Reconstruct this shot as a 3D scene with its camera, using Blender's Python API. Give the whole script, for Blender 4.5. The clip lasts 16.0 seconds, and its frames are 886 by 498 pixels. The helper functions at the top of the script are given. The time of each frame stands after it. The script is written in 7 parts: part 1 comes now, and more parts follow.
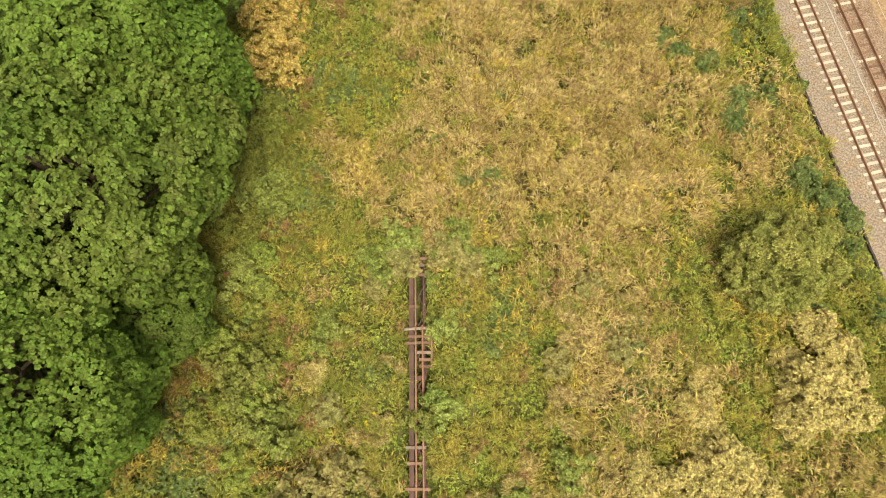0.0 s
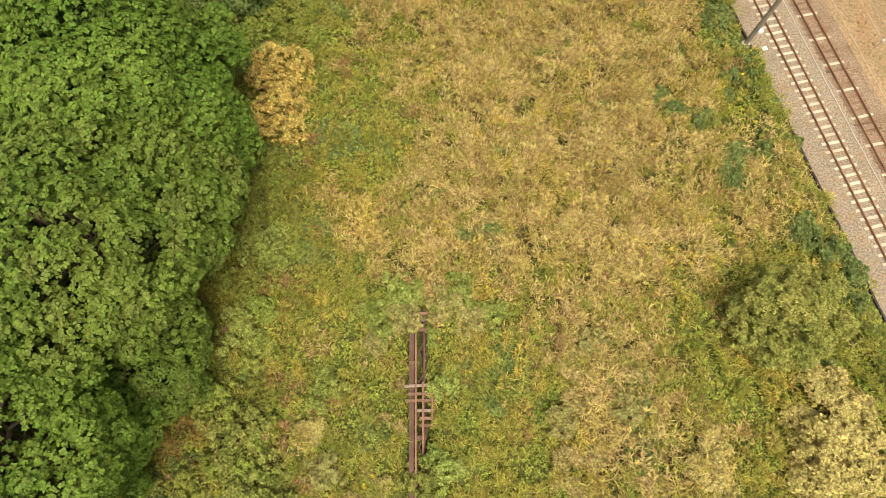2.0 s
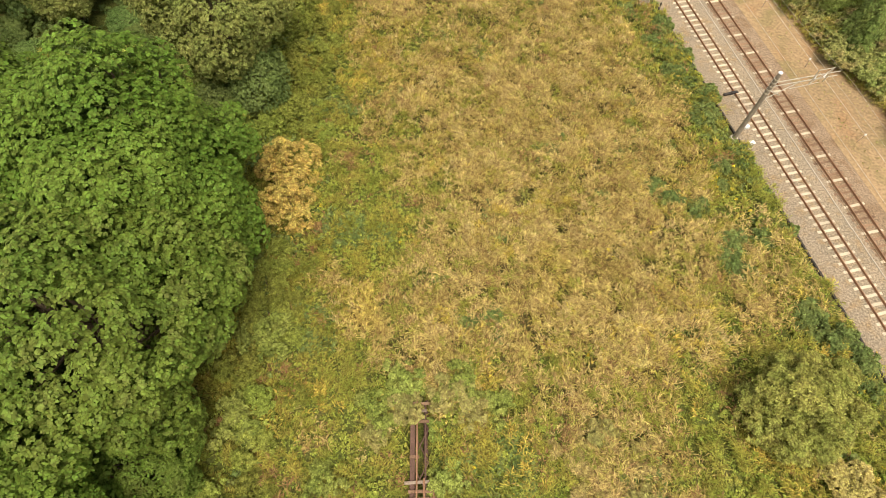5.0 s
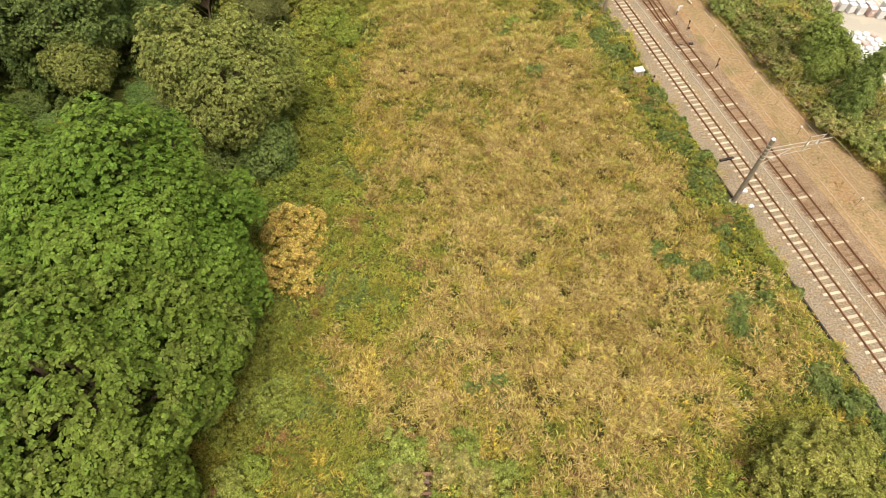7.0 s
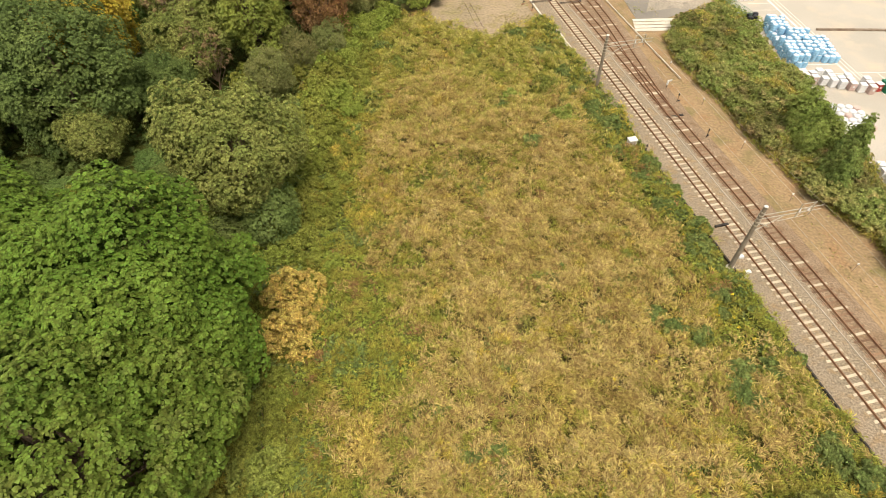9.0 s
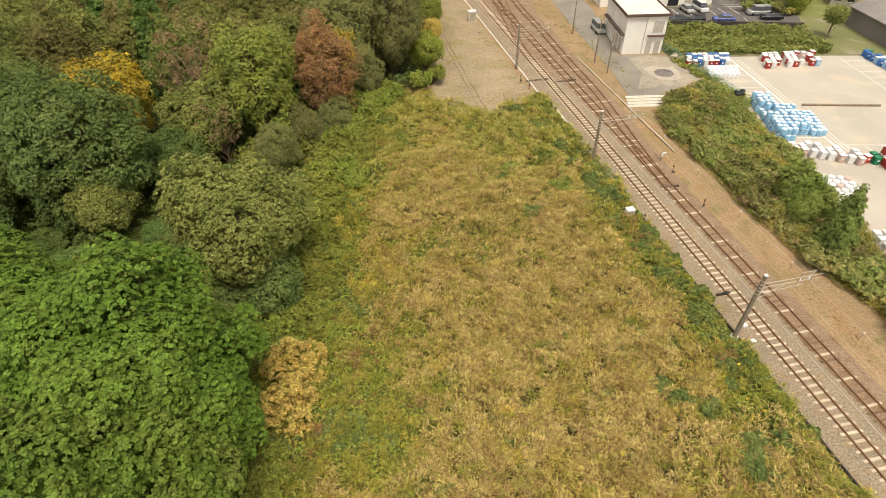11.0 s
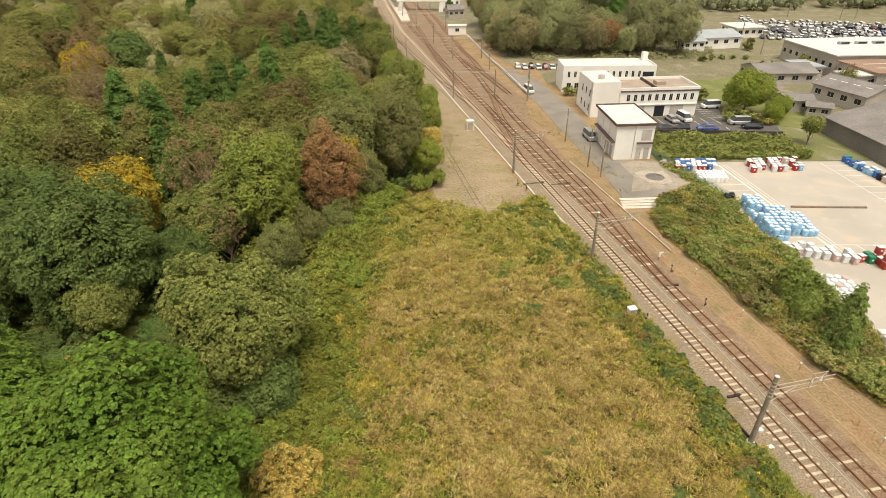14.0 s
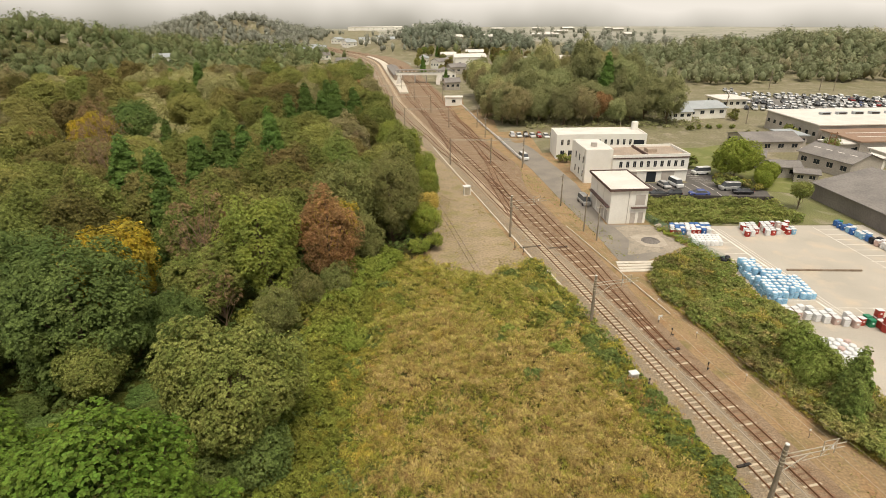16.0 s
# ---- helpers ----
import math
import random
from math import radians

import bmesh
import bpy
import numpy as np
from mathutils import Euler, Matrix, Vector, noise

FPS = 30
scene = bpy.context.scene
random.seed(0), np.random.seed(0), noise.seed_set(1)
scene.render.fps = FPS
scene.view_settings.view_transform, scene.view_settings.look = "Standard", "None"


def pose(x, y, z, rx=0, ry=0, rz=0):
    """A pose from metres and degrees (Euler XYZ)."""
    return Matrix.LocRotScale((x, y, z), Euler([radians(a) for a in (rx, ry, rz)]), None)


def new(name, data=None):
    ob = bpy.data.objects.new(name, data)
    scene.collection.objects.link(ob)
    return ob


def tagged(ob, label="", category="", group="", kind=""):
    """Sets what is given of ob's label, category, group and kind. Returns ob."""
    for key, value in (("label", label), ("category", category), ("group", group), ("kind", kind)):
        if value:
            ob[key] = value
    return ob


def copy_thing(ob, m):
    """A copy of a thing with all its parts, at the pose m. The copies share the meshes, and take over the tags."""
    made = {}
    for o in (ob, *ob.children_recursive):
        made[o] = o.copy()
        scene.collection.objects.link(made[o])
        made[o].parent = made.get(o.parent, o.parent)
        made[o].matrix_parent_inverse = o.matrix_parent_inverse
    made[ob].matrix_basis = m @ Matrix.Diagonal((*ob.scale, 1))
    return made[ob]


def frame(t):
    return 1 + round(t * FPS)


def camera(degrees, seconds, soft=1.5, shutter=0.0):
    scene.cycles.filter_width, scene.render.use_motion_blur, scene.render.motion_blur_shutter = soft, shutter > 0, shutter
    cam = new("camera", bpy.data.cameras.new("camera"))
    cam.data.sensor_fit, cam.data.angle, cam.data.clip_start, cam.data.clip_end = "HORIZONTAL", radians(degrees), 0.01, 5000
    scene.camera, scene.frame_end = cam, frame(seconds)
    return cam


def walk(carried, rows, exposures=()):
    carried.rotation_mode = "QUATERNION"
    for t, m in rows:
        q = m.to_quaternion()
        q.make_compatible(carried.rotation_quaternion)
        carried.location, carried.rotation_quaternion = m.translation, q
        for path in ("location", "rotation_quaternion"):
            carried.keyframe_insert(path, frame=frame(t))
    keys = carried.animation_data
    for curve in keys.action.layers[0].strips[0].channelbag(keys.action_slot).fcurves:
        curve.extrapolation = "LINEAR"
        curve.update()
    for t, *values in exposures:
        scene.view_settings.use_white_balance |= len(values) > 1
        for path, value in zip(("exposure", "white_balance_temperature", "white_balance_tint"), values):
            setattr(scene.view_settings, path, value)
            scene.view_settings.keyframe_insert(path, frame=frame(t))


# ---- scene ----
cam = camera(78.584, 16.0, soft=0.55)
# seconds, place (m), tilt, turn and lean (degrees): a drone hovers and tilts its lens up
PATH = [
    (0.0, 0.373, -0.061, 39.838, -76.587, -0.370, 0.230),
    (0.5, 0.322, 0.005, 39.877, -75.473, -0.298, 0.209),
    (1.0, 0.327, 0.095, 39.851, -74.313, -0.092, 0.076),
    (1.5, 0.382, 0.166, 39.770, -72.791, 0.251, -0.307),
    (2.0, 0.414, 0.236, 39.688, -71.210, 0.196, -0.307),
    (2.5, 0.445, 0.349, 39.553, -69.646, 0.355, -0.480),
    (3.0, 0.438, 0.450, 39.503, -68.158, 0.467, -0.521),
    (3.5, 0.421, 0.466, 39.511, -66.653, 0.479, -0.579),
    (4.0, 0.402, 0.365, 39.575, -65.108, 0.316, -0.420),
    (6.5, 0.492, -0.119, 39.684, -56.636, 1.153, -1.294),
    (7.0, 0.531, -0.093, 39.654, -54.930, 1.211, -1.361),
    (7.5, 0.526, -0.049, 39.659, -53.303, 1.087, -1.241),
    (8.0, 0.534, -0.034, 39.695, -51.661, 1.046, -1.139),
    (8.5, 0.566, -0.043, 39.806, -50.017, 1.031, -1.079),
    (9.0, 0.569, -0.116, 39.924, -48.308, 0.952, -0.971),
    (11.5, 0.510, -0.197, 40.312, -39.431, 0.981, -1.130),
    (12.0, 0.464, -0.202, 40.361, -37.711, 0.873, -0.988),
    (12.5, 0.349, -0.176, 40.320, -35.967, 0.730, -0.912),
    (13.0, 0.225, -0.099, 40.232, -34.221, 0.617, -0.844),
    (13.5, 0.123, -0.064, 40.172, -32.475, 0.530, -0.844),
    (14.0, 0.136, -0.052, 40.187, -30.798, 0.479, -0.788),
    (14.5, 0.188, -0.081, 40.227, -29.106, 0.434, -0.691),
    (15.0, 0.217, -0.108, 40.234, -27.381, 0.341, -0.693),
    (15.5, 0.159, -0.076, 40.145, -25.649, 0.267, -0.638),
    (16.0, -0.000, 0.000, 40.000, -24.017, 0.000, -0.602),
]
walk(cam, [(t, Matrix.Translation((x, y, z)) @ pose(0, 0, 0, 90 + tilt, 0, turn) @ pose(0, 0, 0, 0, 0, lean))
           for t, x, y, z, tilt, turn, lean in PATH],
     exposures=[(0.0, 1.15, 7000, 10), (7.0, 1.1, 7000, 10), (12.5, 0.86, 7000, 10), (14.0, 0.86, 7000, 10), (15.5, 0.77, 7000, 10), (16.0, 0.67, 7000, 10)])

# ---- sky and light: bright overcast, slightly warm ----
world = bpy.data.worlds.new("overcast_sky")
scene.world = world
world.use_nodes = True
_n, _l = world.node_tree.nodes, world.node_tree.links
_sky = _n.new("ShaderNodeTexSky")
_sky.sky_type = "NISHITA"
_sky.sun_disc = False
_sky.sun_elevation, _sky.sun_rotation = radians(66), radians(210)
_sky.dust_density, _sky.air_density = 4.0, 1.5
_soft = _n.new("ShaderNodeHueSaturation")
_soft.inputs["Saturation"].default_value = 0.18
_l.new(_sky.outputs[0], _soft.inputs["Color"])
_l.new(_soft.outputs[0], _n["Background"].inputs[0])
_n["Background"].inputs[1].default_value = 0.074

sun = new("sun", bpy.data.lights.new("sun", "SUN"))
sun.data.energy, sun.data.angle, sun.data.color = 1.62, radians(26), (1.0, 0.95, 0.86)
sun.rotation_euler = (radians(24), 0, radians(210 - 180))

# ---- materials ----
def surf(name, c1, c2, scale=1.0, c3=None, fine=30.0, rough=0.85, bump=0.25, bump_scale=None, island=0.0, objvar=0.0,
         metal=0.0, through_leaf=0.0, grain=0.25, spec=0.3, hue=0.0, patch=None):
    """A weathered surface: two base colours mixed by patches, a third in spots, fine grain and relief."""
    m = bpy.data.materials.new(name)
    m.use_nodes = True
    n, l = m.node_tree.nodes, m.node_tree.links
    b = n["Principled BSDF"]
    b.inputs["Roughness"].default_value, b.inputs["Metallic"].default_value = rough, metal
    b.inputs["Specular IOR Level"].default_value = spec
    geo = n.new("ShaderNodeNewGeometry")
    def noise_node(s, detail=3.0):
        q = n.new("ShaderNodeTexNoise")
        q.inputs["Scale"].default_value, q.inputs["Detail"].default_value = s, detail
        l.new(geo.outputs["Position"], q.inputs["Vector"])
        return q
    def mix(fac, a, c):
        q = n.new("ShaderNodeMix")
        q.data_type = "RGBA"
        if hasattr(fac, "links"):
            l.new(fac, q.inputs["Factor"])
        else:
            q.inputs["Factor"].default_value = fac
        for sock, v in ((q.inputs["A"], a), (q.inputs["B"], c)):
            if hasattr(v, "links"):
                l.new(v, sock)
            else:
                sock.default_value = (*v, 1)
        return q.outputs["Result"]
    def ramp(v, lo, hi):
        q = n.new("ShaderNodeMapRange")
        q.inputs["From Min"].default_value, q.inputs["From Max"].default_value = lo, hi
        l.new(v, q.inputs["Value"])
        return q.outputs["Result"]
    big = noise_node(scale)
    col = mix(ramp(big.outputs["Fac"], 0.35, 0.65), c1, c2)
    if c3:
        col = mix(ramp(noise_node(scale * 2.7).outputs["Fac"], 0.52, 0.72), col, c3)
    if patch:
        col = mix(ramp(noise_node(patch[1]).outputs["Fac"], patch[2], patch[3]), col, patch[0])
    small = noise_node(fine, 2.0)
    hs = n.new("ShaderNodeHueSaturation")
    l.new(col, hs.inputs["Color"])
    value = ramp(small.outputs["Fac"], 0.25, 0.75)
    def math(op, a, c):
        q = n.new("ShaderNodeMath")
        q.operation = op
        for i, v in ((0, a), (1, c)):
            if hasattr(v, "links"):
                l.new(v, q.inputs[i])
            else:
                q.inputs[i].default_value = v
        return q.outputs[0]
    v = math("MULTIPLY_ADD", value, 2 * grain)
    v.node.inputs[2].default_value = 1 - grain
    if island:
        w = math("MULTIPLY_ADD", geo.outputs["Random Per Island"], 2 * island)
        w.node.inputs[2].default_value = 1 - island
        v = math("MULTIPLY", v, w)
    if objvar:
        info = n.new("ShaderNodeObjectInfo")
        w = math("MULTIPLY_ADD", info.outputs["Random"], 2 * objvar)
        w.node.inputs[2].default_value = 1 - objvar
        v = math("MULTIPLY", v, w)
        if hue:
            h = math("MULTIPLY_ADD", info.outputs["Random"], 2 * hue)
            h.node.inputs[2].default_value = 0.5 - hue
            l.new(h, hs.inputs["Hue"])
    elif hue:
        h = math("MULTIPLY_ADD", geo.outputs["Random Per Island"], 2 * hue)
        h.node.inputs[2].default_value = 0.5 - hue
        l.new(h, hs.inputs["Hue"])
    l.new(v, hs.inputs["Value"])
    l.new(hs.outputs[0], b.inputs["Base Color"])
    if bump:
        bp = n.new("ShaderNodeBump")
        bp.inputs["Strength"].default_value, bp.inputs["Distance"].default_value = bump, 0.05
        l.new(noise_node(bump_scale or fine, 4.0).outputs["Fac"], bp.inputs["Height"])
        l.new(bp.outputs[0], b.inputs["Normal"])
    if through_leaf:
        tr = n.new("ShaderNodeBsdfTranslucent")
        l.new(hs.outputs[0], tr.inputs["Color"])
        mx = n.new("ShaderNodeMixShader")
        mx.inputs[0].default_value = through_leaf
        l.new(b.outputs[0], mx.inputs[1])
        l.new(tr.outputs[0], mx.inputs[2])
        l.new(mx.outputs[0], n["Material Output"].inputs["Surface"])
    return m


def leafy(name, c1, c2, scale=0.35, objvar=0.0, island=0.3, hue=0.015, c3=None, through_leaf=0.28, patch=None, fine=3.2, grain=0.42):
    return surf(name, c1, c2, scale, c3=c3, fine=fine, rough=0.6, bump=0, island=island, objvar=objvar, hue=hue,
                through_leaf=through_leaf, grain=grain, spec=0.12, patch=patch)


def plain(name, c, rough=0.5, metal=0.0, grain=0.08, fine=12, bump=0.0):
    d = tuple(v * 0.86 for v in c)
    return surf(name, c, d, 0.9, fine=fine, rough=rough, metal=metal, grain=grain, bump=bump)


M_SOIL = surf("bare_soil", (0.36, 0.24, 0.128), (0.288, 0.196, 0.104), 0.14, c3=(0.306, 0.179, 0.0869), fine=4, bump=0.5, bump_scale=5, grain=0.34, patch=((0.211, 0.166, 0.0704), 0.33, 0.52, 0.70))
M_MEADOW = surf("rough_meadow", (0.18, 0.165, 0.085), (0.23, 0.20, 0.12), 0.06, c3=(0.30, 0.255, 0.18), fine=1.5, bump=0.6, grain=0.3)
M_FLOOR = surf("undergrowth_soil", (0.07, 0.07, 0.02), (0.12, 0.105, 0.032), 0.3, fine=5, bump=0.6, grain=0.4)
# litter, toned dark to paint in the shade of the growth's gaps too
M_THATCH = surf("shade_toned_litter", (0.075, 0.066, 0.022), (0.105, 0.082, 0.03), 0.4, c3=(0.07, 0.085, 0.024), fine=9, bump=1.0, grain=0.7, spec=0.05, rough=1.0)
M_MOSS = surf("mossy_litter", (0.085, 0.098, 0.024), (0.125, 0.135, 0.034), 0.5, c3=(0.13, 0.11, 0.04), fine=9, bump=1.0, grain=0.6, spec=0.05, rough=1.0)
M_BALLAST = surf("ballast_stone", (0.257, 0.204, 0.141), (0.311, 0.239, 0.161), 0.4, c3=(0.293, 0.201, 0.11), fine=7, bump=1.0, grain=0.55)
M_RUSTBED = surf("rusty_ballast", (0.243, 0.163, 0.0988), (0.289, 0.205, 0.133), 0.35, c3=(0.213, 0.129, 0.0684), fine=7, bump=1.0, grain=0.55)
M_CONC = surf("sleeper_concrete", (0.595, 0.5, 0.364), (0.527, 0.433, 0.312), 1.2, fine=18, grain=0.15, objvar=0.1)
M_WOODSL = surf("old_timber", (0.19, 0.11, 0.065), (0.27, 0.165, 0.10), 1.0, fine=20, grain=0.35, objvar=0.25)
M_GREYWOOD = surf("grey_timber", (0.33, 0.26, 0.19), (0.24, 0.17, 0.12), 1.5, fine=20, grain=0.3, objvar=0.2)
M_RAIL = surf("rusty_rail", (0.27, 0.139, 0.0772), (0.351, 0.195, 0.111), 1.0, fine=20, rough=0.6, metal=0.3, grain=0.25)
M_POLE = surf("weathered_concrete", (0.30, 0.25, 0.19), (0.22, 0.18, 0.13), 0.8, fine=10, grain=0.2)
M_CAP = plain("white_cap", (0.78, 0.76, 0.72))
M_STEEL = surf("galvanised_steel", (0.52, 0.47, 0.38), (0.43, 0.37, 0.28), 1.5, rough=0.5, metal=0.4, grain=0.15)
M_DARK = surf("dark_iron", (0.035, 0.03, 0.028), (0.06, 0.045, 0.035), 2.0, rough=0.6, grain=0.2)
M_ASPHALT = surf("worn_asphalt", (0.22, 0.195, 0.165), (0.28, 0.245, 0.20), 0.2, fine=6, grain=0.15, bump=0.3)
M_LOT = surf("bleached_asphalt", (0.50, 0.445, 0.37), (0.43, 0.385, 0.32), 0.09, c3=(0.55, 0.46, 0.35), fine=6, grain=0.08, bump=0.2)
M_APRON = surf("dusty_concrete", (0.36, 0.27, 0.17), (0.29, 0.225, 0.14), 0.16, c3=(0.285, 0.225, 0.10), fine=2.5, grain=0.3, bump=0.5, patch=((0.24, 0.205, 0.08), 0.2, 0.52, 0.74))
M_DUST = surf("pale_dust", (0.38, 0.32, 0.245), (0.31, 0.265, 0.205), 0.25, c3=(0.245, 0.215, 0.175), fine=3, grain=0.25, bump=0.4)
M_PAINTLINE = surf("worn_white_line", (0.78, 0.75, 0.68), (0.66, 0.61, 0.53), 0.8, fine=7, grain=0.12)
M_SHOULDER = surf("grey_trough_concrete", (0.46, 0.39, 0.31), (0.39, 0.33, 0.26), 0.8, fine=8, grain=0.2)
M_PALECONC = surf("pale_concrete", (0.66, 0.60, 0.50), (0.57, 0.50, 0.40), 0.8, fine=8, grain=0.15)
M_STRAW = leafy("straw_blade", (0.507, 0.369, 0.138), (0.372, 0.262, 0.0833), 0.4, c3=(0.415, 0.341, 0.0892), hue=0.02, island=0.5, patch=((0.519, 0.383, 0.0865), 0.17, 0.60, 0.78))
M_OLIVE = leafy("olive_blade", (0.224, 0.241, 0.0373), (0.352, 0.299, 0.064), 0.6, hue=0.02, island=0.45, patch=((0.363, 0.288, 0.0534), 0.15, 0.48, 0.8))
M_WEED = leafy("weed_leaf", (0.234, 0.291, 0.0479), (0.342, 0.359, 0.0661), 0.6, c3=(0.35, 0.335, 0.07), island=0.45)
M_KUDZU = leafy("vine_leaf", (0.142, 0.190, 0.052), (0.205, 0.245, 0.072), 0.4, c3=(0.27, 0.28, 0.075), island=0.42)
M_YELLOW = leafy("yellowing_leaf", (0.66, 0.49, 0.14), (0.56, 0.44, 0.12), 0.7, island=0.4)
M_BRIGHT = leafy("broad_green_leaf", (0.114, 0.175, 0.0255), (0.156, 0.207, 0.0336), 0.2, island=0.36, c3=(0.174, 0.204, 0.0435), through_leaf=0.2)
M_BARK = surf("bark", (0.13, 0.09, 0.055), (0.19, 0.14, 0.09), 1.5, fine=12, grain=0.3, bump=0.6)
M_WHITE = surf("white_render", (0.84, 0.81, 0.74), (0.78, 0.75, 0.68), 0.3, fine=3, grain=0.04, bump=0.1)
M_WINDOW = plain("dark_glass", (0.03, 0.035, 0.04), 0.12)

# ---- building helpers ----
R = np.random.default_rng(7)


def mesh(name, verts, faces, material=None):
    """A mesh from arrays: verts (n, 3), faces (m, 3) or (m, 4)."""
    verts, faces = np.asarray(verts, np.float32), np.asarray(faces, np.int32)
    me = bpy.data.meshes.new(name)
    k = faces.shape[1]
    me.vertices.add(len(verts))
    me.vertices.foreach_set("co", verts.ravel())
    me.loops.add(faces.size)
    me.loops.foreach_set("vertex_index", faces.ravel())
    me.polygons.add(len(faces))
    me.polygons.foreach_set("loop_start", np.arange(0, faces.size, k, dtype=np.int32))
    me.update(calc_edges=True)
    me.validate()
    if material:
        me.materials.append(material)
    return me


def part(name, data, material, parent, label=""):
    """Links a bmesh or mesh as one mesh object under a thing or part."""
    if isinstance(data, bmesh.types.BMesh):
        me = bpy.data.meshes.new(name)
        data.to_mesh(me)
        data.free()
    else:
        me = data
    if material and not me.materials:
        me.materials.append(material)
    ob = new(name, me)
    ob.parent = parent
    if label:
        ob["label"] = label
    return ob


def thing(name, label, category, m=None, group="", kind=""):
    ob = tagged(new(name), label, category, group, kind)
    ob.empty_display_size = 0.3
    if m is not None:
        ob.matrix_basis = m
    return ob


def add_box(bm, x0, x1, y0, y1, z0, z1, bevel=0.0):
    g = bmesh.ops.create_cube(bm, size=1, matrix=Matrix.Translation(((x0 + x1) / 2, (y0 + y1) / 2, (z0 + z1) / 2))
                              @ Matrix.Diagonal((x1 - x0, y1 - y0, z1 - z0, 1)))
    if bevel:
        es = {e for v in g["verts"] for e in v.link_edges}
        bmesh.ops.bevel(bm, geom=list(es), offset=bevel, segments=1, affect="EDGES")
    return bm


def box(x0, x1, y0, y1, z0, z1, bevel=0.0):
    return add_box(bmesh.new(), x0, x1, y0, y1, z0, z1, bevel)


def add_tube(bm, a, b, r, r2=None, seg=8):
    a, b = Vector(a), Vector(b)
    d = b - a
    m = Matrix.Translation((a + b) / 2) @ d.to_track_quat("Z", "Y").to_matrix().to_4x4()
    bmesh.ops.create_cone(bm, cap_ends=True, segments=seg, radius1=r, radius2=r if r2 is None else r2, depth=d.length, matrix=m)
    return bm


def tube(a, b, r, r2=None, seg=8):
    return add_tube(bmesh.new(), a, b, r, r2, seg)


def slab(name, pts, z0, z1):
    """A flat plate with the outline pts."""
    bm = bmesh.new()
    low = [bm.verts.new((x, y, z0)) for x, y in pts]
    top = [bm.verts.new((x, y, z1)) for x, y in pts]
    bm.faces.new(top)
    bm.faces.new(low[::-1])
    for i in range(len(pts)):
        j = (i + 1) % len(pts)
        bm.faces.new((low[i], low[j], top[j], top[i]))
    bmesh.ops.recalc_face_normals(bm, faces=bm.faces)
    return bm


def setting(name, data, material, label="", category=""):
    ob = part(name, data, material, None)
    return tagged(ob, label, category, kind="structure")


def lattice(x, y, cell, seed):
    """Smooth value noise in 0..1 at the places x, y."""
    tab = np.random.default_rng(seed).random((64, 64))
    u, v = np.asarray(x) / cell + 1000, np.asarray(y) / cell + 1000
    i, j = np.floor(u).astype(int), np.floor(v).astype(int)
    fu, fv = u - i, v - j
    fu, fv = fu * fu * (3 - 2 * fu), fv * fv * (3 - 2 * fv)
    a, b = tab[i % 64, j % 64], tab[(i + 1) % 64, j % 64]
    c, d = tab[i % 64, (j + 1) % 64], tab[(i + 1) % 64, (j + 1) % 64]
    return (a * (1 - fu) + b * fu) * (1 - fv) + (c * (1 - fu) + d * fu) * fv


def step(v, lo, hi):
    s = np.clip((np.asarray(v, float) - lo) / (hi - lo), 0, 1)
    return s * s * (3 - 2 * s)


# ---- plan of the place ----
def line_x(y):
    """The middle of the main track."""
    y = np.asarray(y, float)
    s = np.where(y <= 260, 37.6 - 0.22 * y, -19.6 - 0.16 * (y - 260))
    return np.where(y > 430, -46.8 - 0.16 * (y - 430) - 0.0012 * (y - 430) ** 2, s)


def wood_x(y):
    """The edge of the wood."""
    return np.interp(y, [-40, 0, 30, 60, 78, 90, 143, 170, 230, 300, 430, 640], [-17, -16, -14, -12.5, -11.5, -2, -3.5, -9, -21, -39, -62, -132])


def field_z(x, y):
    return 0.25 + 0.9 * lattice(x, y, 6, 1) + 0.5 * lattice(x, y, 2.2, 2)


def top_z(x, y):
    """The height of the matted growth in the field: hummocks, low beside the derelict track."""
    z = 0.05 + 0.5 * field_z(x, y) + 0.9 * lattice(x, y, 2.4, 36) ** 2 + 0.75 * lattice(x, y, 1.0, 37)
    low = np.exp(-((np.asarray(x) + 1.25) / 1.5) ** 4) * step(9.6 - np.asarray(y), 0, 1.2)
    return z * (1 - 0.8 * low) + 0.06 * low


def blob(x, y, cx, cy, rx, ry):
    return np.exp(-((x - cx) / rx) ** 2 - ((y - cy) / ry) ** 2)


def field_end(x):
    """Where the field gives way to the apron."""
    return np.interp(x, [-12, -3, 1, 4, 7.5, 11, 15], [84.5, 83.0, 79.5, 77.0, 76.8, 78.8, 81.5])


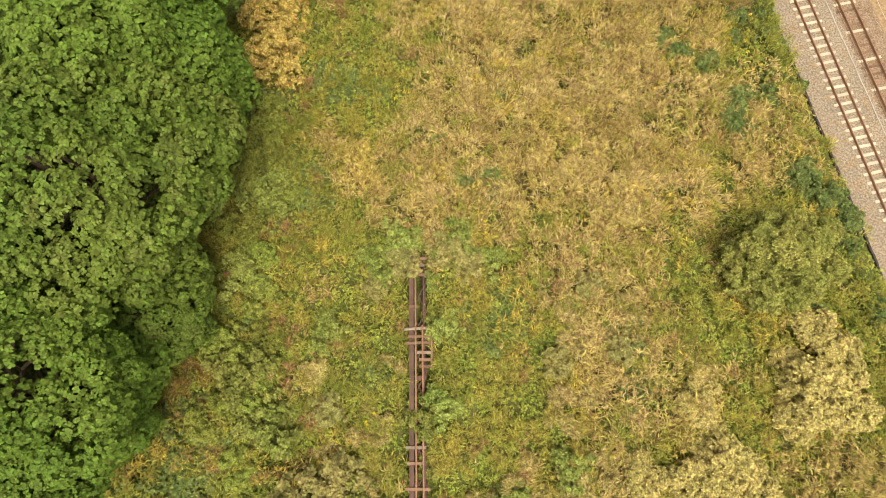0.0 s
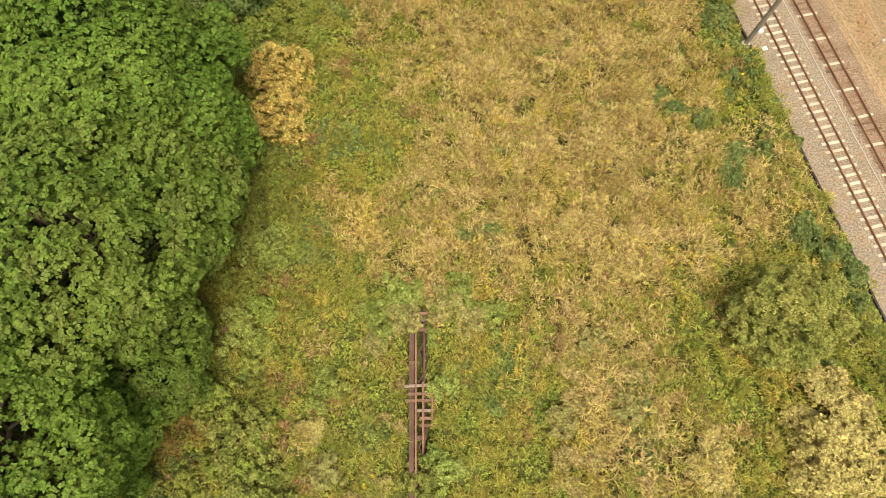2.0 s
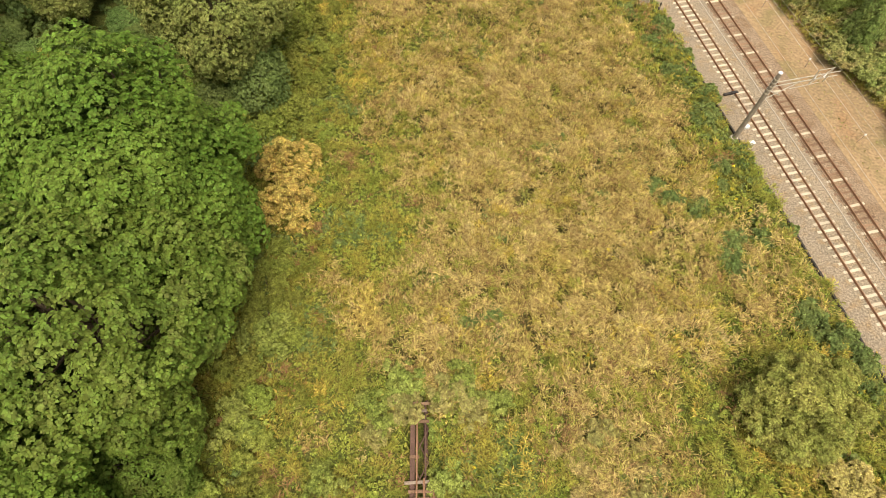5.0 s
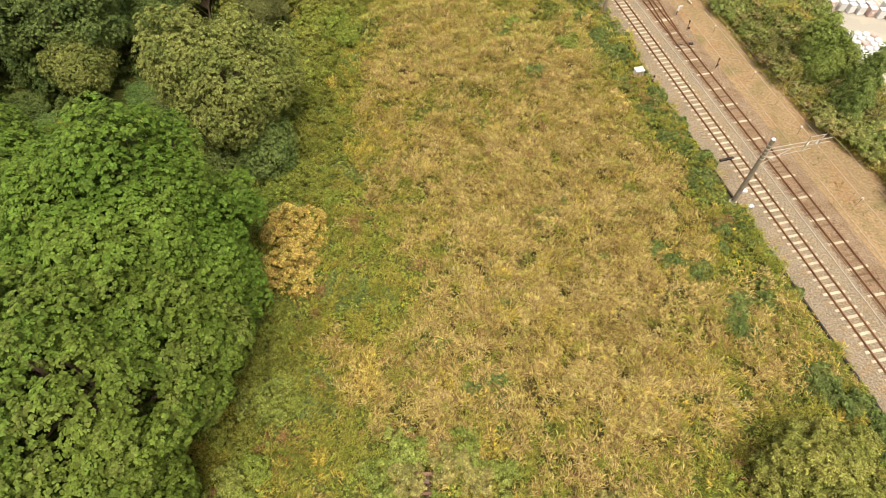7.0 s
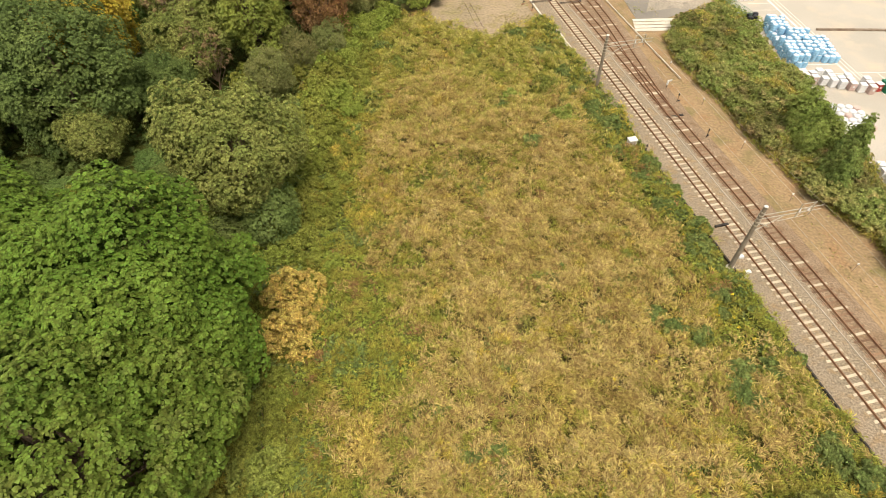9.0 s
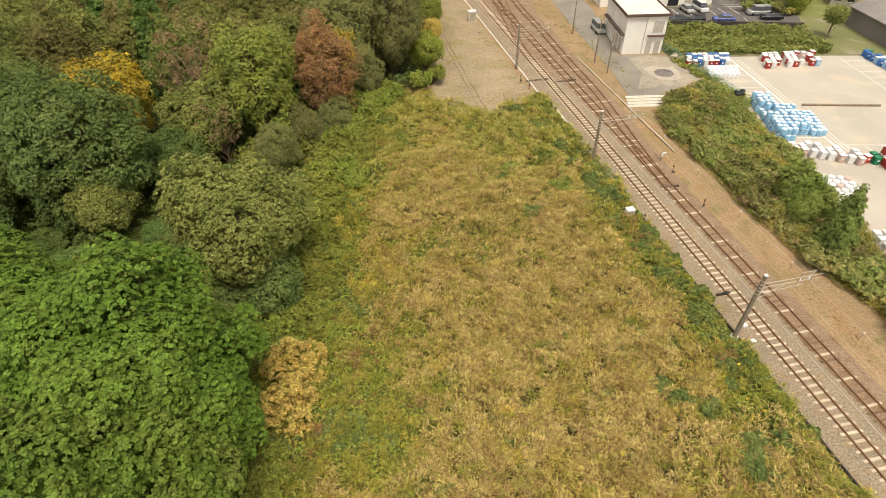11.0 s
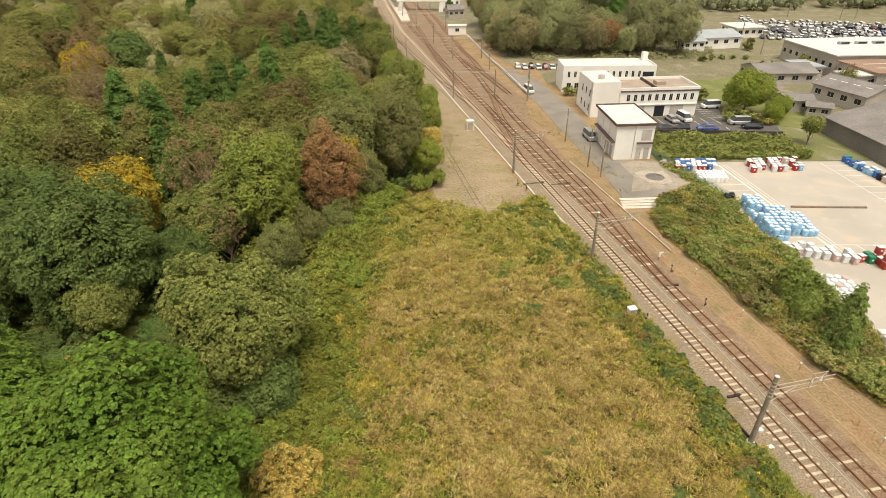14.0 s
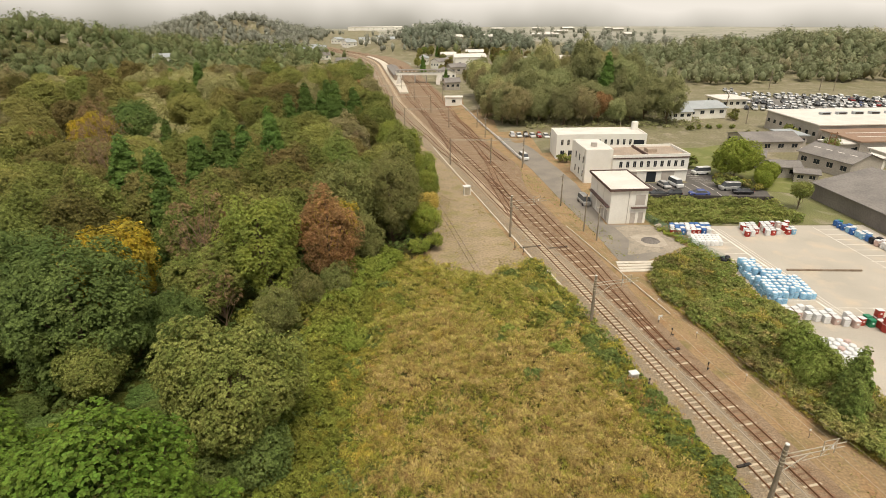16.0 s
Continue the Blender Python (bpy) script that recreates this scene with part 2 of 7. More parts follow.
def green_share(x, y):
    """How leafy and green the growth is, from dry grass (0) to lush weeds (1)."""
    edge = line_x(y) - 2.7 - x
    dry = blob(x, y, 8, 23, 11, 12) + blob(x, y, -1, 49, 9.5, 13) + blob(x, y, 12, 42, 9, 12) + blob(x, y, 10.8, 2, 1.8, 6) + 0.7 * blob(x, y, 16, 13, 8, 7) + 0.5 * blob(x, y, -4, 13, 5, 4)
    g = 0.69 - 0.64 * np.minimum(dry, 1) + 0.8 * (lattice(x, y, 9, 20) - 0.5) + 0.85 * (lattice(x, y, 3, 21) - 0.5)
    g = g + 0.9 * step(wood_x(y) + 7.5 - x, 0, 7) + 0.75 * blob(x, y, -2, 0, 7.5, 8.5) + 0.55 * blob(x, y, -7, 25, 5, 8) + 0.4 * blob(x, y, -1.5, 24, 4.5, 7) + 0.3 * blob(x, y, 20, 12, 5, 6) + 0.25 * blob(x, y, 21, 22, 4, 4)
    g = g + 0.8 * step(4.5 - edge, -1.5, 2) * step(y, 24, 33) + 0.42 * step(y, 54, 68) + 0.5 * blob(x, y, 26, 3, 9, 9) + 0.3 * blob(x, y, 5, 2, 3, 6)
    g = g + 0.4 * step(3 - edge, -1, 2)
    return np.clip(g, 0, 1)


def land_z(x, y):
    """The lie of the land: flat yard, wooded rises beyond."""
    x, y = np.asarray(x, float), np.asarray(y, float)
    def rise(cx, cy, sx, sy, h):
        return h * np.exp(-((x - cx) / sx) ** 2 - ((y - cy) / sy) ** 2)
    z = rise(58, 240, 34, 32, 9) + rise(265, 385, 130, 55, 16) + rise(0, 620, 70, 60, 16)
    z = z + rise(-350, 450, 125, 100, 28) + rise(-305, 830, 85, 110, 30)
    side = step(line_x(y) - 18 - x, 0, 60) * step(y, 20, 120)
    return z * step(np.abs(x - line_x(y)), 14, 40) + 2.0 * side * lattice(x, y, 40, 5)

# ---- the ground ----
def grid(name, xs, ys, zfun, material):
    X, Y = np.meshgrid(xs, ys)
    V = np.stack([X, Y, zfun(X, Y)], -1).reshape(-1, 3)
    nx, ny = len(xs), len(ys)
    i = (np.arange(ny - 1)[:, None] * nx + np.arange(nx - 1)[None]).ravel()
    me = mesh(name, V, np.stack([i, i + 1, i + nx + 1, i + nx], -1), material)
    me.polygons.foreach_set("use_smooth", np.ones(len(me.polygons), bool))
    return me


_xs = np.concatenate([np.linspace(-2200, -400, 12), np.linspace(-390, 390, 79), np.linspace(400, 2200, 12)])
_ys = np.concatenate([np.linspace(-300, -60, 5), np.linspace(-50, 900, 96), np.linspace(950, 3500, 12)])
_gm = grid("ground", _xs, _ys, lambda x, y: land_z(x, y) - 0.02, M_SOIL)
_gm.materials.append(M_MEADOW)
_gc = np.array([p.center[:2] for p in _gm.polygons])
_go = _gc[:, 0] - line_x(_gc[:, 1])
_gm.polygons.foreach_set("material_index", ((_go > np.interp(_gc[:, 1], [60, 100, 130, 250], [20, 40, 34, 26])) | (_go < -25) | (_gc[:, 1] > 270)).astype(np.int32))
setting("ground", _gm, None,
        "sandy brown bare soil with dry weeds beside the tracks", "ground")

# the overgrown field's floor, bounded by the wood and the track bed: hummocks of dead litter under the growth
_u, _v = np.meshgrid(np.linspace(0, 1, 120), np.linspace(-16, 84.0, 248))
_lx = wood_x(_v) - 40 * step(_v, -20, -15)
_rx = line_x(_v) - 2.9
_X = _lx + (_rx - _lx) * _u
_past = field_end(_X) - _v
_edge = np.minimum(1, np.minimum((1 - _u) * 14, _past * 0.9 + 0.3))
_Z = np.clip(_edge, 0, 1) * (top_z(_X, _v) - 0.1) + np.where(_past < 0.3, -0.06, 0.02)
_i = (np.arange(247)[:, None] * 120 + np.arange(119)[None]).ravel()
_field = mesh("field", np.stack([_X, _v, _Z], -1).reshape(-1, 3), np.stack([_i, _i + 1, _i + 121, _i + 120], -1), M_THATCH)
_field.materials.append(M_MOSS)
_fc = np.array([p.center[:2] for p in _field.polygons])
_field.polygons.foreach_set("material_index", (green_share(_fc[:, 0], _fc[:, 1]) > 0.5 + 0.2 * (lattice(_fc[:, 0], _fc[:, 1], 1.1, 39) - 0.5)).astype(np.int32))
_field.polygons.foreach_set("use_smooth", np.ones(len(_field.polygons), bool))
setting("field_ground", _field, None, "matted dead litter and moss under the overgrown field", "ground")

# forest floor
_u, _v = np.meshgrid(np.linspace(0, 1, 60), np.linspace(84, 420, 110))
_rx = wood_x(_v) + 0.5
_X = _rx - 260 * _u ** 1.5
_i = (np.arange(109)[:, None] * 60 + np.arange(59)[None]).ravel()
_V = np.stack([_X, _v, land_z(_X, _v) + 0.05 + 0.4 * lattice(_X, _v, 5, 3)], -1).reshape(-1, 3)
setting("forest_floor", mesh("forest_floor", _V, np.stack([_i, _i + 60, _i + 61, _i + 1], -1), M_FLOOR), None,
        "dark leaf litter on the floor of the wood", "ground")

# ---- paved surfaces ----
setting("apron", slab("apron", [(-2.6, 83.4), (0.6, 79.2), (3.8, 76.4), (7.6, 76.2), (11.2, 78.4), (14.5, 84.2), (33.5 - 0.22 * 118, 118), (33.5 - 0.22 * 168, 168), (-9, 169),
                                (-3.5, 143), (-2, 92)], -0.05, 0.012), M_APRON, "dusty stained concrete loading apron beside the tracks", "pavement")
setting("road", slab("road", [(30.2, 83.6), (29.4, 96.3), (26.8, 116), (24.2, 141), (19.7, 169), (15.1, 203.7), (10.6, 246), (4, 285),
                              (9, 286), (15, 246), (19.6, 203.5), (23.2, 183), (28, 165), (31.5, 141), (33.0, 128.4), (33.0, 116),
                              (32.6, 101), (41.5, 100.5), (41.5, 88), (34.5, 83.6)], -0.05, 0.016), M_ASPHALT,
        "worn grey asphalt service road beside the railway", "road")
setting("forecourt", slab("forecourt", [(32.4, 86.2), (34.8, 92.8), (34.0, 99.6), (38.0, 100.6), (41.6, 99.8), (43.4, 94.0), (44.2, 88.6), (41.0, 86.6), (37.2, 87.4)], -0.05, 0.022), M_DUST,
        "pale dusty dirt spread over old asphalt", "pavement")
M_TAR = surf("dark_tar", (0.11, 0.10, 0.09), (0.145, 0.13, 0.115), 0.3, fine=6, grain=0.15, bump=0.3)
setting("storage_yard", slab("yard", [(46.5, 99.5), (83, 99.2), (83, 20), (49.5, 20), (48.5, 46), (47.5, 66), (46.5, 84)], -0.05, 0.014), M_LOT,
        "sun-bleached asphalt storage yard with white lines", "pavement")
setting("car_park", slab("car_park", [(42, 116.8), (73.5, 113.5), (76, 121), (66.5, 141), (60.5, 141), (60.5, 128.3), (42, 128.3)], -0.05, 0.02), M_TAR,
        "grey asphalt car park with white bays", "pavement")


# ---- the railway ----
def smooth_off(knots, y):
    ys, os = zip(*knots)
    y = np.asarray(y, float)
    out = np.full(y.shape, os[0], float)
    for i in range(len(ys) - 1):
        s = step(y, ys[i], ys[i + 1])
        out += (os[i + 1] - os[i]) * s
    return out


BED_Z = 0.16
_y = np.concatenate([np.arange(-70, 300, 4.0), np.arange(300, 700, 10.0)])
_left = line_x(_y) + smooth_off([(-70, -2.6), (120, -2.6), (150, -4), (175, -6.2), (205, -7), (260, -11), (640, -11)], _y)
_right = line_x(_y) + smooth_off([(-70, 5.5), (55, 5.5), (90, 8.0), (120, 9.3), (150, 15.3), (210, 15), (247, 21.5), (280, 23), (640, 23)], _y)
_cols = [_left - 0.5, _left, np.minimum(line_x(_y) + 2.6 - 4.0 * step(_y, 80, 110), _right - 1), _right, _right + 0.5]
_zs = [0.0, BED_Z, BED_Z, BED_Z, 0.0]
_V = np.stack([np.stack([c, _y, np.full_like(_y, z)], -1) for c, z in zip(_cols, _zs)], 1).reshape(-1, 3)
_i = (np.arange(len(_y) - 1)[:, None] * 5 + np.arange(4)[None]).ravel()
_bed = mesh("track_bed", _V, np.stack([_i, _i + 1, _i + 6, _i + 5], -1), M_BALLAST)
_bed.materials.append(M_RUSTBED)
_bed.polygons.foreach_set("material_index", (np.arange(len(_i)) % 4 >= 2).astype(np.int32))
setting("track_bed", _bed, None,
        "grey-brown crushed stone ballast under the tracks", "ballast")

GAUGE = 1.17
PROFILE = [(-0.065, 0.0), (0.065, 0.0), (0.065, 0.02), (0.015, 0.04), (0.02, 0.11), (0.036, 0.12), (0.036, 0.155), (-0.036, 0.155),
           (-0.036, 0.12), (-0.02, 0.11), (-0.015, 0.04), (-0.065, 0.02)]


def track_frame(knots, y):
    """Places and sideways directions along a track at the plan places y."""
    y = np.asarray(y, float)
    x = line_x(y) + smooth_off(knots, y)
    e = 0.5
    dx = line_x(y + e) + smooth_off(knots, y + e) - line_x(y - e) - smooth_off(knots, y - e)
    n = np.stack([np.full_like(y, 2 * e), -dx], -1)
    n /= np.linalg.norm(n, axis=1)[:, None]
    return x, n


def rail_mesh(knots, side, y0, y1, z):
    y = np.concatenate([[y0], np.arange(np.ceil(y0 / 4) * 4 + 4, y1 - 1, 4.0), [y1]])
    x, n = track_frame(knots, y)
    k = len(PROFILE)
    P = np.array(PROFILE)
    V = np.zeros((len(y), k, 3))
    V[:, :, 0] = (x + n[:, 0] * side)[:, None] + n[:, 0][:, None] * P[:, 0]
    V[:, :, 1] = (y + n[:, 1] * side)[:, None] + n[:, 1][:, None] * P[:, 0]
    V[:, :, 2] = z + P[:, 1]
    i, j = np.arange(len(y) - 1)[:, None] * k, np.arange(k)[None]
    F = np.stack([i + j, i + (j + 1) % k, i + k + (j + 1) % k, i + k + j], -1).reshape(-1, 4)
    return mesh("rail", V.reshape(-1, 3), F, M_RAIL)


_bm = box(-1.0, 1.0, -0.12, 0.12, -0.12, 0.05, 0.015)
for _v1 in _bm.verts:
    if _v1.co.z > 0:
        _v1.co.x *= 0.985
        _v1.co.z -= 0.02 * (1 - min(1, abs(_v1.co.x)))
SLEEPER_CONC = part("sleeper_shape", _bm, M_CONC, None)
SLEEPER_WOOD = part("sleeper_shape", box(-1.05, 1.05, -0.11, 0.11, -0.12, 0.03, 0.01), M_WOODSL, None)
CONC_ME, WOOD_ME = SLEEPER_CONC.data, SLEEPER_WOOD.data
for _o in (SLEEPER_CONC, SLEEPER_WOOD):
    bpy.data.objects.remove(_o)


def track(label, knots, y0, y1, spacing, conc_every, near_from, near_to):
    """Rails and sleepers; the near stretch has sleepers of its own, the far rest is joined."""
    t = thing("railway_track", label, "railway track", group="tracks of the yard")
    for s in (-1, 1):
        part("rail", rail_mesh(knots, s * GAUGE / 2, y0, y1, BED_Z + 0.05), None, t)
    n = int((y1 - y0) / spacing)
    rest_v, rest_f, rest_m = [], [], []
    for i in range(n):
        y = y0 + (i + 0.5) * spacing
        x, nn = track_frame(knots, [y])
        yaw = math.atan2(nn[0, 1], nn[0, 0])
        conc = conc_every and i % conc_every == 0
        if near_from <= y <= near_to:
            ob = new("sleeper", CONC_ME if conc else WOOD_ME)
            ob.parent = t
            ob.matrix_basis = Matrix.LocRotScale((x[0] + R.normal(0, 0.015), y, BED_Z + (0.0 if conc else -0.01)),
                                                 Euler((0, 0, yaw + R.normal(0, 0.012))), None)
        else:
            c, s = math.cos(yaw), math.sin(yaw)
            top = BED_Z + (0.05 if conc else 0.03)
            for a, b, z in ((-1, -1, -0.1), (1, -1, -0.1), (1, 1, -0.1), (-1, 1, -0.1), (-1, -1, 0), (1, -1, 0), (1, 1, 0), (-1, 1, 0)):
                rest_v.append((x[0] + a * c - b * 0.12 * s, y + a * s + b * 0.12 * c, top + z))
            k = len(rest_v) - 8
            rest_f += [(k + 4, k + 5, k + 6, k + 7), (k, k + 1, k + 5, k + 4), (k + 1, k + 2, k + 6, k + 5), (k + 2, k + 3, k + 7, k + 6), (k + 3, k, k + 4, k + 7)]
            rest_m += [0 if conc else 1] * 5
    if rest_f:
        me = mesh("far_sleepers", rest_v, rest_f, M_CONC)
        me.materials.append(M_WOODSL)
        me.polygons.foreach_set("material_index", np.array(rest_m, np.int32))
        part("far_sleepers", me, None, t)["kind"] = "stuff"
    return t


A = [(-70, 0), (700, 0)]
B = [(-70, 3.55), (177, 3.6), (205, 4.6), (271, 8.8), (333, 10.9), (430, 9.4), (640, 5)]
C = [(54, 3.55), (91, 6.4), (120, 7.4), (150, 8.7), (175, 10.4), (210, 11.4), (247, 14.6), (280, 16.6), (321, 17.4), (430, 15.4)]
track("rusty rails on pale concrete sleepers in grey ballast", A, -70, 640, 0.74, 1, -14, 92)
track("rusty rails on dark timber and scattered concrete sleepers", B, -70, 640, 0.66, 4, -4, 92)
track("rusty diverging siding rails on dark timber sleepers", C, 56, 430, 0.7, 9, 56, 100)
track("rusty crossover rails joining two tracks", [(98, 0), (138, 3.6)], 98, 138, 0.7, 0, 98, 99)
track("rusty crossover rails joining two sidings", [(118, 3.6), (160, 9.0)], 118, 160, 0.7, 0, 118, 119)
track("rusty rails curving away to a far platform", [(135, 0), (172, -2.2), (216, -4.2), (700, -4.2)], 135, 640, 0.7, 2, 135, 136)
track("rusty rails of an outer siding", [(222, -4.2), (255, -8), (700, -8.4)], 222, 640, 0.7, 3, 222, 223)
track("rusty rails of a middle station line", [(188, 3.8), (240, 5.2), (300, 5.3), (430, 4.6)], 188, 430, 0.7, 5, 188, 189)
track("rusty rails of a goods siding below the white wall", [(168, 13.0), (205, 15.4), (247, 19.0), (280, 20.4), (330, 21.4)], 168, 330, 0.7, 0, 168, 169)
track("short rusty stub siding ending in soil", [(150, 13.2), (172, 13.2), (196, 11.4)], 150, 196, 0.7, 0, 150, 151)
track("rusty rails of a short connecting line", [(150, 1.0), (190, 3.0), (235, 6.0)], 160, 235, 0.7, 0, 160, 161)


def trough(name, off, y0, y1, width, height, material, label, gap=1.0):
    t = thing(name, label, "cable trough")
    ys = np.arange(y0, y1, gap)
    for k, y in enumerate(ys):
        x = float(line_x(y)) + off
        bm = box(-width / 2, width / 2, 0.008, gap * 1.024 - 0.008, 0, height, 0.01)
        break
    me = part("cover", bm, material, t).data
    first = t.children[0]
    for k, y in enumerate(ys):
        ob = first if k == 0 else new("cover", me)
        ob.parent = t
        ob.matrix_basis = pose(float(line_x(y)) + off + R.normal(0, 0.012), y, BED_Z * (1 if off > -2 else 0.15), 0, 0, math.degrees(math.atan(0.22)) + R.normal(0, 0.4))
    return t


trough("cable_trough", -2.9, -12, 60, 0.16, 0.22, M_DARK, "dark iron edging strip along the ballast shoulder")
trough("cable_trough", 2.05, -12, 96, 0.10, 0.05, M_SHOULDER, "pale concrete cable trough covers between the tracks")
trough("signal_pipe", 2.75, -12, 60, 0.04, 0.06, M_RUSTBED, "thin pale signal rod beside the rusty track", 2.0)

# ---- lineside equipment ----
SLANT = math.degrees(math.atan(0.22))


def mast(x, y, h, reach, name="catenary_mast", frames=1, label="grey concrete catenary mast with pale steel bracket arms"):
    t = thing(name, label, "catenary mast", pose(x, y, 0, 0, 0, SLANT), "masts along the line")
    part("pole", tube((0, 0, -0.2), (0, 0, h), 0.23, 0.17, 14), M_POLE, t)
    part("cap", tube((0, 0, h + 0.002), (0, 0, h + 0.07), 0.185, 0.16, 14), M_CAP, t, "white painted cap")
    for z in (h - 1.05, h - 1.5):
        part("arm", tube((0.12, 0, z), (reach, 0, z), 0.05, 0.04, 8), M_STEEL, t)
    part("brace", tube((0.15, 0, h - 3.0), (reach * 0.42, 0, h - 1.55), 0.045, 0.04, 8), M_STEEL, t)
    for k in range(5):
        part("band", tube((0, 0, h - 0.65 - k * 0.38), (0, 0, h - 0.55 - k * 0.38), 0.225, None, 14), M_STEEL, t)
    for f in range(frames):
        u = reach * (0.62 + 0.0 * f)
        for dx in (0, 1.3):
            part("drop_post", tube((u + dx, 0, h - 2.0), (u + dx, 0, h - 0.5), 0.04, None, 6), M_STEEL, t)
        part("top_tube", tube((u - 0.1, 0, h - 0.5), (u + 1.4, 0, h - 0.5), 0.04, None, 6), M_STEEL, t)
        part("diagonal", tube((u, 0, h - 2.0), (u + 1.3, 0, h - 0.6), 0.03, None, 6), M_STEEL, t)
        part("register_arm", tube((u - 1.5, 0.1, h - 2.3), (u + 0.9, 0, h - 2.0), 0.035, 0.03, 6), M_STEEL, t)
        for dx in (0.1, 1.0):
            bm = bmesh.new()
            for k in range(4):
                add_tube(bm, (u + dx, 0, h - 1.42 + 0.09 * k), (u + dx, 0, h - 1.37 + 0.09 * k), 0.08, 0.05, 8)
            part("insulator", bm, M_CAP, t, "white ribbed insulator")
    bm = bmesh.new()
    for k in range(7):
        a = R.uniform(-0.5, 0.5, 3)
        add_tube(bm, (0.22, 0.05 * k - 0.15, h - 2.0), (0.9 + 0.1 * k, a[1], h - 2.1 - 0.12 * k), 0.018, None, 5)
    part("cable_bundle", bm, M_STEEL, t)
    return t


m1 = mast(27.0, 32.6, 8.3, 6.0)
part("bell_box", box(0.25, 0.75, -0.2, 0.2, 1.7, 2.0, 0.05), M_CAP, m1, "white round-edged equipment box")
part("foot", tube((0, 0, -0.1), (0, 0, 0.5), 0.5, 0.36, 12), M_PALECONC, m1)
mast(19.9, 62.8, 8.0, 6.2)
mast(12.8, 95.2, 8.2, 7.0)


def portal(y, offs, h, label):
    t = thing("catenary_portal", label, "catenary portal", pose(0, 0, 0))
    xs = [float(line_x(y)) + o for o in offs]
    for x in xs:
        part("post", tube((x, y, -0.2), (x, y, h), 0.17, 0.13, 10), M_POLE, t)
    for dz in (0, 0.35):
        part("beam", tube((xs[0], y, h - 0.5 - dz), (xs[-1], y, h - 0.5 - dz), 0.05, None, 6), M_STEEL, t)
    n = int((xs[-1] - xs[0]) / 0.9)
    bm = bmesh.new()
    for k in range(n):
        a, b = xs[0] + (xs[-1] - xs[0]) * k / n, xs[0] + (xs[-1] - xs[0]) * (k + 1) / n
        add_tube(bm, (a, y, h - 0.5 - 0.35 * (k % 2)), (b, y, h - 0.85 + 0.35 * (k % 2)), 0.02, None, 5)
    part("lacing", bm, M_STEEL, t)
    return t


portal(147, (-3.0, 8.2, 17.2), 7.6, "slim steel catenary portal spanning the yard tracks")
portal(198, (-7.4, 8.6, 18.8), 7.6, "slim steel catenary portal spanning the yard tracks")
portal(228, (-7.6, 8.2), 7.6, "slim steel catenary portal over the station throat")
portal(262, (-11.6, 7.2, 20.4), 7.6, "slim steel catenary portal over the station throat")
portal(300, (-11.6, 4.6), 7.6, "slim steel catenary portal before the platform")
for yy, o in ((214, -9.5), (246, -12.6)):
    t = thing("line_pole", "dark slim line pole beside the wood", "pole", pose(float(line_x(yy)) + o, yy, 0))
    part("shaft", tube((0, 0, -0.2), (0, 0, 7.4), 0.15, 0.11, 8), M_POLE, t)
    part("crossarm", box(-0.7, 0.7, -0.05, 0.05, 6.6, 6.72), M_STEEL, t)

# overhead wires: contact and carrying wire over the two running lines
def wire(points, r, name, label, material):
    cu = bpy.data.curves.new(name, "CURVE")
    cu.dimensions, cu.bevel_depth, cu.bevel_resolution = "3D", r, 0
    sp = cu.splines.new("POLY")
    sp.points.add(len(points) - 1)
    for p, q in zip(sp.points, points):
        p.co = (*q, 1)
    dg = bpy.data.objects.new(name, cu)
    scene.collection.objects.link(dg)
    me = bpy.data.meshes.new_from_object(dg.evaluated_get(bpy.context.evaluated_depsgraph_get()))
    bpy.data.objects.remove(dg)
    me.materials.clear()
    me.materials.append(material)
    ob = new(name, me)
    return tagged(ob, label, "wire")


SUPPORT = [1.4, 33.0, 63.6, 95.2, 147, 198, 228, 262, 300]
for off in (3.6,):
    for z, sag in ((6.75, 0.5), (5.6, 0.0)):
        pts = []
        for a, b in zip(SUPPORT[:-1], SUPPORT[1:]):
            for k in range(8):
                y = a + (b - a) * k / 8
                pts.append((float(line_x(y)) + off, y, z - sag * 4 * (k / 8) * (1 - k / 8)))
        wire(pts, 0.011, "overhead_wire", "thin grey overhead wire above the track", M_STEEL)

# signal wires on stakes at the foot of the bank
STAKES = [(float(line_x(y)) + 7.5 + 0.02 * y, y) for y in (14, 23, 32.5, 42, 51, 60, 69)]
st = None
for x, y in STAKES:
    if st is None:
        st = thing("wire_stake", "short weathered stake holding a signal wire", "stake", group="stakes along the bank")
        part("shaft", tube((0, 0, -0.1), (0, 0, 0.95), 0.035, 0.03, 6), M_GREYWOOD, st)
        part("pulley", box(-0.09, 0.09, -0.05, 0.05, 0.86, 1.06, 0.02), M_CAP, st, "pale pulley wheel housing")
        st.matrix_basis = pose(x, y, 0)
    else:
        copy_thing(st, pose(x, y, 0, R.uniform(-6, 6), R.uniform(-6, 6), R.uniform(0, 90)))
wire([(x, y, 0.97) for x, y in STAKES], 0.014, "signal_wire", "thin pale signal wire strung between stakes", M_PALECONC)
wire([(x - 1.6, y, 0.12) for x, y in STAKES], 0.014, "signal_wire", "thin pale signal wire lying along the soil", M_PALECONC)


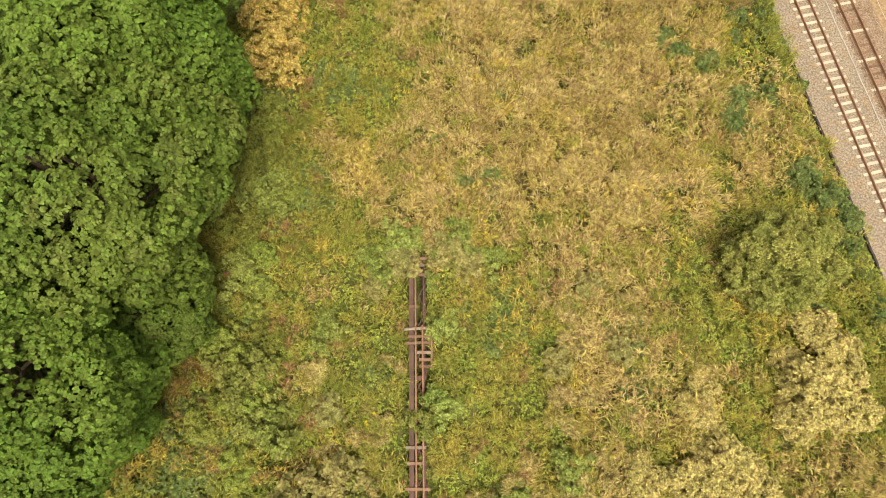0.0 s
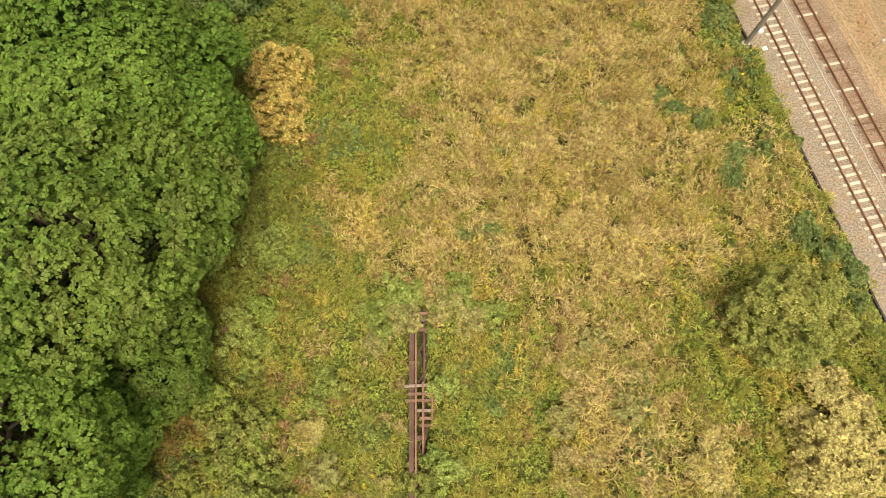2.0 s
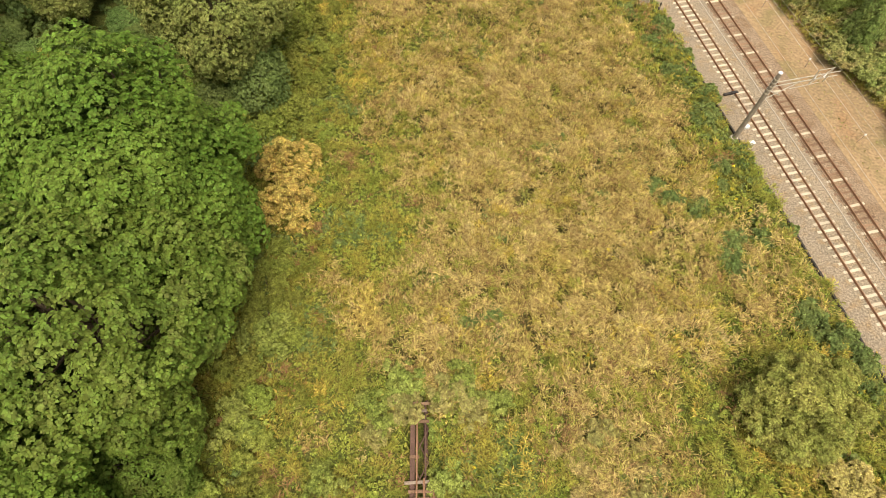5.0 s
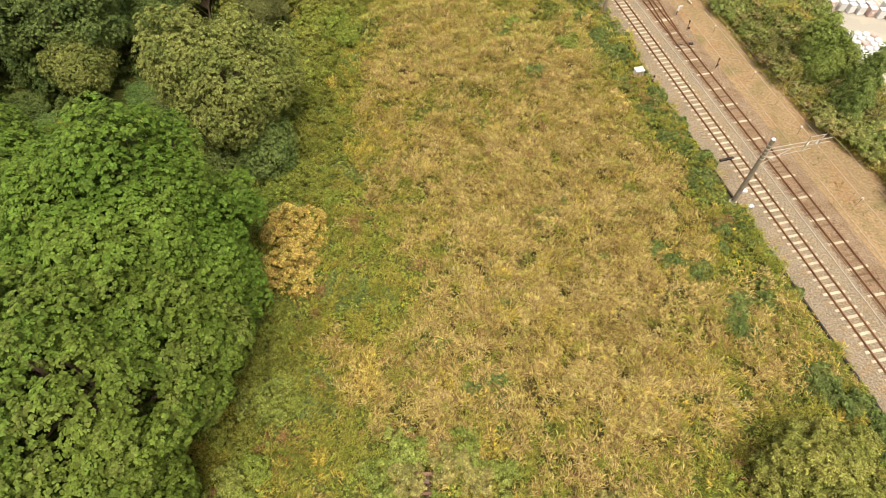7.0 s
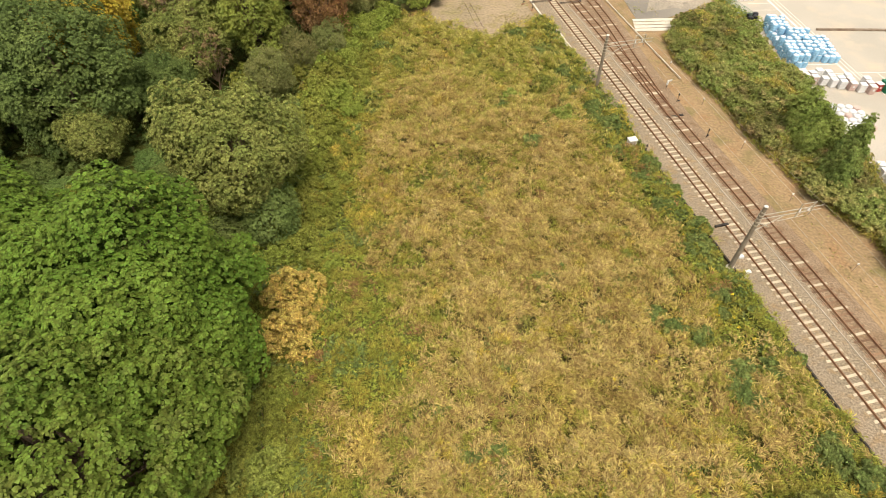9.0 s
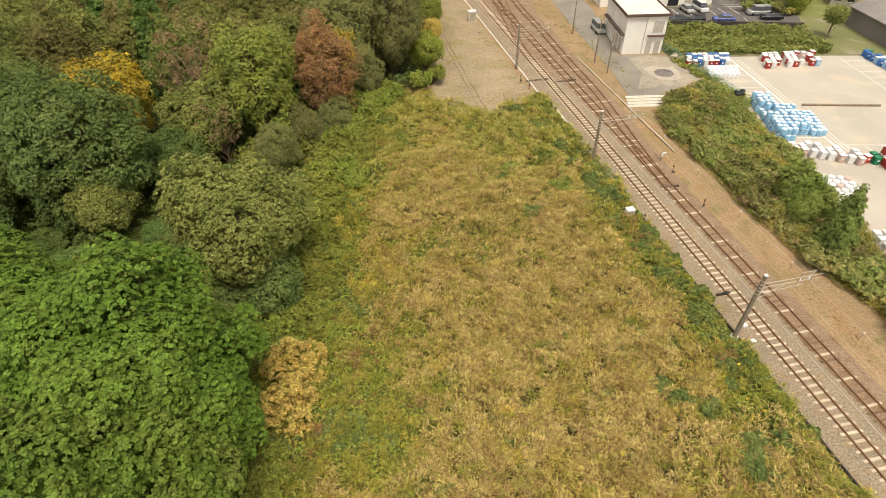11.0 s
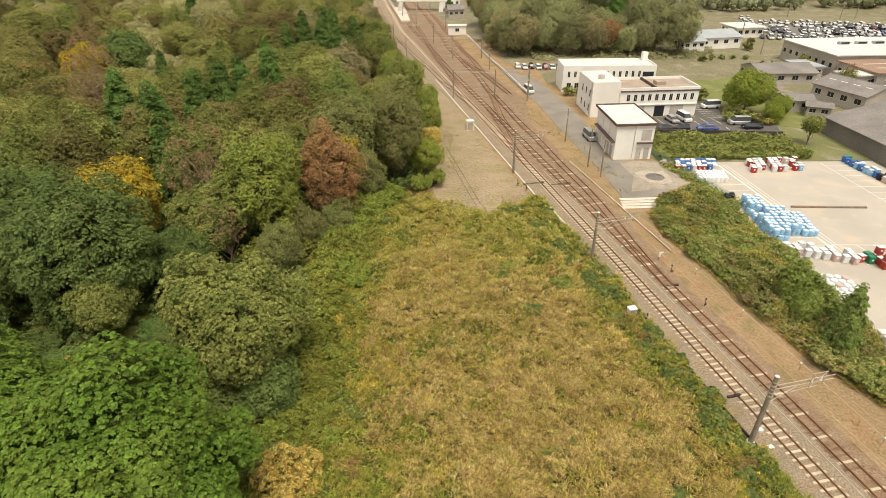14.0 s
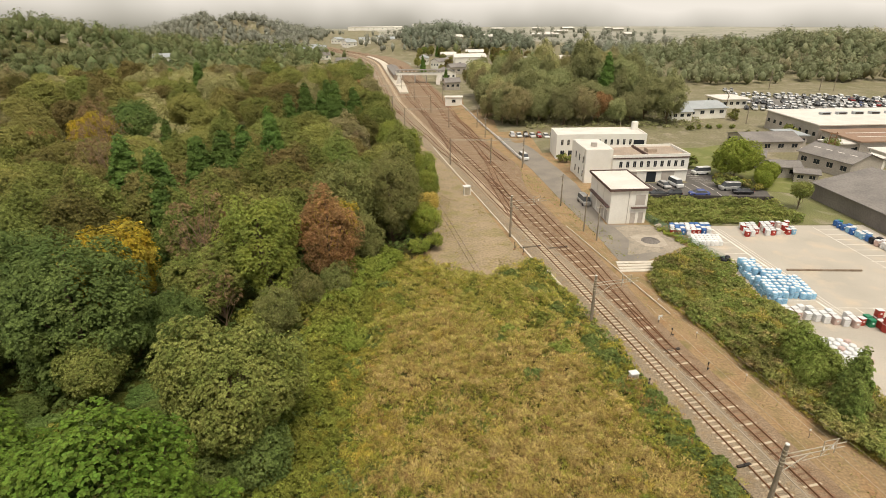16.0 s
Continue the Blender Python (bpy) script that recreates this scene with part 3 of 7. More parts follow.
def switch_stand(x, y, label, white=False, turn=0):
    t = thing("switch_stand", label, "switch stand", pose(x, y, 0, 0, 0, turn))
    part("base", box(-0.3, 0.3, -0.14, 0.14, 0, 0.14, 0.03), M_RAIL, t)
    part("shaft", tube((0, 0, 0.2), (0.06, 0, 1.2), 0.04, 0.03, 8), M_DARK, t)
    if white:
        part("lever_arm", box(-0.12, 0.6, -0.06, 0.06, 1.15, 1.38, 0.03), M_CAP, t, "white painted arm")
        part("target", box(-0.1, 0.12, -0.1, 0.1, 0.7, 1.15, 0.03), M_CAP, t, "white target plate")
    else:
        part("lamp_box", box(-0.07, 0.09, -0.07, 0.07, 1.18, 1.42, 0.02), M_DARK, t)
        part("counterweight", tube((0.12, 0, 0.4), (0.34, 0, 0.4), 0.1, None, 10), M_DARK, t)
    return t


switch_stand(29.4, 63.6, "white armed switch stand on the bare soil", True, 20)
switch_stand(29.9, 60.4, "low dark switch lamp on the bare soil")
switch_stand(31.3, 52.9, "dark iron switch stand with counterweight", False, 40)
switch_stand(23.3, 50.0, "low dark trackside signal lamp", False, 10)
switch_stand(14.2, 87.2, "dark iron switch stand beside the apron", False, 70)
switch_stand(12.9, 89.3, "dark iron switch stand beside the apron", False, 30)
for x, y, s, lab in ((21.7, 50.7, 1.0, "white lineside equipment cabinet at the field's edge"), (19.0, 60.6, 0.55, "small white lineside cabinet at the field's edge"),
                     (5.7, 121.0, 1.7, "white lineside equipment cabinet on the apron"), (28.2, 31.7, 0.5, "small white lineside cabinet beside a mast")):
    t = thing("equipment_cabinet", lab, "cabinet", pose(x, y, 0.5 if s == 1 else 0.3 if s < 1 else 0.02, 0, 0, SLANT))
    part("plinth", box(-0.5 * s, 0.5 * s, -0.4 * s, 0.4 * s, -0.6 if s <= 1 else -0.1, -0.002), M_PALECONC, t)
    part("body", box(-0.45 * s, 0.45 * s, -0.35 * s, 0.35 * s, 0.0, 1.15 * s, 0.03), M_WHITE, t)
    part("roof", box(-0.52 * s, 0.52 * s, -0.42 * s, 0.42 * s, 1.15 * s + 0.002, 1.25 * s, 0.03), M_CAP, t)
    part("door", box(-0.38 * s, 0.38 * s, -0.37 * s, -0.352 * s, 0.1, 1.05 * s), M_STEEL, t)

# long pale slabs, point rods and a short plank lying by the rails
for x, y, w, l, lab in ((17.6, 78.2, 0.5, 7.6, "long pale concrete slab lying beside the track"), (17.0, 77.6, 0.5, 3.0, "short pale concrete slab lying beside the track")):
    t = thing("concrete_slab", lab, "slab", pose(x, y, 0.1, 0, 0, SLANT))
    part("slab", box(-w / 2, w / 2, -l / 2, l / 2, 0, 0.16, 0.02), M_PALECONC, t)
t = thing("signal_plate", "black iron plate across the rail", "plate", pose(28.6, 38.3, BED_Z, 0, 0, SLANT))
part("plate", box(-1.2, 0.1, -0.13, 0.13, 0.06, 0.26, 0.03), M_DARK, t)
part("hood", box(-0.5, 0.2, -0.2, 0.1, 0.26, 0.36, 0.03), M_DARK, t)
for x, y, l in ((15.6, 89.6, 3.6), (28.6, 57.0, 1.7), (20.5, 89.2, 3.2)):
    t = thing("point_rods", "dark iron point rods crossing under the rails", "rods", pose(x, y, BED_Z, 0, 0, SLANT))
    for k in range(2):
        part("rod", tube((-l / 2, 0.3 * k, 0.1), (l / 2, 0.3 * k, 0.1), 0.035, None, 6), M_DARK, t)
    part("motor", box(l / 2, l / 2 + 0.5, 0.0, 0.34, 0, 0.2, 0.04), M_DARK, t)
trough("cable_trough", -3.4, 82, 168, 0.3, 0.14, M_PALECONC, "pale concrete cable trough along the apron", 2.0)
trough("cable_trough", 8.9, 66, 100, 0.14, 0.12, M_PALECONC, "thin pale trough along the siding", 2.0)
# level crossing boards near the road's end
for k in range(4):
    t = thing("crossing_board", "long pale concrete crossing plank on the ground", "plank", pose(33.4 + 0.1 * k, 80.2 + 1.05 * k, 0.016, 0, 0, 2), "crossing planks")
    part("board", box(-4.2, 4.2 if k < 3 else 6.6, -0.42, 0.42, 0, 0.06, 0.01), M_PALECONC, t)

# poles along the service road
for x, y, h in ((25.9, 112.3, 7.2), (27.4, 97.6, 7.6), (28.7, 93.0, 7.0), (21.8, 143.7, 7.5), (14.5, 181, 7)):
    t = thing("utility_pole", "dark brown utility pole beside the service road", "utility pole", pose(x, y, 0), "road poles")
    part("shaft", tube((0, 0, -0.2), (0, 0, h), 0.15, 0.1, 10), M_POLE, t)
    part("crossarm", box(-0.6, 0.6, -0.05, 0.05, h - 0.6, h - 0.48), M_STEEL, t)
    part("junction_box", box(-0.15, 0.15, -0.22, -0.12, h - 2.2, h - 1.6, 0.02), M_STEEL, t)

# ---- the derelict girder track in the field ----
t = thing("derelict_girder_track", "rusty derelict girder track with broken sleepers in the weeds", "girder track", pose(-1.25, 0, 1.25, 0, 0, 0.8))
M_GIRDER = surf("rusted_girder", (0.10, 0.055, 0.04), (0.15, 0.085, 0.06), 0.8, fine=14, grain=0.3)
for sx, hw, ya, yb in ((-0.52, 0.16, -9.4, 8.4), (0.36, 0.05, -9.0, 8.6)):
    bm = box(sx - hw, sx + hw, ya, yb, 0.0, 0.03)
    add_box(bm, sx - 0.02, sx + 0.02, ya, yb, -0.7, 0.0)
    add_box(bm, sx - 0.16, sx + 0.16, ya, yb, -0.73, -0.7)
    part("girder", bm, M_GIRDER, t)
for sx, ya, yb in ((-0.22, -9.5, 9.6), (0.26, -9.5, 3.6), (0.9, 0.6, 3.4)):
    bm = box(sx - 0.035, sx + 0.035, ya, yb, 0.17, 0.27, 0.01)
    add_box(bm, sx - 0.06, sx + 0.06, ya, yb, 0.14, 0.17)
    part("rail", bm, M_RAIL, t)
for k, (y, xa, xb) in enumerate(((-8.4, -0.9, 0.5), (-7.2, -0.8, 0.9), (-5.6, -0.7, 0.4), (-4.6, -0.9, 0.5), (0.75, 0.0, 1.0), (1.2, 0.0, 0.9), (1.7, -0.2, 0.95), (2.35, -0.95, 1.55), (2.8, -0.75, 0.8), (3.35, -0.9, 0.75), (4.9, -0.85, -0.2), (7.2, -0.8, 0.5), (7.9, -0.2, 0.6), (8.4, -0.9, 0.7))):
    a = part("sleeper", box(xa, xb, y - 0.1, y + 0.1, 0.034, 0.14, 0.012), M_GREYWOOD if k % 3 == 0 else M_WOODSL, t)
    a.rotation_euler = (0, 0, R.normal(0, 0.02))
for k in range(8):
    y = -8 + 2.1 * k
    part("brace", tube((-0.6, y, -0.1), (0.55, y + 2.1, -0.1), 0.05, None, 6), M_GIRDER, t)
    part("brace", tube((0.55, y, -0.13), (-0.6, y + 2.1, -0.13), 0.05, None, 6), M_GIRDER, t)
part("bolt_plate", box(-0.3, 0.5, -0.2, 0.1, 0.04, 0.1, 0.02), M_GIRDER, t)

# old drain channel with worn kerbs across the apron
t = thing("drain_channel", "weathered concrete drain channel across the apron", "drain", pose(5.6, 81.5, 0.012, 0, 0, 11.5))
for k in range(18):
    for sx in (-0.45, 0.45):
        part("kerb", box(sx - 0.12, sx + 0.12, 2.0 * k + 0.02, 2.0 * k + 1.96, 0.0, 0.09, 0.015), M_GREYWOOD if (k * 7) % 5 == 0 else M_APRON, t)

# ---- buildings ----
M_FASCIA = surf("dark_fascia", (0.10, 0.065, 0.055), (0.14, 0.09, 0.075), 0.6, fine=6, grain=0.15)
M_ROOFPALE = surf("pale_flat_roof", (0.74, 0.69, 0.62), (0.66, 0.61, 0.54), 0.25, fine=3, grain=0.08)
M_ROOFTAN = surf("tan_roof_deck", (0.42, 0.33, 0.25), (0.34, 0.27, 0.21), 0.25, fine=3, grain=0.15)
M_SHUTTER = surf("grey_shutter", (0.52, 0.47, 0.42), (0.46, 0.41, 0.36), 0.8, fine=5, grain=0.08)
M_TILE = surf("grey_roof_tile", (0.20, 0.18, 0.165), (0.26, 0.235, 0.21), 0.2, fine=3, grain=0.18)
M_BROWNROOF = surf("brown_metal_roof", (0.296, 0.188, 0.127), (0.341, 0.238, 0.166), 0.1, fine=2, grain=0.12)
M_BLUEROOF = surf("blue_grey_roof", (0.40, 0.42, 0.42), (0.34, 0.36, 0.36), 0.2, fine=3, grain=0.12)
M_WALLGREY = surf("grey_wall", (0.40, 0.36, 0.31), (0.48, 0.43, 0.37), 0.2, fine=3, grain=0.12)
M_WALLDARK = surf("dark_wall", (0.17, 0.15, 0.135), (0.22, 0.195, 0.17), 0.2, fine=3, grain=0.15)


def window(parent, x, z, w, h, side="front", y=0.0):
    """A framed window proud of a wall: front faces -y at y, left faces -x."""
    if side == "front":
        f = part("window", box(x - w / 2, x + w / 2, y - 0.05, y - 0.003, z, z + h), M_WINDOW, parent)
        bm = box(x - w / 2 - 0.06, x + w / 2 + 0.06, y - 0.09, y - 0.003, z - 0.09, z - 0.003)
        part("sill", bm, M_ROOFPALE, f)
        part("mullion", box(x - 0.03, x + 0.03, y - 0.07, y - 0.052, z, z + h), M_STEEL, f)
    else:
        f = part("window", box(y - 0.05, y - 0.003, x - w / 2, x + w / 2, z, z + h), M_WINDOW, parent)
        part("sill", box(y - 0.09, y - 0.003, x - w / 2 - 0.06, x + w / 2 + 0.06, z - 0.09, z - 0.003), M_ROOFPALE, f)
    return f


# relay house: tall white box with a dark-edged flat roof
t = thing("relay_house", "white two-storey block with a dark-edged flat roof", "building", pose(33.2, 101.3, 0, 0, 0, 2.5))
W, D, HH = 7.4, 13.0, 7.0
part("wall", box(0, W, 0, D, -0.2, HH), M_WHITE, t)
part("roof", box(-0.35, W + 0.35, -0.35, D + 0.35, HH + 0.002, HH + 0.12), M_ROOFPALE, t)
bm = bmesh.new()
for a in ((-0.45, W + 0.45, -0.45, -0.353), (-0.45, W + 0.45, D + 0.353, D + 0.45), (-0.45, -0.353, -0.35, D + 0.35), (W + 0.353, W + 0.45, -0.35, D + 0.35)):
    add_box(bm, *a, HH - 0.12, HH + 0.38)
part("fascia", bm, M_FASCIA, t, "dark brown roof edging")
part("canopy", box(-0.7, -0.003, 0.2, D - 1.0, 3.4, 3.62), M_FASCIA, t, "dark ledge along the wall")
part("canopy", box(4.2, W, -0.6, -0.003, 3.3, 3.5), M_FASCIA, t, "dark ledge above the doors")
for x in (4.3, 5.9):
    d = part("door", box(x, x + 1.0, -0.06, -0.003, 0, 2.3), M_SHUTTER, t, "grey steel door")
    part("handle", box(x + 0.8, x + 0.88, -0.1, -0.062, 1.0, 1.2), M_DARK, d)
part("panel", box(5.0, 6.9, -0.05, -0.003, 3.9, 6.0), M_SHUTTER, t, "grey louvre panel")
part("downpipe", tube((3.6, -0.08, 0), (3.6, -0.08, HH - 0.2), 0.06, None, 6), M_SHUTTER, t)
for y in (1.2, 3.4):
    part("door", box(-0.06, -0.003, y, y + 1.5, 0, 2.4), M_SHUTTER, t, "grey steel door")
for y in (5.2, 8.6):
    part("wall_panel", box(-0.04, -0.003, y, y + 2.6, 0.2, 3.2), M_ROOFPALE, t)
for y in (4.2, 8.4):
    part("pilaster", box(-0.07, -0.003, y, y + 0.12, 3.65, HH - 0.15), M_ROOFPALE, t)

# office block with a car park
t = thing("office_building", "white two-storey office with a row of dark windows", "building", pose(36.6, 128.4, 0, 0, 0, 3.5))
part("wall", box(5.0, 24.0, 0, 10.5, -0.2, 6.3), M_WHITE, t)
part("wing", box(-1.6, 4.995, 0.6, 12.5, -0.2, 8.3), M_WHITE, t, "taller white stair wing")
part("wing_roof", box(-1.4, 4.8, 0.8, 12.3, 8.302, 8.36), M_ROOFPALE, t)
part("water_tank", tube((1.2, 4.0, 8.36), (1.2, 4.0, 9.3), 0.8, 0.75, 14), M_SHUTTER, t)
bm = bmesh.new()
for a in ((4.9, 24.1, -0.1, 0.2), (4.9, 24.1, 10.3, 10.6), (23.8, 24.1, 0.2, 10.3)):
    add_box(bm, *a, 6.302, 6.95)
part("parapet", bm, M_WHITE, t)
part("roof_deck", box(5.0, 23.8, 0.2, 10.3, 6.302, 6.36), M_ROOFTAN, t, "tan flat roof deck")
bm = box(13.4, 13.7, 0.2, 10.3, 6.36, 7.0)
add_box(bm, 4.9, 24.1, -0.16, -0.102, 6.0, 6.28)
part("roof_trim", bm, M_FASCIA, t, "dark roof trim")
part("hatch", box(15.2, 17.4, 4, 6.5, 6.362, 7.2), M_ROOFTAN, t)
for k in range(10):
    window(t, 7.0 + 1.72 * k, 3.9, 0.72, 1.45)
for k, (x, w) in enumerate(((9.6, 3.4), (15.0, 2.4), (19.2, 3.2))):
    part("shutter_door", box(x - w / 2, x + w / 2, -0.06, -0.003, 0, 2.6), M_SHUTTER if k != 1 else M_WINDOW, t, "wide ground-floor garage shutter")
part("canopy", box(5.2, 24.0, -0.35, -0.003, 2.85, 3.0), M_ROOFPALE, t)
for y in (2.5, 5.5, 8.5):
    window(t, y, 4.6, 0.6, 1.6, "left", -1.6)
    window(t, y, 1.2, 0.6, 1.6, "left", -1.6)
part("drain_pipe", tube((-1.7, 1.5, 0), (-1.7, 1.5, 8), 0.07, None, 6), M_SHUTTER, t)

# long annex behind
t = thing("annex_building", "long white two-storey annex with dark windows and chimney", "building", pose(32.6, 152.6, 0, 0, 0, -0.5))
part("wall", box(0, 25.4, 0, 9.5, -0.2, 6.6), M_WHITE, t)
part("roof", box(0.3, 25.1, 0.3, 9.2, 6.602, 6.66), M_ROOFPALE, t, "pale flat roof")
bm = bmesh.new()
for a in ((0, 25.4, 0, 0.25), (0, 25.4, 9.25, 9.5), (0, 0.25, 0.25, 9.25), (25.15, 25.4, 0.25, 9.25)):
    add_box(bm, *a, 6.602, 7.0)
part("parapet", bm, M_WHITE, t)
part("chimney", box(23.4, 24.9, 7.0, 8.6, 6.67, 9.0, 0.05), M_WHITE, t, "square white roof turret")
for k in range(12):
    window(t, 1.6 + 1.75 * k, 4.0, 0.62, 1.5)
part("ribbon_window", box(21.8, 24.8, -0.05, -0.003, 3.9, 5.3), M_WINDOW, t)
for k in range(5):
    window(t, 1.8 + 2.2 * k, 0.9, 1.1, 1.5)
for x, h in ((7, 2.0), (13.5, 1.6), (20, 2.4)):
    part("antenna", tube((x, 8, 6.6), (x, 8, 6.6 + h), 0.04, None, 5), M_STEEL, t)

# low walls and fences
t = thing("retaining_wall", "black-stained low concrete wall of the car park", "wall", pose(44.5, 116.2, 0, 0, 0, -5.5))
M_WALLBLACK = surf("stained_concrete", (0.055, 0.047, 0.042), (0.09, 0.078, 0.068), 0.7, fine=4, grain=0.3)
for k in range(14):
    part("panel", box(2.05 * k, 2.05 * k + 2.02, -0.12, 0.12, -0.2, 1.25, 0.02), M_WALLBLACK, t)
    if k < 13:
        part("post", box(2.05 * k + 1.98, 2.05 * k + 2.09, -0.2, -0.123, -0.2, 1.35), M_WALLBLACK, t)
M_GREENFENCE = surf("green_fence_wire", (0.16, 0.30, 0.20), (0.22, 0.36, 0.25), 1.0, rough=0.5)
t = thing("mesh_fence", "green wire mesh fence along the storage yard", "fence")
P0, P1 = Vector((41.2, 104.0, 0)), Vector((47.4, 82.5, 0))
for k in range(12):
    p = P0.lerp(P1, k / 11)
    part("post", tube((p.x, p.y, -0.1), (p.x, p.y, 1.6), 0.04, None, 6), M_GREENFENCE, t)
    if k < 11:
        q = P0.lerp(P1, (k + 1) / 11)
        bm = bmesh.new()
        for j in range(9):
            add_tube(bm, (p.x, p.y, 0.12 + 0.18 * j), (q.x, q.y, 0.12 + 0.18 * j), 0.018, None, 4)
        for j in range(1, 9):
            s = p.lerp(q, j / 9)
            add_tube(bm, (s.x, s.y, 0.1), (s.x, s.y, 1.55), 0.014, None, 4)
        part("mesh_panel", bm, M_GREENFENCE, t)
# rail along the road by the mound
t = thing("guard_rail", "white guard rail along the service road", "guard rail")
RP = [(6.0, 262), (10.2, 238), (14.3, 205), (18.6, 178), (22.6, 150)]
for (xa, ya), (xb, yb) in zip(RP[:-1], RP[1:]):
    part("beam", tube((xa, ya, 0.85), (xb, yb, 0.85), 0.16, None, 6), M_CAP, t)
    part("beam", tube((xa, ya, 0.45), (xb, yb, 0.45), 0.12, None, 6), M_CAP, t)
    for k in range(6):
        x, y = xa + (xb - xa) * k / 6, ya + (yb - ya) * k / 6
        part("post", tube((x, y, 0), (x, y, 0.9), 0.07, None, 6), M_STEEL, t)


def gable(name, label, x, y, w, d, h, rise, turn, wallm, roofm, doors=2, wins=3, over=0.5, along="x", flat=False, group=""):
    """A house: walls with windows and doors, and a pitched or flat roof with thickness."""
    t = thing(name, label, "building", pose(x, y, float(land_z(x, y)), 0, 0, turn), group)
    part("wall", box(-w / 2, w / 2, -d / 2, d / 2, -0.5, h), wallm, t)
    if flat:
        part("roof", box(-w / 2 - over, w / 2 + over, -d / 2 - over, d / 2 + over, h + 0.002, h + 0.3), roofm, t)
    else:
        for s in (-1, 1):
            bm = bmesh.new()
            pts = [(-w / 2 - over, s * (d / 2 + over), h - 0.12), (w / 2 + over, s * (d / 2 + over), h - 0.12), (w / 2 + over, 0, h + rise), (-w / 2 - over, 0, h + rise)]
            lo = [bm.verts.new(p) for p in pts]
            hi = [bm.verts.new((p[0], p[1], p[2] + 0.16)) for p in pts]
            bm.faces.new(lo), bm.faces.new(hi)
            for k in range(4):
                bm.faces.new((lo[k], lo[(k + 1) % 4], hi[(k + 1) % 4], hi[k]))
            bmesh.ops.recalc_face_normals(bm, faces=bm.faces)
            part("roof_slope", bm, roofm, t)
        for s in (-1, 1):
            bm = bmesh.new()
            a = [bm.verts.new(p) for p in ((s * (w / 2 - 0.01), -d / 2, h), (s * (w / 2 - 0.01), d / 2, h), (s * (w / 2 - 0.01), 0, h + rise - 0.1))]
            b = [bm.verts.new((v.co.x - s * 0.2, v.co.y, v.co.z)) for v in a]
            bm.faces.new(a), bm.faces.new(b)
            for k in range(3):
                bm.faces.new((a[k], a[(k + 1) % 3], b[(k + 1) % 3], b[k]))
            bmesh.ops.recalc_face_normals(bm, faces=bm.faces)
            part("gable_wall", bm, wallm, t)
        part("ridge", tube((-w / 2 - over, 0, h + rise + 0.1), (w / 2 + over, 0, h + rise + 0.1), 0.14, None, 6), roofm, t)
    for k in range(wins):
        window(t, -w / 2 + w * (k + 0.5) / wins, h * 0.42, min(1.6, w / wins * 0.5), min(1.2, h * 0.35), "front", -d / 2)
        window(t, -d / 2 + d * (k + 0.5) / wins, h * 0.42, min(1.2, d / wins * 0.5), min(1.2, h * 0.35), "left", -w / 2)
    return t


def skylights(t, w, d, h, rise, n, material):
    for k in range(n):
        x = -w / 2 + w * (k + 0.7) / (n + 0.4)
        sl = math.atan2(rise, d / 2)
        o = part("skylight", box(-0.9, 0.9, -0.6, 0.6, 0, 0.04), material, t, "pale translucent roof light")
        o.matrix_basis = Matrix.Translation((x, -d / 4, h + rise * 0.5 + 0.14)) @ Matrix.Rotation(sl, 4, "X")


# works buildings beside the storage yard
t = gable("workshop", "long grey-roofed workshop with a dark side wall", 97.0, 81.5, 70, 25, 3.6, 3.0, 92.5, M_WALLDARK, M_TILE, wins=0)
skylights(t, 70, 25, 3.6, 3.0, 4, M_ROOFPALE)
t = gable("workshop", "grey-roofed workshop with pale roof lights", 104.0, 138.7, 14.7, 10.8, 3.8, 1.9, -72, M_WALLGREY, M_TILE, wins=4)
skylights(t, 14.7, 10.8, 3.8, 1.9, 4, M_ROOFPALE)
gable("workshop", "low grey-roofed hall beside a lawn", 97.8, 163.5, 16, 12, 3.2, 1.5, 0, M_WALLGREY, M_TILE, wins=4)
gable("shed", "small brown shed with a weathered roof", 86.6, 134.0, 6.5, 5, 2.8, 1.0, -10, M_WALLGREY, M_TILE, wins=2)
gable("shed", "small rusty lean-to shed with clutter", 89.5, 129.0, 5, 4, 2.4, 0.6, -25, M_WALLGREY, M_TILE, wins=2)
gable("house", "low house with a grey roof behind trees", 84, 145, 8, 7, 3.2, 1.6, 60, M_WALLGREY, M_TILE, wins=2)
gable("house", "single-storey blue-roofed house with pale walls", 99, 214, 16, 14, 3.4, 1.6, 10, M_WHITE, M_BLUEROOF, wins=4)
gable("house", "single-storey grey-roofed house with pale walls", 88, 205, 8, 7, 3.0, 1.3, 8, M_WHITE, M_BLUEROOF, wins=3)
gable("gatehouse", "flat-roofed white gatehouse with wide windows", 122, 237, 11, 12, 3.6, 0, 5, M_WHITE, M_ROOFPALE, wins=4, over=0.9, flat=True)
t = gable("factory", "large white-roofed factory hall with a long pale roof", 148, 180.5, 66, 27, 6.0, 0.0, 2, M_WALLGREY, M_ROOFPALE, wins=8, flat=True)
for k in range(9):
    part("roof_vent", box(-22 + 5.6 * k, -18.6 + 5.6 * k, 2.0, 3.4, 6.31, 7.1, 0.05), M_BLUEROOF, t, "grey roof vent housing")
    part("vent_louvre", box(-21.6 + 5.6 * k, -19.0 + 5.6 * k, 1.94, 1.997, 6.45, 7.0), M_DARK, t)
t = gable("factory", "brown-roofed factory wing with pale roof lines", 139, 157.5, 46, 16, 4.8, 0.0, 2, M_WALLGREY, M_BROWNROOF, wins=6, flat=True)
for k in range(2):
    part("roof_line", box(-20, 20, -3 + 5 * k, -2.6 + 5 * k, 5.11, 5.2), M_ROOFPALE, t)
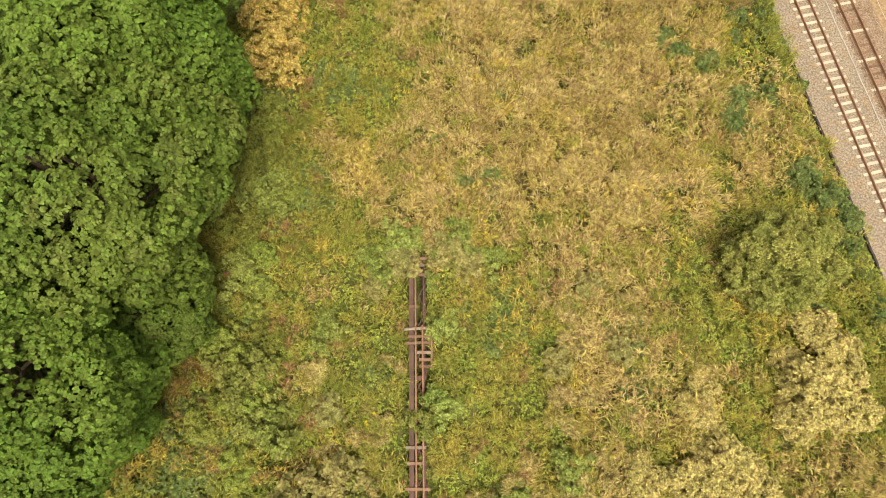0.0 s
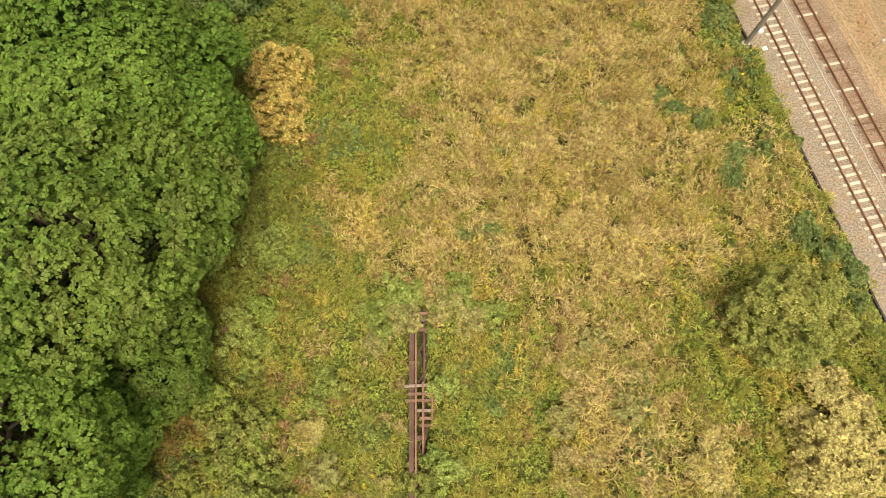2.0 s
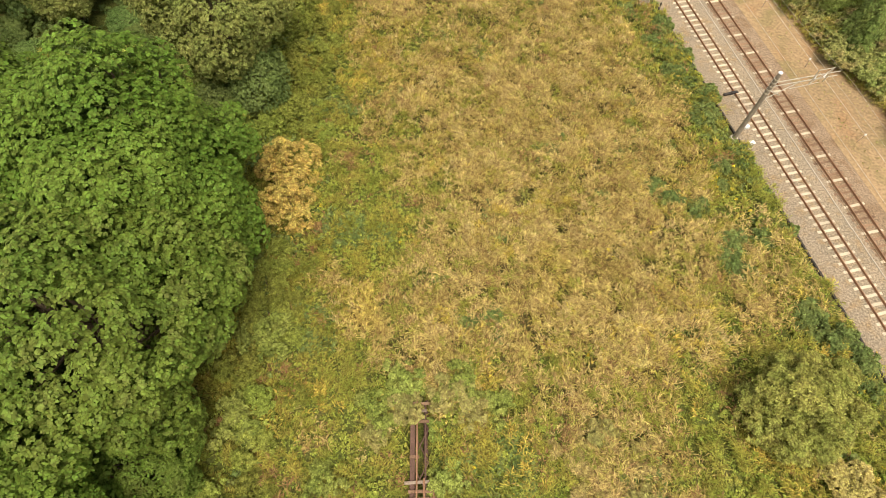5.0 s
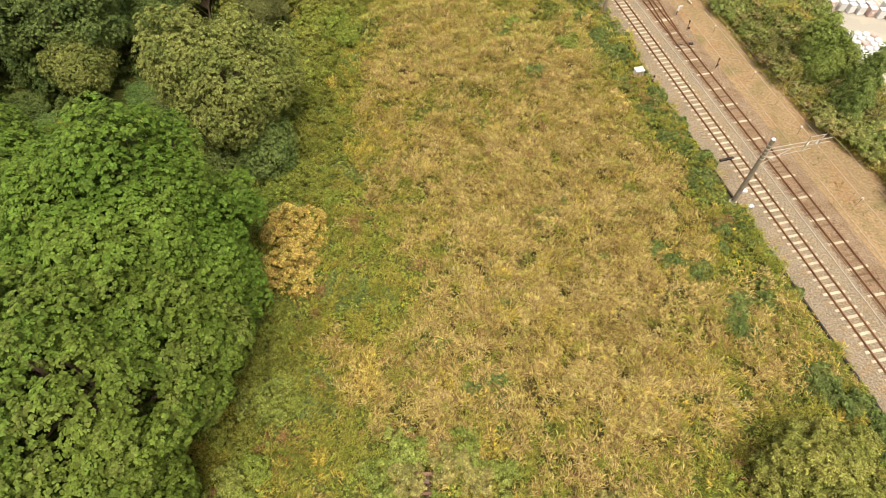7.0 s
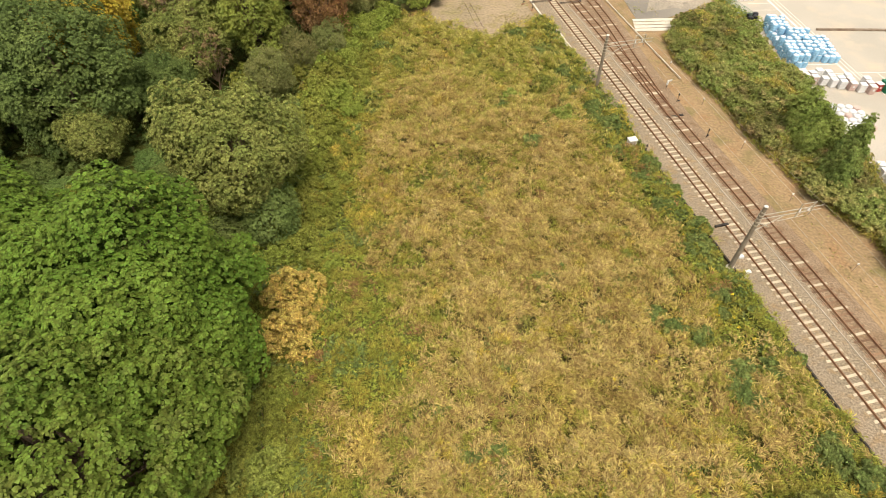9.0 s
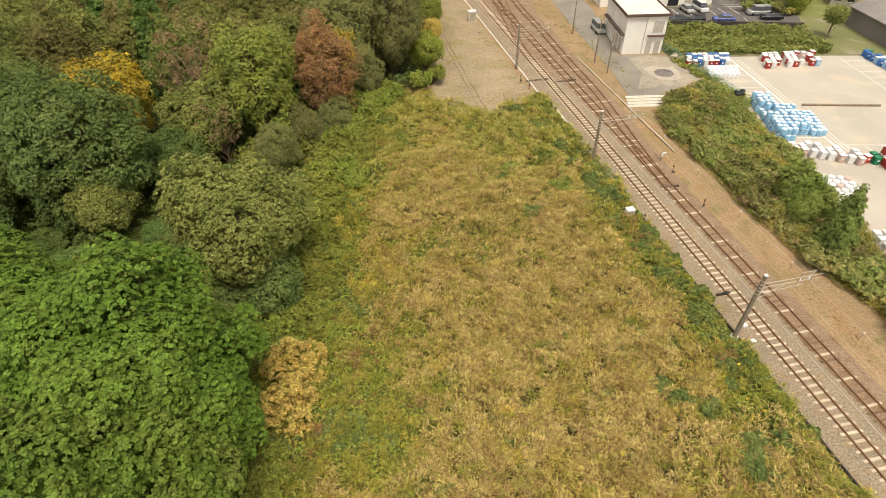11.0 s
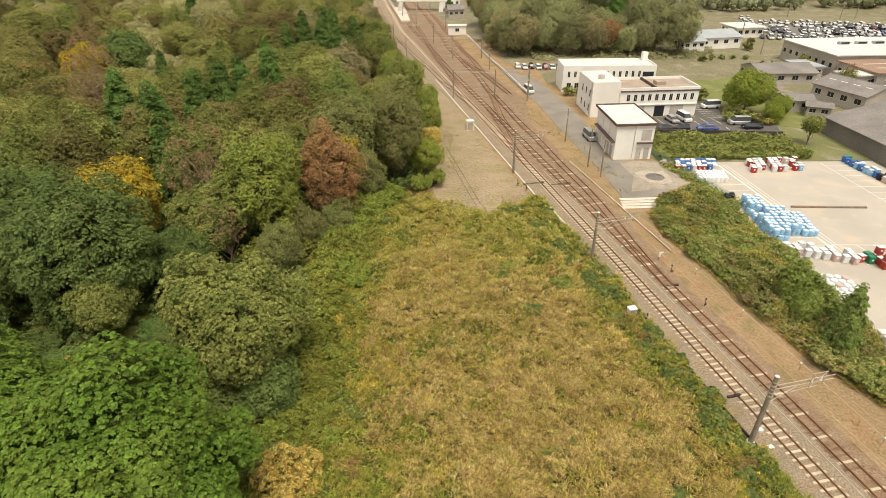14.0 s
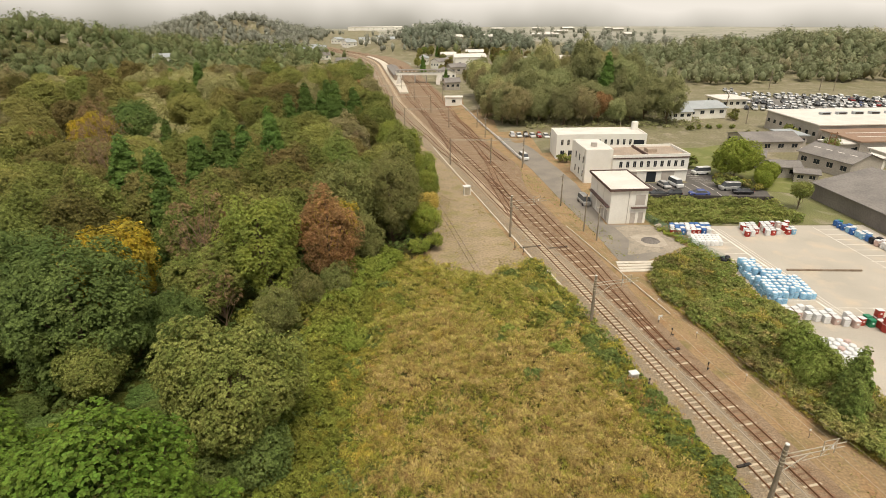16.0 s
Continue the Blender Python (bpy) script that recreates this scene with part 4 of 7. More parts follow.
gable("shed", "white flat-roofed annex with dark windows", 124.5, 143, 14, 7, 3.6, 0, 2, M_WHITE, M_ROOFPALE, wins=4, flat=True)
gable("shed", "white flat-roofed hut beside the works", 112.5, 140, 6, 5, 3.0, 0, 2, M_WHITE, M_ROOFPALE, wins=2, flat=True)
gable("shed", "white flat-roofed lean-to beside the works", 113.5, 152.5, 9, 5, 4.0, 0, 2, M_WALLGREY, M_ROOFPALE, wins=2, flat=True)
gable("shed", "pale flat-roofed lean-to beside the works", 108, 168, 6, 9, 3.4, 0, 2, M_WALLGREY, M_BLUEROOF, wins=2, flat=True)

# pylon of red steel by the works
t = thing("steel_frame", "rust-red steel frame tower beside the works", "frame", pose(104, 143, 0))
for sx in (-1, 1):
    part("leg", tube((sx * 1.1, 0, 0), (sx * 0.7, 0, 9), 0.14, 0.1, 6), M_RAIL, t)
for z in (2, 4, 6, 7.6, 8.6):
    part("rung", tube((-1.2, 0, z), (1.2, 0, z), 0.09, None, 6), M_RAIL, t)

# the station
t = thing("footbridge", "white covered station footbridge with a grey roof", "footbridge", pose(-12.2, 328, 0, 0, 0, -4))
part("deck", box(-14, 14, -1.6, 1.6, 4.5, 4.8), M_WHITE, t)
part("roof", box(-14.4, 14.4, -2.0, 2.0, 7.2, 7.5), M_TILE, t)
for s in (-1, 1):
    part("side_wall", box(-14, 14, s * 1.6 - 0.06, s * 1.6 + 0.06, 4.81, 5.9), M_WHITE, t)
    for k in range(13):
        part("window_post", box(-14 + 2.33 * k - 0.1, -14 + 2.33 * k + 0.1, s * 1.6 - 0.06, s * 1.6 + 0.06, 5.91, 7.19), M_WHITE, t)
for x in (-13, -3, 3.5, 13):
    for s in (-1, 1):
        part("leg", box(x - 0.25, x + 0.25, s * 1.3 - 0.2, s * 1.3 + 0.2, -0.2, 4.49), M_WALLGREY, t)
for x, d in ((-11.5, -9), (11.0, -8)):
    bm = slab("stair", [(x - 1.2, d - 2), (x + 1.2, d - 2), (x + 1.2, -1.7), (x - 1.2, -1.7)], 0.2, 0.4)
    for v in bm.verts:
        v.co.z += (v.co.y - (d - 2)) / (-1.7 - d + 2) * 4.2
    part("stair_flight", bm, M_WALLGREY, t)
t = thing("island_platform", "long concrete island platform with pale edges", "platform")
py = np.arange(284, 520, 8.0)
xl, xr = line_x(py) + 2.3, line_x(py) + smooth_off(B, py) - 2.3
bm = bmesh.new()
rows = [[bm.verts.new((a, y, z)) for a, z in ((l, 0), (l, 0.9), (r, 0.9), (r, 0))] for l, r, y in zip(xl, xr, py)]
for a, b in zip(rows[:-1], rows[1:]):
    for k in range(3):
        bm.faces.new((a[k], a[k + 1], b[k + 1], b[k]))
bm.faces.new(rows[0])
bmesh.ops.recalc_face_normals(bm, faces=bm.faces)
part("deck", bm, M_PALECONC, t)
for y in (345, 365, 385):
    t = gable("platform_canopy", "grey platform canopy roof on posts", float(line_x(y)) + 6.6, y, 19, 5.5, 4.0, 0.5, 99.2, M_ROOFTAN, M_TILE, wins=0)
    t.children[0].scale = (0.9, 0.06, 1)
for x, y, w, d, h, tn, wm, rm, lab in (
        (5.5, 300, 8, 7, 4.0, 10, M_WALLGREY, M_TILE, "low station building with a grey roof"),
        (3.0, 345, 16, 9, 4.5, 100, M_WHITE, M_TILE, "white station house with a grey roof"),
        (10, 372, 11, 8, 4.5, 20, M_WALLGREY, M_TILE, "house with a grey tiled roof by the station"),
        (20, 405, 22, 12, 8, 5, M_WHITE, M_ROOFPALE, "white block with a pale roof by the station"),
        (0, 410, 12, 9, 5, 40, M_WHITE, M_TILE, "white house with a grey tiled roof by the station"),
        (-14, 440, 10, 8, 5, 80, M_WHITE, M_BLUEROOF, "white house with a blue-grey roof by the station"),
        (26, 350, 9, 8, 4.5, 0, M_WALLGREY, M_TILE, "house with a grey tiled roof near the mound"),
        (6, 470, 12, 8, 5, 0, M_WHITE, M_ROOFPALE, "white house with a pale roof beyond the station"),
        (28, 480, 14, 8, 6, 0, M_WHITE, M_ROOFPALE, "white house with a pale roof beyond the station")):
    gable("house", lab, x, y, w, d, h, 1.8, tn, wm, rm, wins=3, group="houses by the station")
gable("hut", "white flat-roofed trackside hut with a dark door", 5.4, 247, 7.5, 4, 3.6, 0, 0, M_WHITE, M_ROOFPALE, wins=1, over=0.3, flat=True)
for x, y in ((-118, 560), (-126, 575), (-101, 640), (-112, 690), (-95, 720), (-130, 730), (-80, 760), (-60, 700)):
    gable("house", "small distant house with a pale roof", x, y, 13, 10, 5, 2.4, R.uniform(0, 90), M_WHITE, M_BLUEROOF, wins=2, group="distant houses")
for x, y in ((-190, 395), (-150, 520), (-140, 500), (-128, 515)):
    gable("house", "house with a grey roof between trees", x, y, 14, 10, 5, 2.4, R.uniform(0, 90), M_WHITE, M_BLUEROOF, wins=2, group="distant houses")

# ---- vehicles ----
M_TYRE = plain("tyre_rubber", (0.02, 0.02, 0.02), 0.8)
# base colour lifted to stand for sky reflected in the car windows
M_CARGLASS = plain("car_glass", (0.09, 0.095, 0.10), 0.1)
PAINTS = [plain("white_car_paint", (0.80, 0.79, 0.76), 0.25), plain("silver_car_paint", (0.50, 0.49, 0.47), 0.3, 0.4), plain("black_car_paint", (0.02, 0.02, 0.024), 0.2),
          plain("blue_car_paint", (0.07, 0.10, 0.30), 0.25), plain("red_car_paint", (0.28, 0.03, 0.03), 0.25), plain("grey_car_paint", (0.2, 0.2, 0.2), 0.3)]
PAINT_NAMES = ["white", "silver", "black", "blue", "dark red", "grey"]


def car(kind, paint, m, label, group, lamps=True):
    """A parked car: shaped body, glass cabin, roof, wheels, lights and bumpers."""
    t = thing("van" if kind == "van" else "car", label, "van" if kind == "van" else "car", m, group)
    L, Wd, hb, hr, c0, c1, r0, r1 = {"sedan": (4.5, 1.7, 0.85, 1.42, -1.35, 1.7, -0.6, 1.1), "hatch": (3.6, 1.5, 0.9, 1.6, -1.2, 1.72, -0.55, 1.5),
                                     "van": (4.7, 1.75, 1.05, 2.0, -1.75, 2.25, -1.15, 2.15)}[kind]
    bm = box(-L / 2, L / 2, -Wd / 2, Wd / 2, 0.25, hb, 0.12)
    part("body", bm, PAINTS[paint], t)
    def frustum(z0, z1, a0, a1, b0, b1, w0, w1):
        bm = bmesh.new()
        lo = [bm.verts.new(p) for p in ((a0, -w0, z0), (a1, -w0, z0), (a1, w0, z0), (a0, w0, z0))]
        hi = [bm.verts.new(p) for p in ((b0, -w1, z1), (b1, -w1, z1), (b1, w1, z1), (b0, w1, z1))]
        bm.faces.new(lo), bm.faces.new(hi)
        for k in range(4):
            bm.faces.new((lo[k], lo[(k + 1) % 4], hi[(k + 1) % 4], hi[k]))
        bmesh.ops.recalc_face_normals(bm, faces=bm.faces)
        return bm
    part("cabin_glass", frustum(hb - 0.02, hr - 0.08, c0, c1, r0, r1, Wd / 2 - 0.08, Wd / 2 - 0.22), M_CARGLASS, t, "dark window glass")
    part("roof", frustum(hr - 0.08, hr, r0 - 0.05, r1 + 0.05, r0 + 0.05, r1 - 0.05, Wd / 2 - 0.2, Wd / 2 - 0.28), PAINTS[paint], t)
    for sx in (-L * 0.3, L * 0.3):
        for sy in (-1, 1):
            w = part("wheel", tube((sx, sy * (Wd / 2 - 0.18), 0.3), (sx, sy * (Wd / 2 + 0.02), 0.3), 0.3, None, 12), M_TYRE, t)
    for sy in (-1, 1) if lamps else ():
        part("headlight", box(-L / 2 - 0.02, -L / 2 + 0.1, sy * Wd * 0.36 - 0.16, sy * Wd * 0.36 + 0.16, 0.58, 0.72, 0.03), M_CAP, t)
        part("taillight", box(L / 2 - 0.08, L / 2 + 0.02, sy * Wd * 0.4 - 0.1, sy * Wd * 0.4 + 0.1, 0.62, 0.8, 0.02), PAINTS[4], t)
    return t


for kind, paint, x, y, turn in (("sedan", 1, 53.4, 125.2, 98), ("van", 0, 56.4, 125.8, 100), ("van", 0, 66.8, 135.6, 8), ("sedan", 2, 49.2, 118.4, 5), ("hatch", 2, 53.0, 118.2, 8),
                                ("sedan", 3, 59.0, 118.6, -4), ("van", 1, 67.8, 122.4, 0), ("sedan", 2, 69.4, 119.4, -3), ("van", 1, 31.4, 113.8, 96), ("van", 0, 23.4, 152.5, 102)):
    car(kind, paint, pose(x, y, 0.02, 0, 0, turn), "%s %s parked on grey asphalt" % (PAINT_NAMES[paint], {"sedan": "saloon car", "hatch": "small hatchback car", "van": "boxy van"}[kind]), "cars at the office")
for k in range(8):
    car(("hatch", "sedan")[k % 2], (0, 0, 2, 0, 4, 0, 1, 0)[k], pose(23.8 + 2.2 * k, 182.5 - 0.35 * k, 0.02, 0, 0, 92), "%s car parked below the wooded mound" % PAINT_NAMES[(0, 0, 2, 0, 4, 0, 1, 0)[k]], "cars below the mound")
setting("side_car_park", slab("p", [(21.5, 178), (44, 172), (44, 187), (20.5, 192)], -0.05, 0.02), M_ASPHALT, "grey asphalt parking strip below the mound", "pavement")

M_DARKASPH = surf("grey_lot_asphalt", (0.16, 0.15, 0.135), (0.21, 0.195, 0.17), 0.1, fine=4, grain=0.12)
# the works' big car park
setting("works_car_park", slab("p", [(124, 243), (146, 199), (196, 199), (260, 240), (190, 315), (128, 296)], -0.05, 0.03), M_DARKASPH, "wide grey asphalt car park of the works", "pavement")
protos = {}
n_cars = 0
for row in range(9):
    for col in range(27):
        u, v = 4 + col * 2.9, -22 + row * 9.2 + (-3.6 if row % 2 else 0)
        x, y = 128 + u * 0.955 + v * 0.34, 252 - u * 0.33 + v * 0.93
        if R.random() < (0.2 if row < 8 else 0.6) or n_cars > 138 or y < 198 or float(land_z(x, y)) > 1.2 or x > 232:
            continue
        key = (("sedan", "hatch", "van")[R.choice(3, p=[0.45, 0.3, 0.25])], int(R.choice(6, p=[0.68, 0.12, 0.13, 0.01, 0.02, 0.04])))
        m = pose(x, y, 0.03 + float(land_z(x, y)), 0, 0, 70 + R.normal(0, 2))
        if key not in protos:
            protos[key] = car(key[0], key[1], m, "%s %s parked at the works" % (PAINT_NAMES[key[1]], {"sedan": "saloon car", "hatch": "small car", "van": "boxy van"}[key[0]]), "cars at the works", False)
        else:
            copy_thing(protos[key], m)
        n_cars += 1

# ---- the storage yard ----
PLASTIC = {"light blue": plain("light_blue_plastic", (0.30, 0.54, 0.73), 0.4), "white": plain("white_plastic", (0.78, 0.77, 0.75), 0.4), "red": plain("red_plastic", (0.42, 0.055, 0.04), 0.4),
           "blue": plain("blue_plastic", (0.05, 0.16, 0.42), 0.4), "green": plain("green_plastic", (0.03, 0.24, 0.12), 0.4), "pale pink": plain("pale_pink_plastic", (0.62, 0.46, 0.40), 0.45),
           "black": plain("black_plastic", (0.025, 0.025, 0.03), 0.5)}


def drum(colour, m, group):
    t = thing("plastic_drum", "%s ribbed plastic drum stacked in the yard" % colour, "drum", m, group)
    bm = bmesh.new()
    prof = [(0.40, 0), (0.44, 0.05), (0.44, 0.28), (0.47, 0.31), (0.44, 0.34), (0.44, 0.58), (0.47, 0.61), (0.44, 0.64), (0.42, 0.86), (0.36, 0.92)]
    ring = [[bm.verts.new((r * math.cos(a * math.pi / 6), r * math.sin(a * math.pi / 6), z)) for a in range(12)] for r, z in prof]
    for a, b in zip(ring[:-1], ring[1:]):
        for k in range(12):
            bm.faces.new((a[k], a[(k + 1) % 12], b[(k + 1) % 12], b[k]))
    bm.faces.new(ring[-1])
    part("body", bm, PLASTIC[colour], t)
    part("lid", tube((0, 0, 0.921), (0, 0, 0.96), 0.33, 0.3, 12), PLASTIC["white" if colour == "light blue" else colour], t)
    return t


def crate(colour, m, group):
    """A bin with a ribbed side, a lid and a pale end plate."""
    t = thing("storage_bin", "%s upright plastic bin with a pale lid" % colour, "bin", m, group)
    bm = box(-0.38, 0.38, -0.38, 0.38, 0.0, 1.05, 0.05)
    for k in range(3):
        add_box(bm, -0.41, 0.41, -0.41, 0.41, 0.2 + 0.3 * k, 0.26 + 0.3 * k)
    part("body", bm, PLASTIC[colour], t)
    part("lid", box(-0.42, 0.42, -0.42, 0.42, 1.052, 1.13, 0.03), PLASTIC["white" if colour in ("red", "pale pink", "white", "light blue") else colour], t)
    part("end_plate", tube((0, -0.43, 0.65), (0, -0.39, 0.65), 0.15, None, 10), PLASTIC["white"], t)
    return t


made = {}


def put(fun, colour, x, y, z=0.016, turn=0.0, group="stacks in the yard"):
    key = (fun is drum, colour)
    m = pose(x, y, z, R.normal(0, 1.2), R.normal(0, 1.2), turn) @ Matrix.Diagonal((1, 1, 1, 1))
    if key in made:
        return copy_thing(made[key], m)
    made[key] = fun(colour, m, group)
    return made[key]


# light blue drums, two layers deep, along the hedge
for i in range(9):
    for j in range(13):
        a, b = i * 0.93, j * 0.97
        x, y = 47.9 + a * 0.92 + 0.09 * b, 69.0 + b * 1.0 - a * 0.10
        if i > 2 + 6 * (0.15 < j / 13 < 0.62):
            continue
        if R.random() < 0.02:
            continue
        put(drum, "light blue", x + R.normal(0, 0.08), y + R.normal(0, 0.08), 0.016, R.uniform(0, 60))
        if lattice(x, y, 3.0, 15) > 0.42 and i < 8:
            put(drum, "light blue", x + R.normal(0, 0.1), y + R.normal(0, 0.1), 0.98, R.uniform(0, 60))
for i in range(7):
    for j in range(4):
        put(drum, "white", 45.9 + 0.75 * i + 0.2 * j, 90.4 + 0.98 * j - 0.06 * i)
for i in range(8):
    for j in range(4):
        put(crate, ("blue", "light blue", "red", "blue", "white")[(i * 3 + j) % 5] if j > 1 else ("red", "red", "blue", "white")[(i + j) % 4], 43.8 + 0.98 * i + 0.3 * j, 95.4 + 1.0 * j, 0.016, R.normal(0, 5))
for i in range(10):
    for j in range(5):
        c = ("red", "white", "pale pink", "red", "white")[(i + j) % 5] if not (i > 8 and j < 2) else "light blue"
        if R.random() < 0.12 or i % 4 == 3:
            continue
        put(crate, c, 57.4 + 1.02 * i + 0.25 * j, 94.2 + 1.0 * j + 0.1 * i, 0.016, R.normal(0, 4))
        if R.random() < 0.08:
            put(crate, c, 57.4 + 1.02 * i + 0.25 * j, 94.2 + 1.0 * j + 0.1 * i, 1.15, R.normal(0, 4))
for i in range(24):
    c = ("blue", "blue", "light blue", "blue", "black", "white", "green", "green", "white", "white", "pale pink", "pale pink", "light blue")[int(i * 13 / 24)]
    for j in range(1 + (i % 3 != 1)):
        if R.random() < 0.35:
            c = ("white", "blue", "light blue", "green", "black", "pale pink")[R.integers(0, 6)]
        put(crate, c, 77.0 + 0.15 * i + 1.08 * j + R.normal(0, 0.12), 99.0 - 1.1 * i + 0.1 * j, 0.016, R.normal(0, 9))
for i in range(13):
    c = ("white", "pale pink", "white", "white", "white", "pale pink", "white", "pale pink", "red", "green", "red", "red", "red")[i]
    for j in range(3):
        if R.random() < 0.85:
            put(crate, c if j < 2 else "white" if i < 8 else c, 48.2 + 1.05 * i + 0.1 * j, 65.3 - 0.42 * i + 1.0 * j, 0.016, R.normal(0, 6))
            if i > 9 and R.random() < 0.6:
                put(crate, c, 48.2 + 1.05 * i + 0.1 * j, 65.3 - 0.42 * i + 1.0 * j, 1.15, R.normal(0, 6))
for i in range(4):
    for j in range(5):
        put(drum, ("white", "white", "white", "pale pink")[(i * j + i) % 4], 48.6 + 0.9 * i, 54.5 + 1.0 * j - 0.2 * i)
for i in range(3):
    for j in range(3):
        put(crate, "white", 48.3 + 1.2 * i, 44.6 + 1.1 * j, 0.016, R.normal(0, 5))
for x, y in ((47.2, 82.2), (48.1, 82.6), (47.5, 83.2), (48.5, 83.5)):
    put(drum, "black", x, y, 0.016, 10)
# white lines of the old parking bays
def paint_line(xa, ya, xb, yb, w, parent):
    d = math.degrees(math.atan2(yb - ya, xb - xa))
    L = math.hypot(xb - xa, yb - ya)
    o = part("line", box(0, L, -w / 2, w / 2, 0, 0.004), M_PAINTLINE, parent)
    o.matrix_basis = pose(xa, ya, 0.0155, 0, 0, d)


t = thing("bay_lines", "worn white parking lines on the storage yard", "road marking", kind="structure")
paint_line(52.6, 98.0, 55.4, 63.5, 0.35, t)
paint_line(53.4, 98.0, 56.2, 63.5, 0.12, t)
paint_line(54.0, 98.0, 56.8, 63.5, 0.12, t)
for k in range(14):
    paint_line(49.5, 96 - 2.4 * k, 52.8 + 0.2 * k, 96 - 2.4 * k, 0.12, t)
    paint_line(72.6, 97 - 2.4 * k, 77.8, 97 - 2.4 * k, 0.12, t)
paint_line(72.5, 98.5, 74.5, 45, 0.14, t)
paint_line(56.0, 67.5, 75, 66.8, 0.14, t)
for k in range(8):
    paint_line(56.8 + 2.4 * k, 67.4, 57.4 + 2.4 * k, 62, 0.13, t)
paint_line(60.5, 54, 62.3, 54, 1.2, t)
paint_line(60, 50, 62.5, 35, 0.12, t)
t = thing("car_bays", "worn white bay lines of the office car park", "road marking", kind="structure")
for k in range(7):
    paint_line(48 + 2.6 * k, 127.4, 48.6 + 2.6 * k, 122.6, 0.12, t)
    paint_line(46.2 + 3.0 * k, 120.8, 46.0 + 3.0 * k, 117.4, 0.12, t)
    paint_line(62.8, 128 + 1.6 * k, 67.5 - 0.4 * k, 128 + 1.6 * k, 0.12, t)
for o in t.children:
    o.location.z = 0.0215
t = thing("timber_beam", "long weathered timber beam lying on the yard", "beam", pose(62.4, 79.3, 0.016, 0, 0, -2.5))
part("beam", box(-6, 6, -0.16, 0.16, 0, 0.3, 0.03), M_GREYWOOD, t)
t = thing("boulder", "pale rounded boulder beside the mesh fence", "boulder", pose(42.4, 99.0, 0.02))
bm = bmesh.new()
bmesh.ops.create_icosphere(bm, subdivisions=3, radius=0.75)
for v in bm.verts:
    v.co.z = max(v.co.z * 0.8, -0.25) + 0.25
    v.co += Vector((math.sin(5 * v.co.y), math.sin(4 * v.co.z + 1), math.sin(4 * v.co.x))) * 0.06
part("stone", bm, M_SHOULDER, t)
t = thing("gravel_heap", "dark grey heap of gravel on a pale pad", "heap", pose(38.6, 92.5, 0.05))
bm = bmesh.new()
bmesh.ops.create_cone(bm, cap_ends=True, segments=20, radius1=1.7, radius2=0.15, depth=0.6, matrix=Matrix.Translation((0, 0, 0.3)))
bmesh.ops.subdivide_edges(bm, edges=bm.edges[:], cuts=2, use_grid_fill=True)
for v in bm.verts:
    v.co += Vector((R.normal(0, 0.05), R.normal(0, 0.05), R.normal(0, 0.04)))
part("gravel", bm, M_WALLDARK, t)
setting("pad", slab("pad", [(35.4, 94.6), (37.2, 95.6), (39.6, 95.1), (41.2, 95.4), (41.4, 92.6), (41.0, 90.2), (38.8, 89.2), (36.8, 89.9), (35.9, 92.2)], 0, 0.045), M_SHOULDER, "pale concrete pad beside the road", "pavement")

# meadows, lawns and lanes towards the works
M_LAWN = surf("mown_grass", (0.155, 0.175, 0.05), (0.20, 0.205, 0.065), 0.12, c3=(0.26, 0.24, 0.11), fine=6, grain=0.25, bump=0.4)
M_ROUGHG = surf("rough_grass", (0.15, 0.16, 0.06), (0.21, 0.20, 0.085), 0.08, c3=(0.30, 0.26, 0.18), fine=4, grain=0.35, bump=0.6)
for name, pts, m, lab in (
        ("bank_grass", [(41.5, 100.2), (84, 99.6), (84, 46), (85.5, 46), (86, 116), (76, 121), (73.5, 113.2), (44, 116.5), (41.5, 106)], M_ROUGHG, "rough green grass bank above the storage yard"),
        ("lawn", [(66.6, 141), (76, 121.2), (88, 117), (90, 150), (84, 178), (64, 176), (59, 142)], M_LAWN, "mown green lawn with yellow patches"),
        ("meadow", [(59, 166), (84, 178), (112, 176), (116, 200), (120, 215), (112, 226), (84, 228), (80, 205), (52, 195)], M_LAWN, "green verge and gardens round low houses"),
        ("meadow", [(84, 228), (120, 240), (126, 300), (300, 330), (300, 420), (60, 420), (60, 290), (90, 262)], M_ROUGHG, "rough green ground below the wooded hill")):
    setting(name, slab(name, pts, -0.4, 0.008), m, lab, "grass")
setting("lane", slab("lane", [(60, 186), (84, 190), (113, 176.4), (116, 180), (112, 197), (116, 214), (112, 222), (108, 208), (107, 196), (86, 196), (60, 191)], -0.05, 0.02), M_ASPHALT, "grey lane between low houses and the works", "road")
setting("lane", slab("lane", [(108, 126), (112, 126), (110, 176), (105, 190), (103, 186), (106, 172)], -0.05, 0.024), M_LOT, "pale lane beside the works buildings", "road")

# utility poles round the works and low houses
for x, y, h in ((166.8, 284.4, 9.7), (187.6, 276.8, 7), (194.3, 276.3, 9.4), (151.2, 307, 8.5), (110, 212.8, 9.2), (111.4, 199.3, 7)):
    t = thing("utility_pole", "grey utility pole with a crossarm by the works", "utility pole", pose(x, y, float(land_z(x, y)), 0, 0, 30), "works poles")
    part("shaft", tube((0, 0, -0.2), (0, 0, h), 0.2, 0.13, 8), M_POLE, t)
    part("crossarm", box(-0.9, 0.9, -0.06, 0.06, h - 0.7, h - 0.55), M_STEEL, t)
    part("transformer", tube((0.3, 0, h - 2.2), (0.3, 0, h - 1.4), 0.22, None, 8), M_STEEL, t)
t = thing("kerb_lines", "white kerb lines of the works entrance", "road marking", kind="structure")
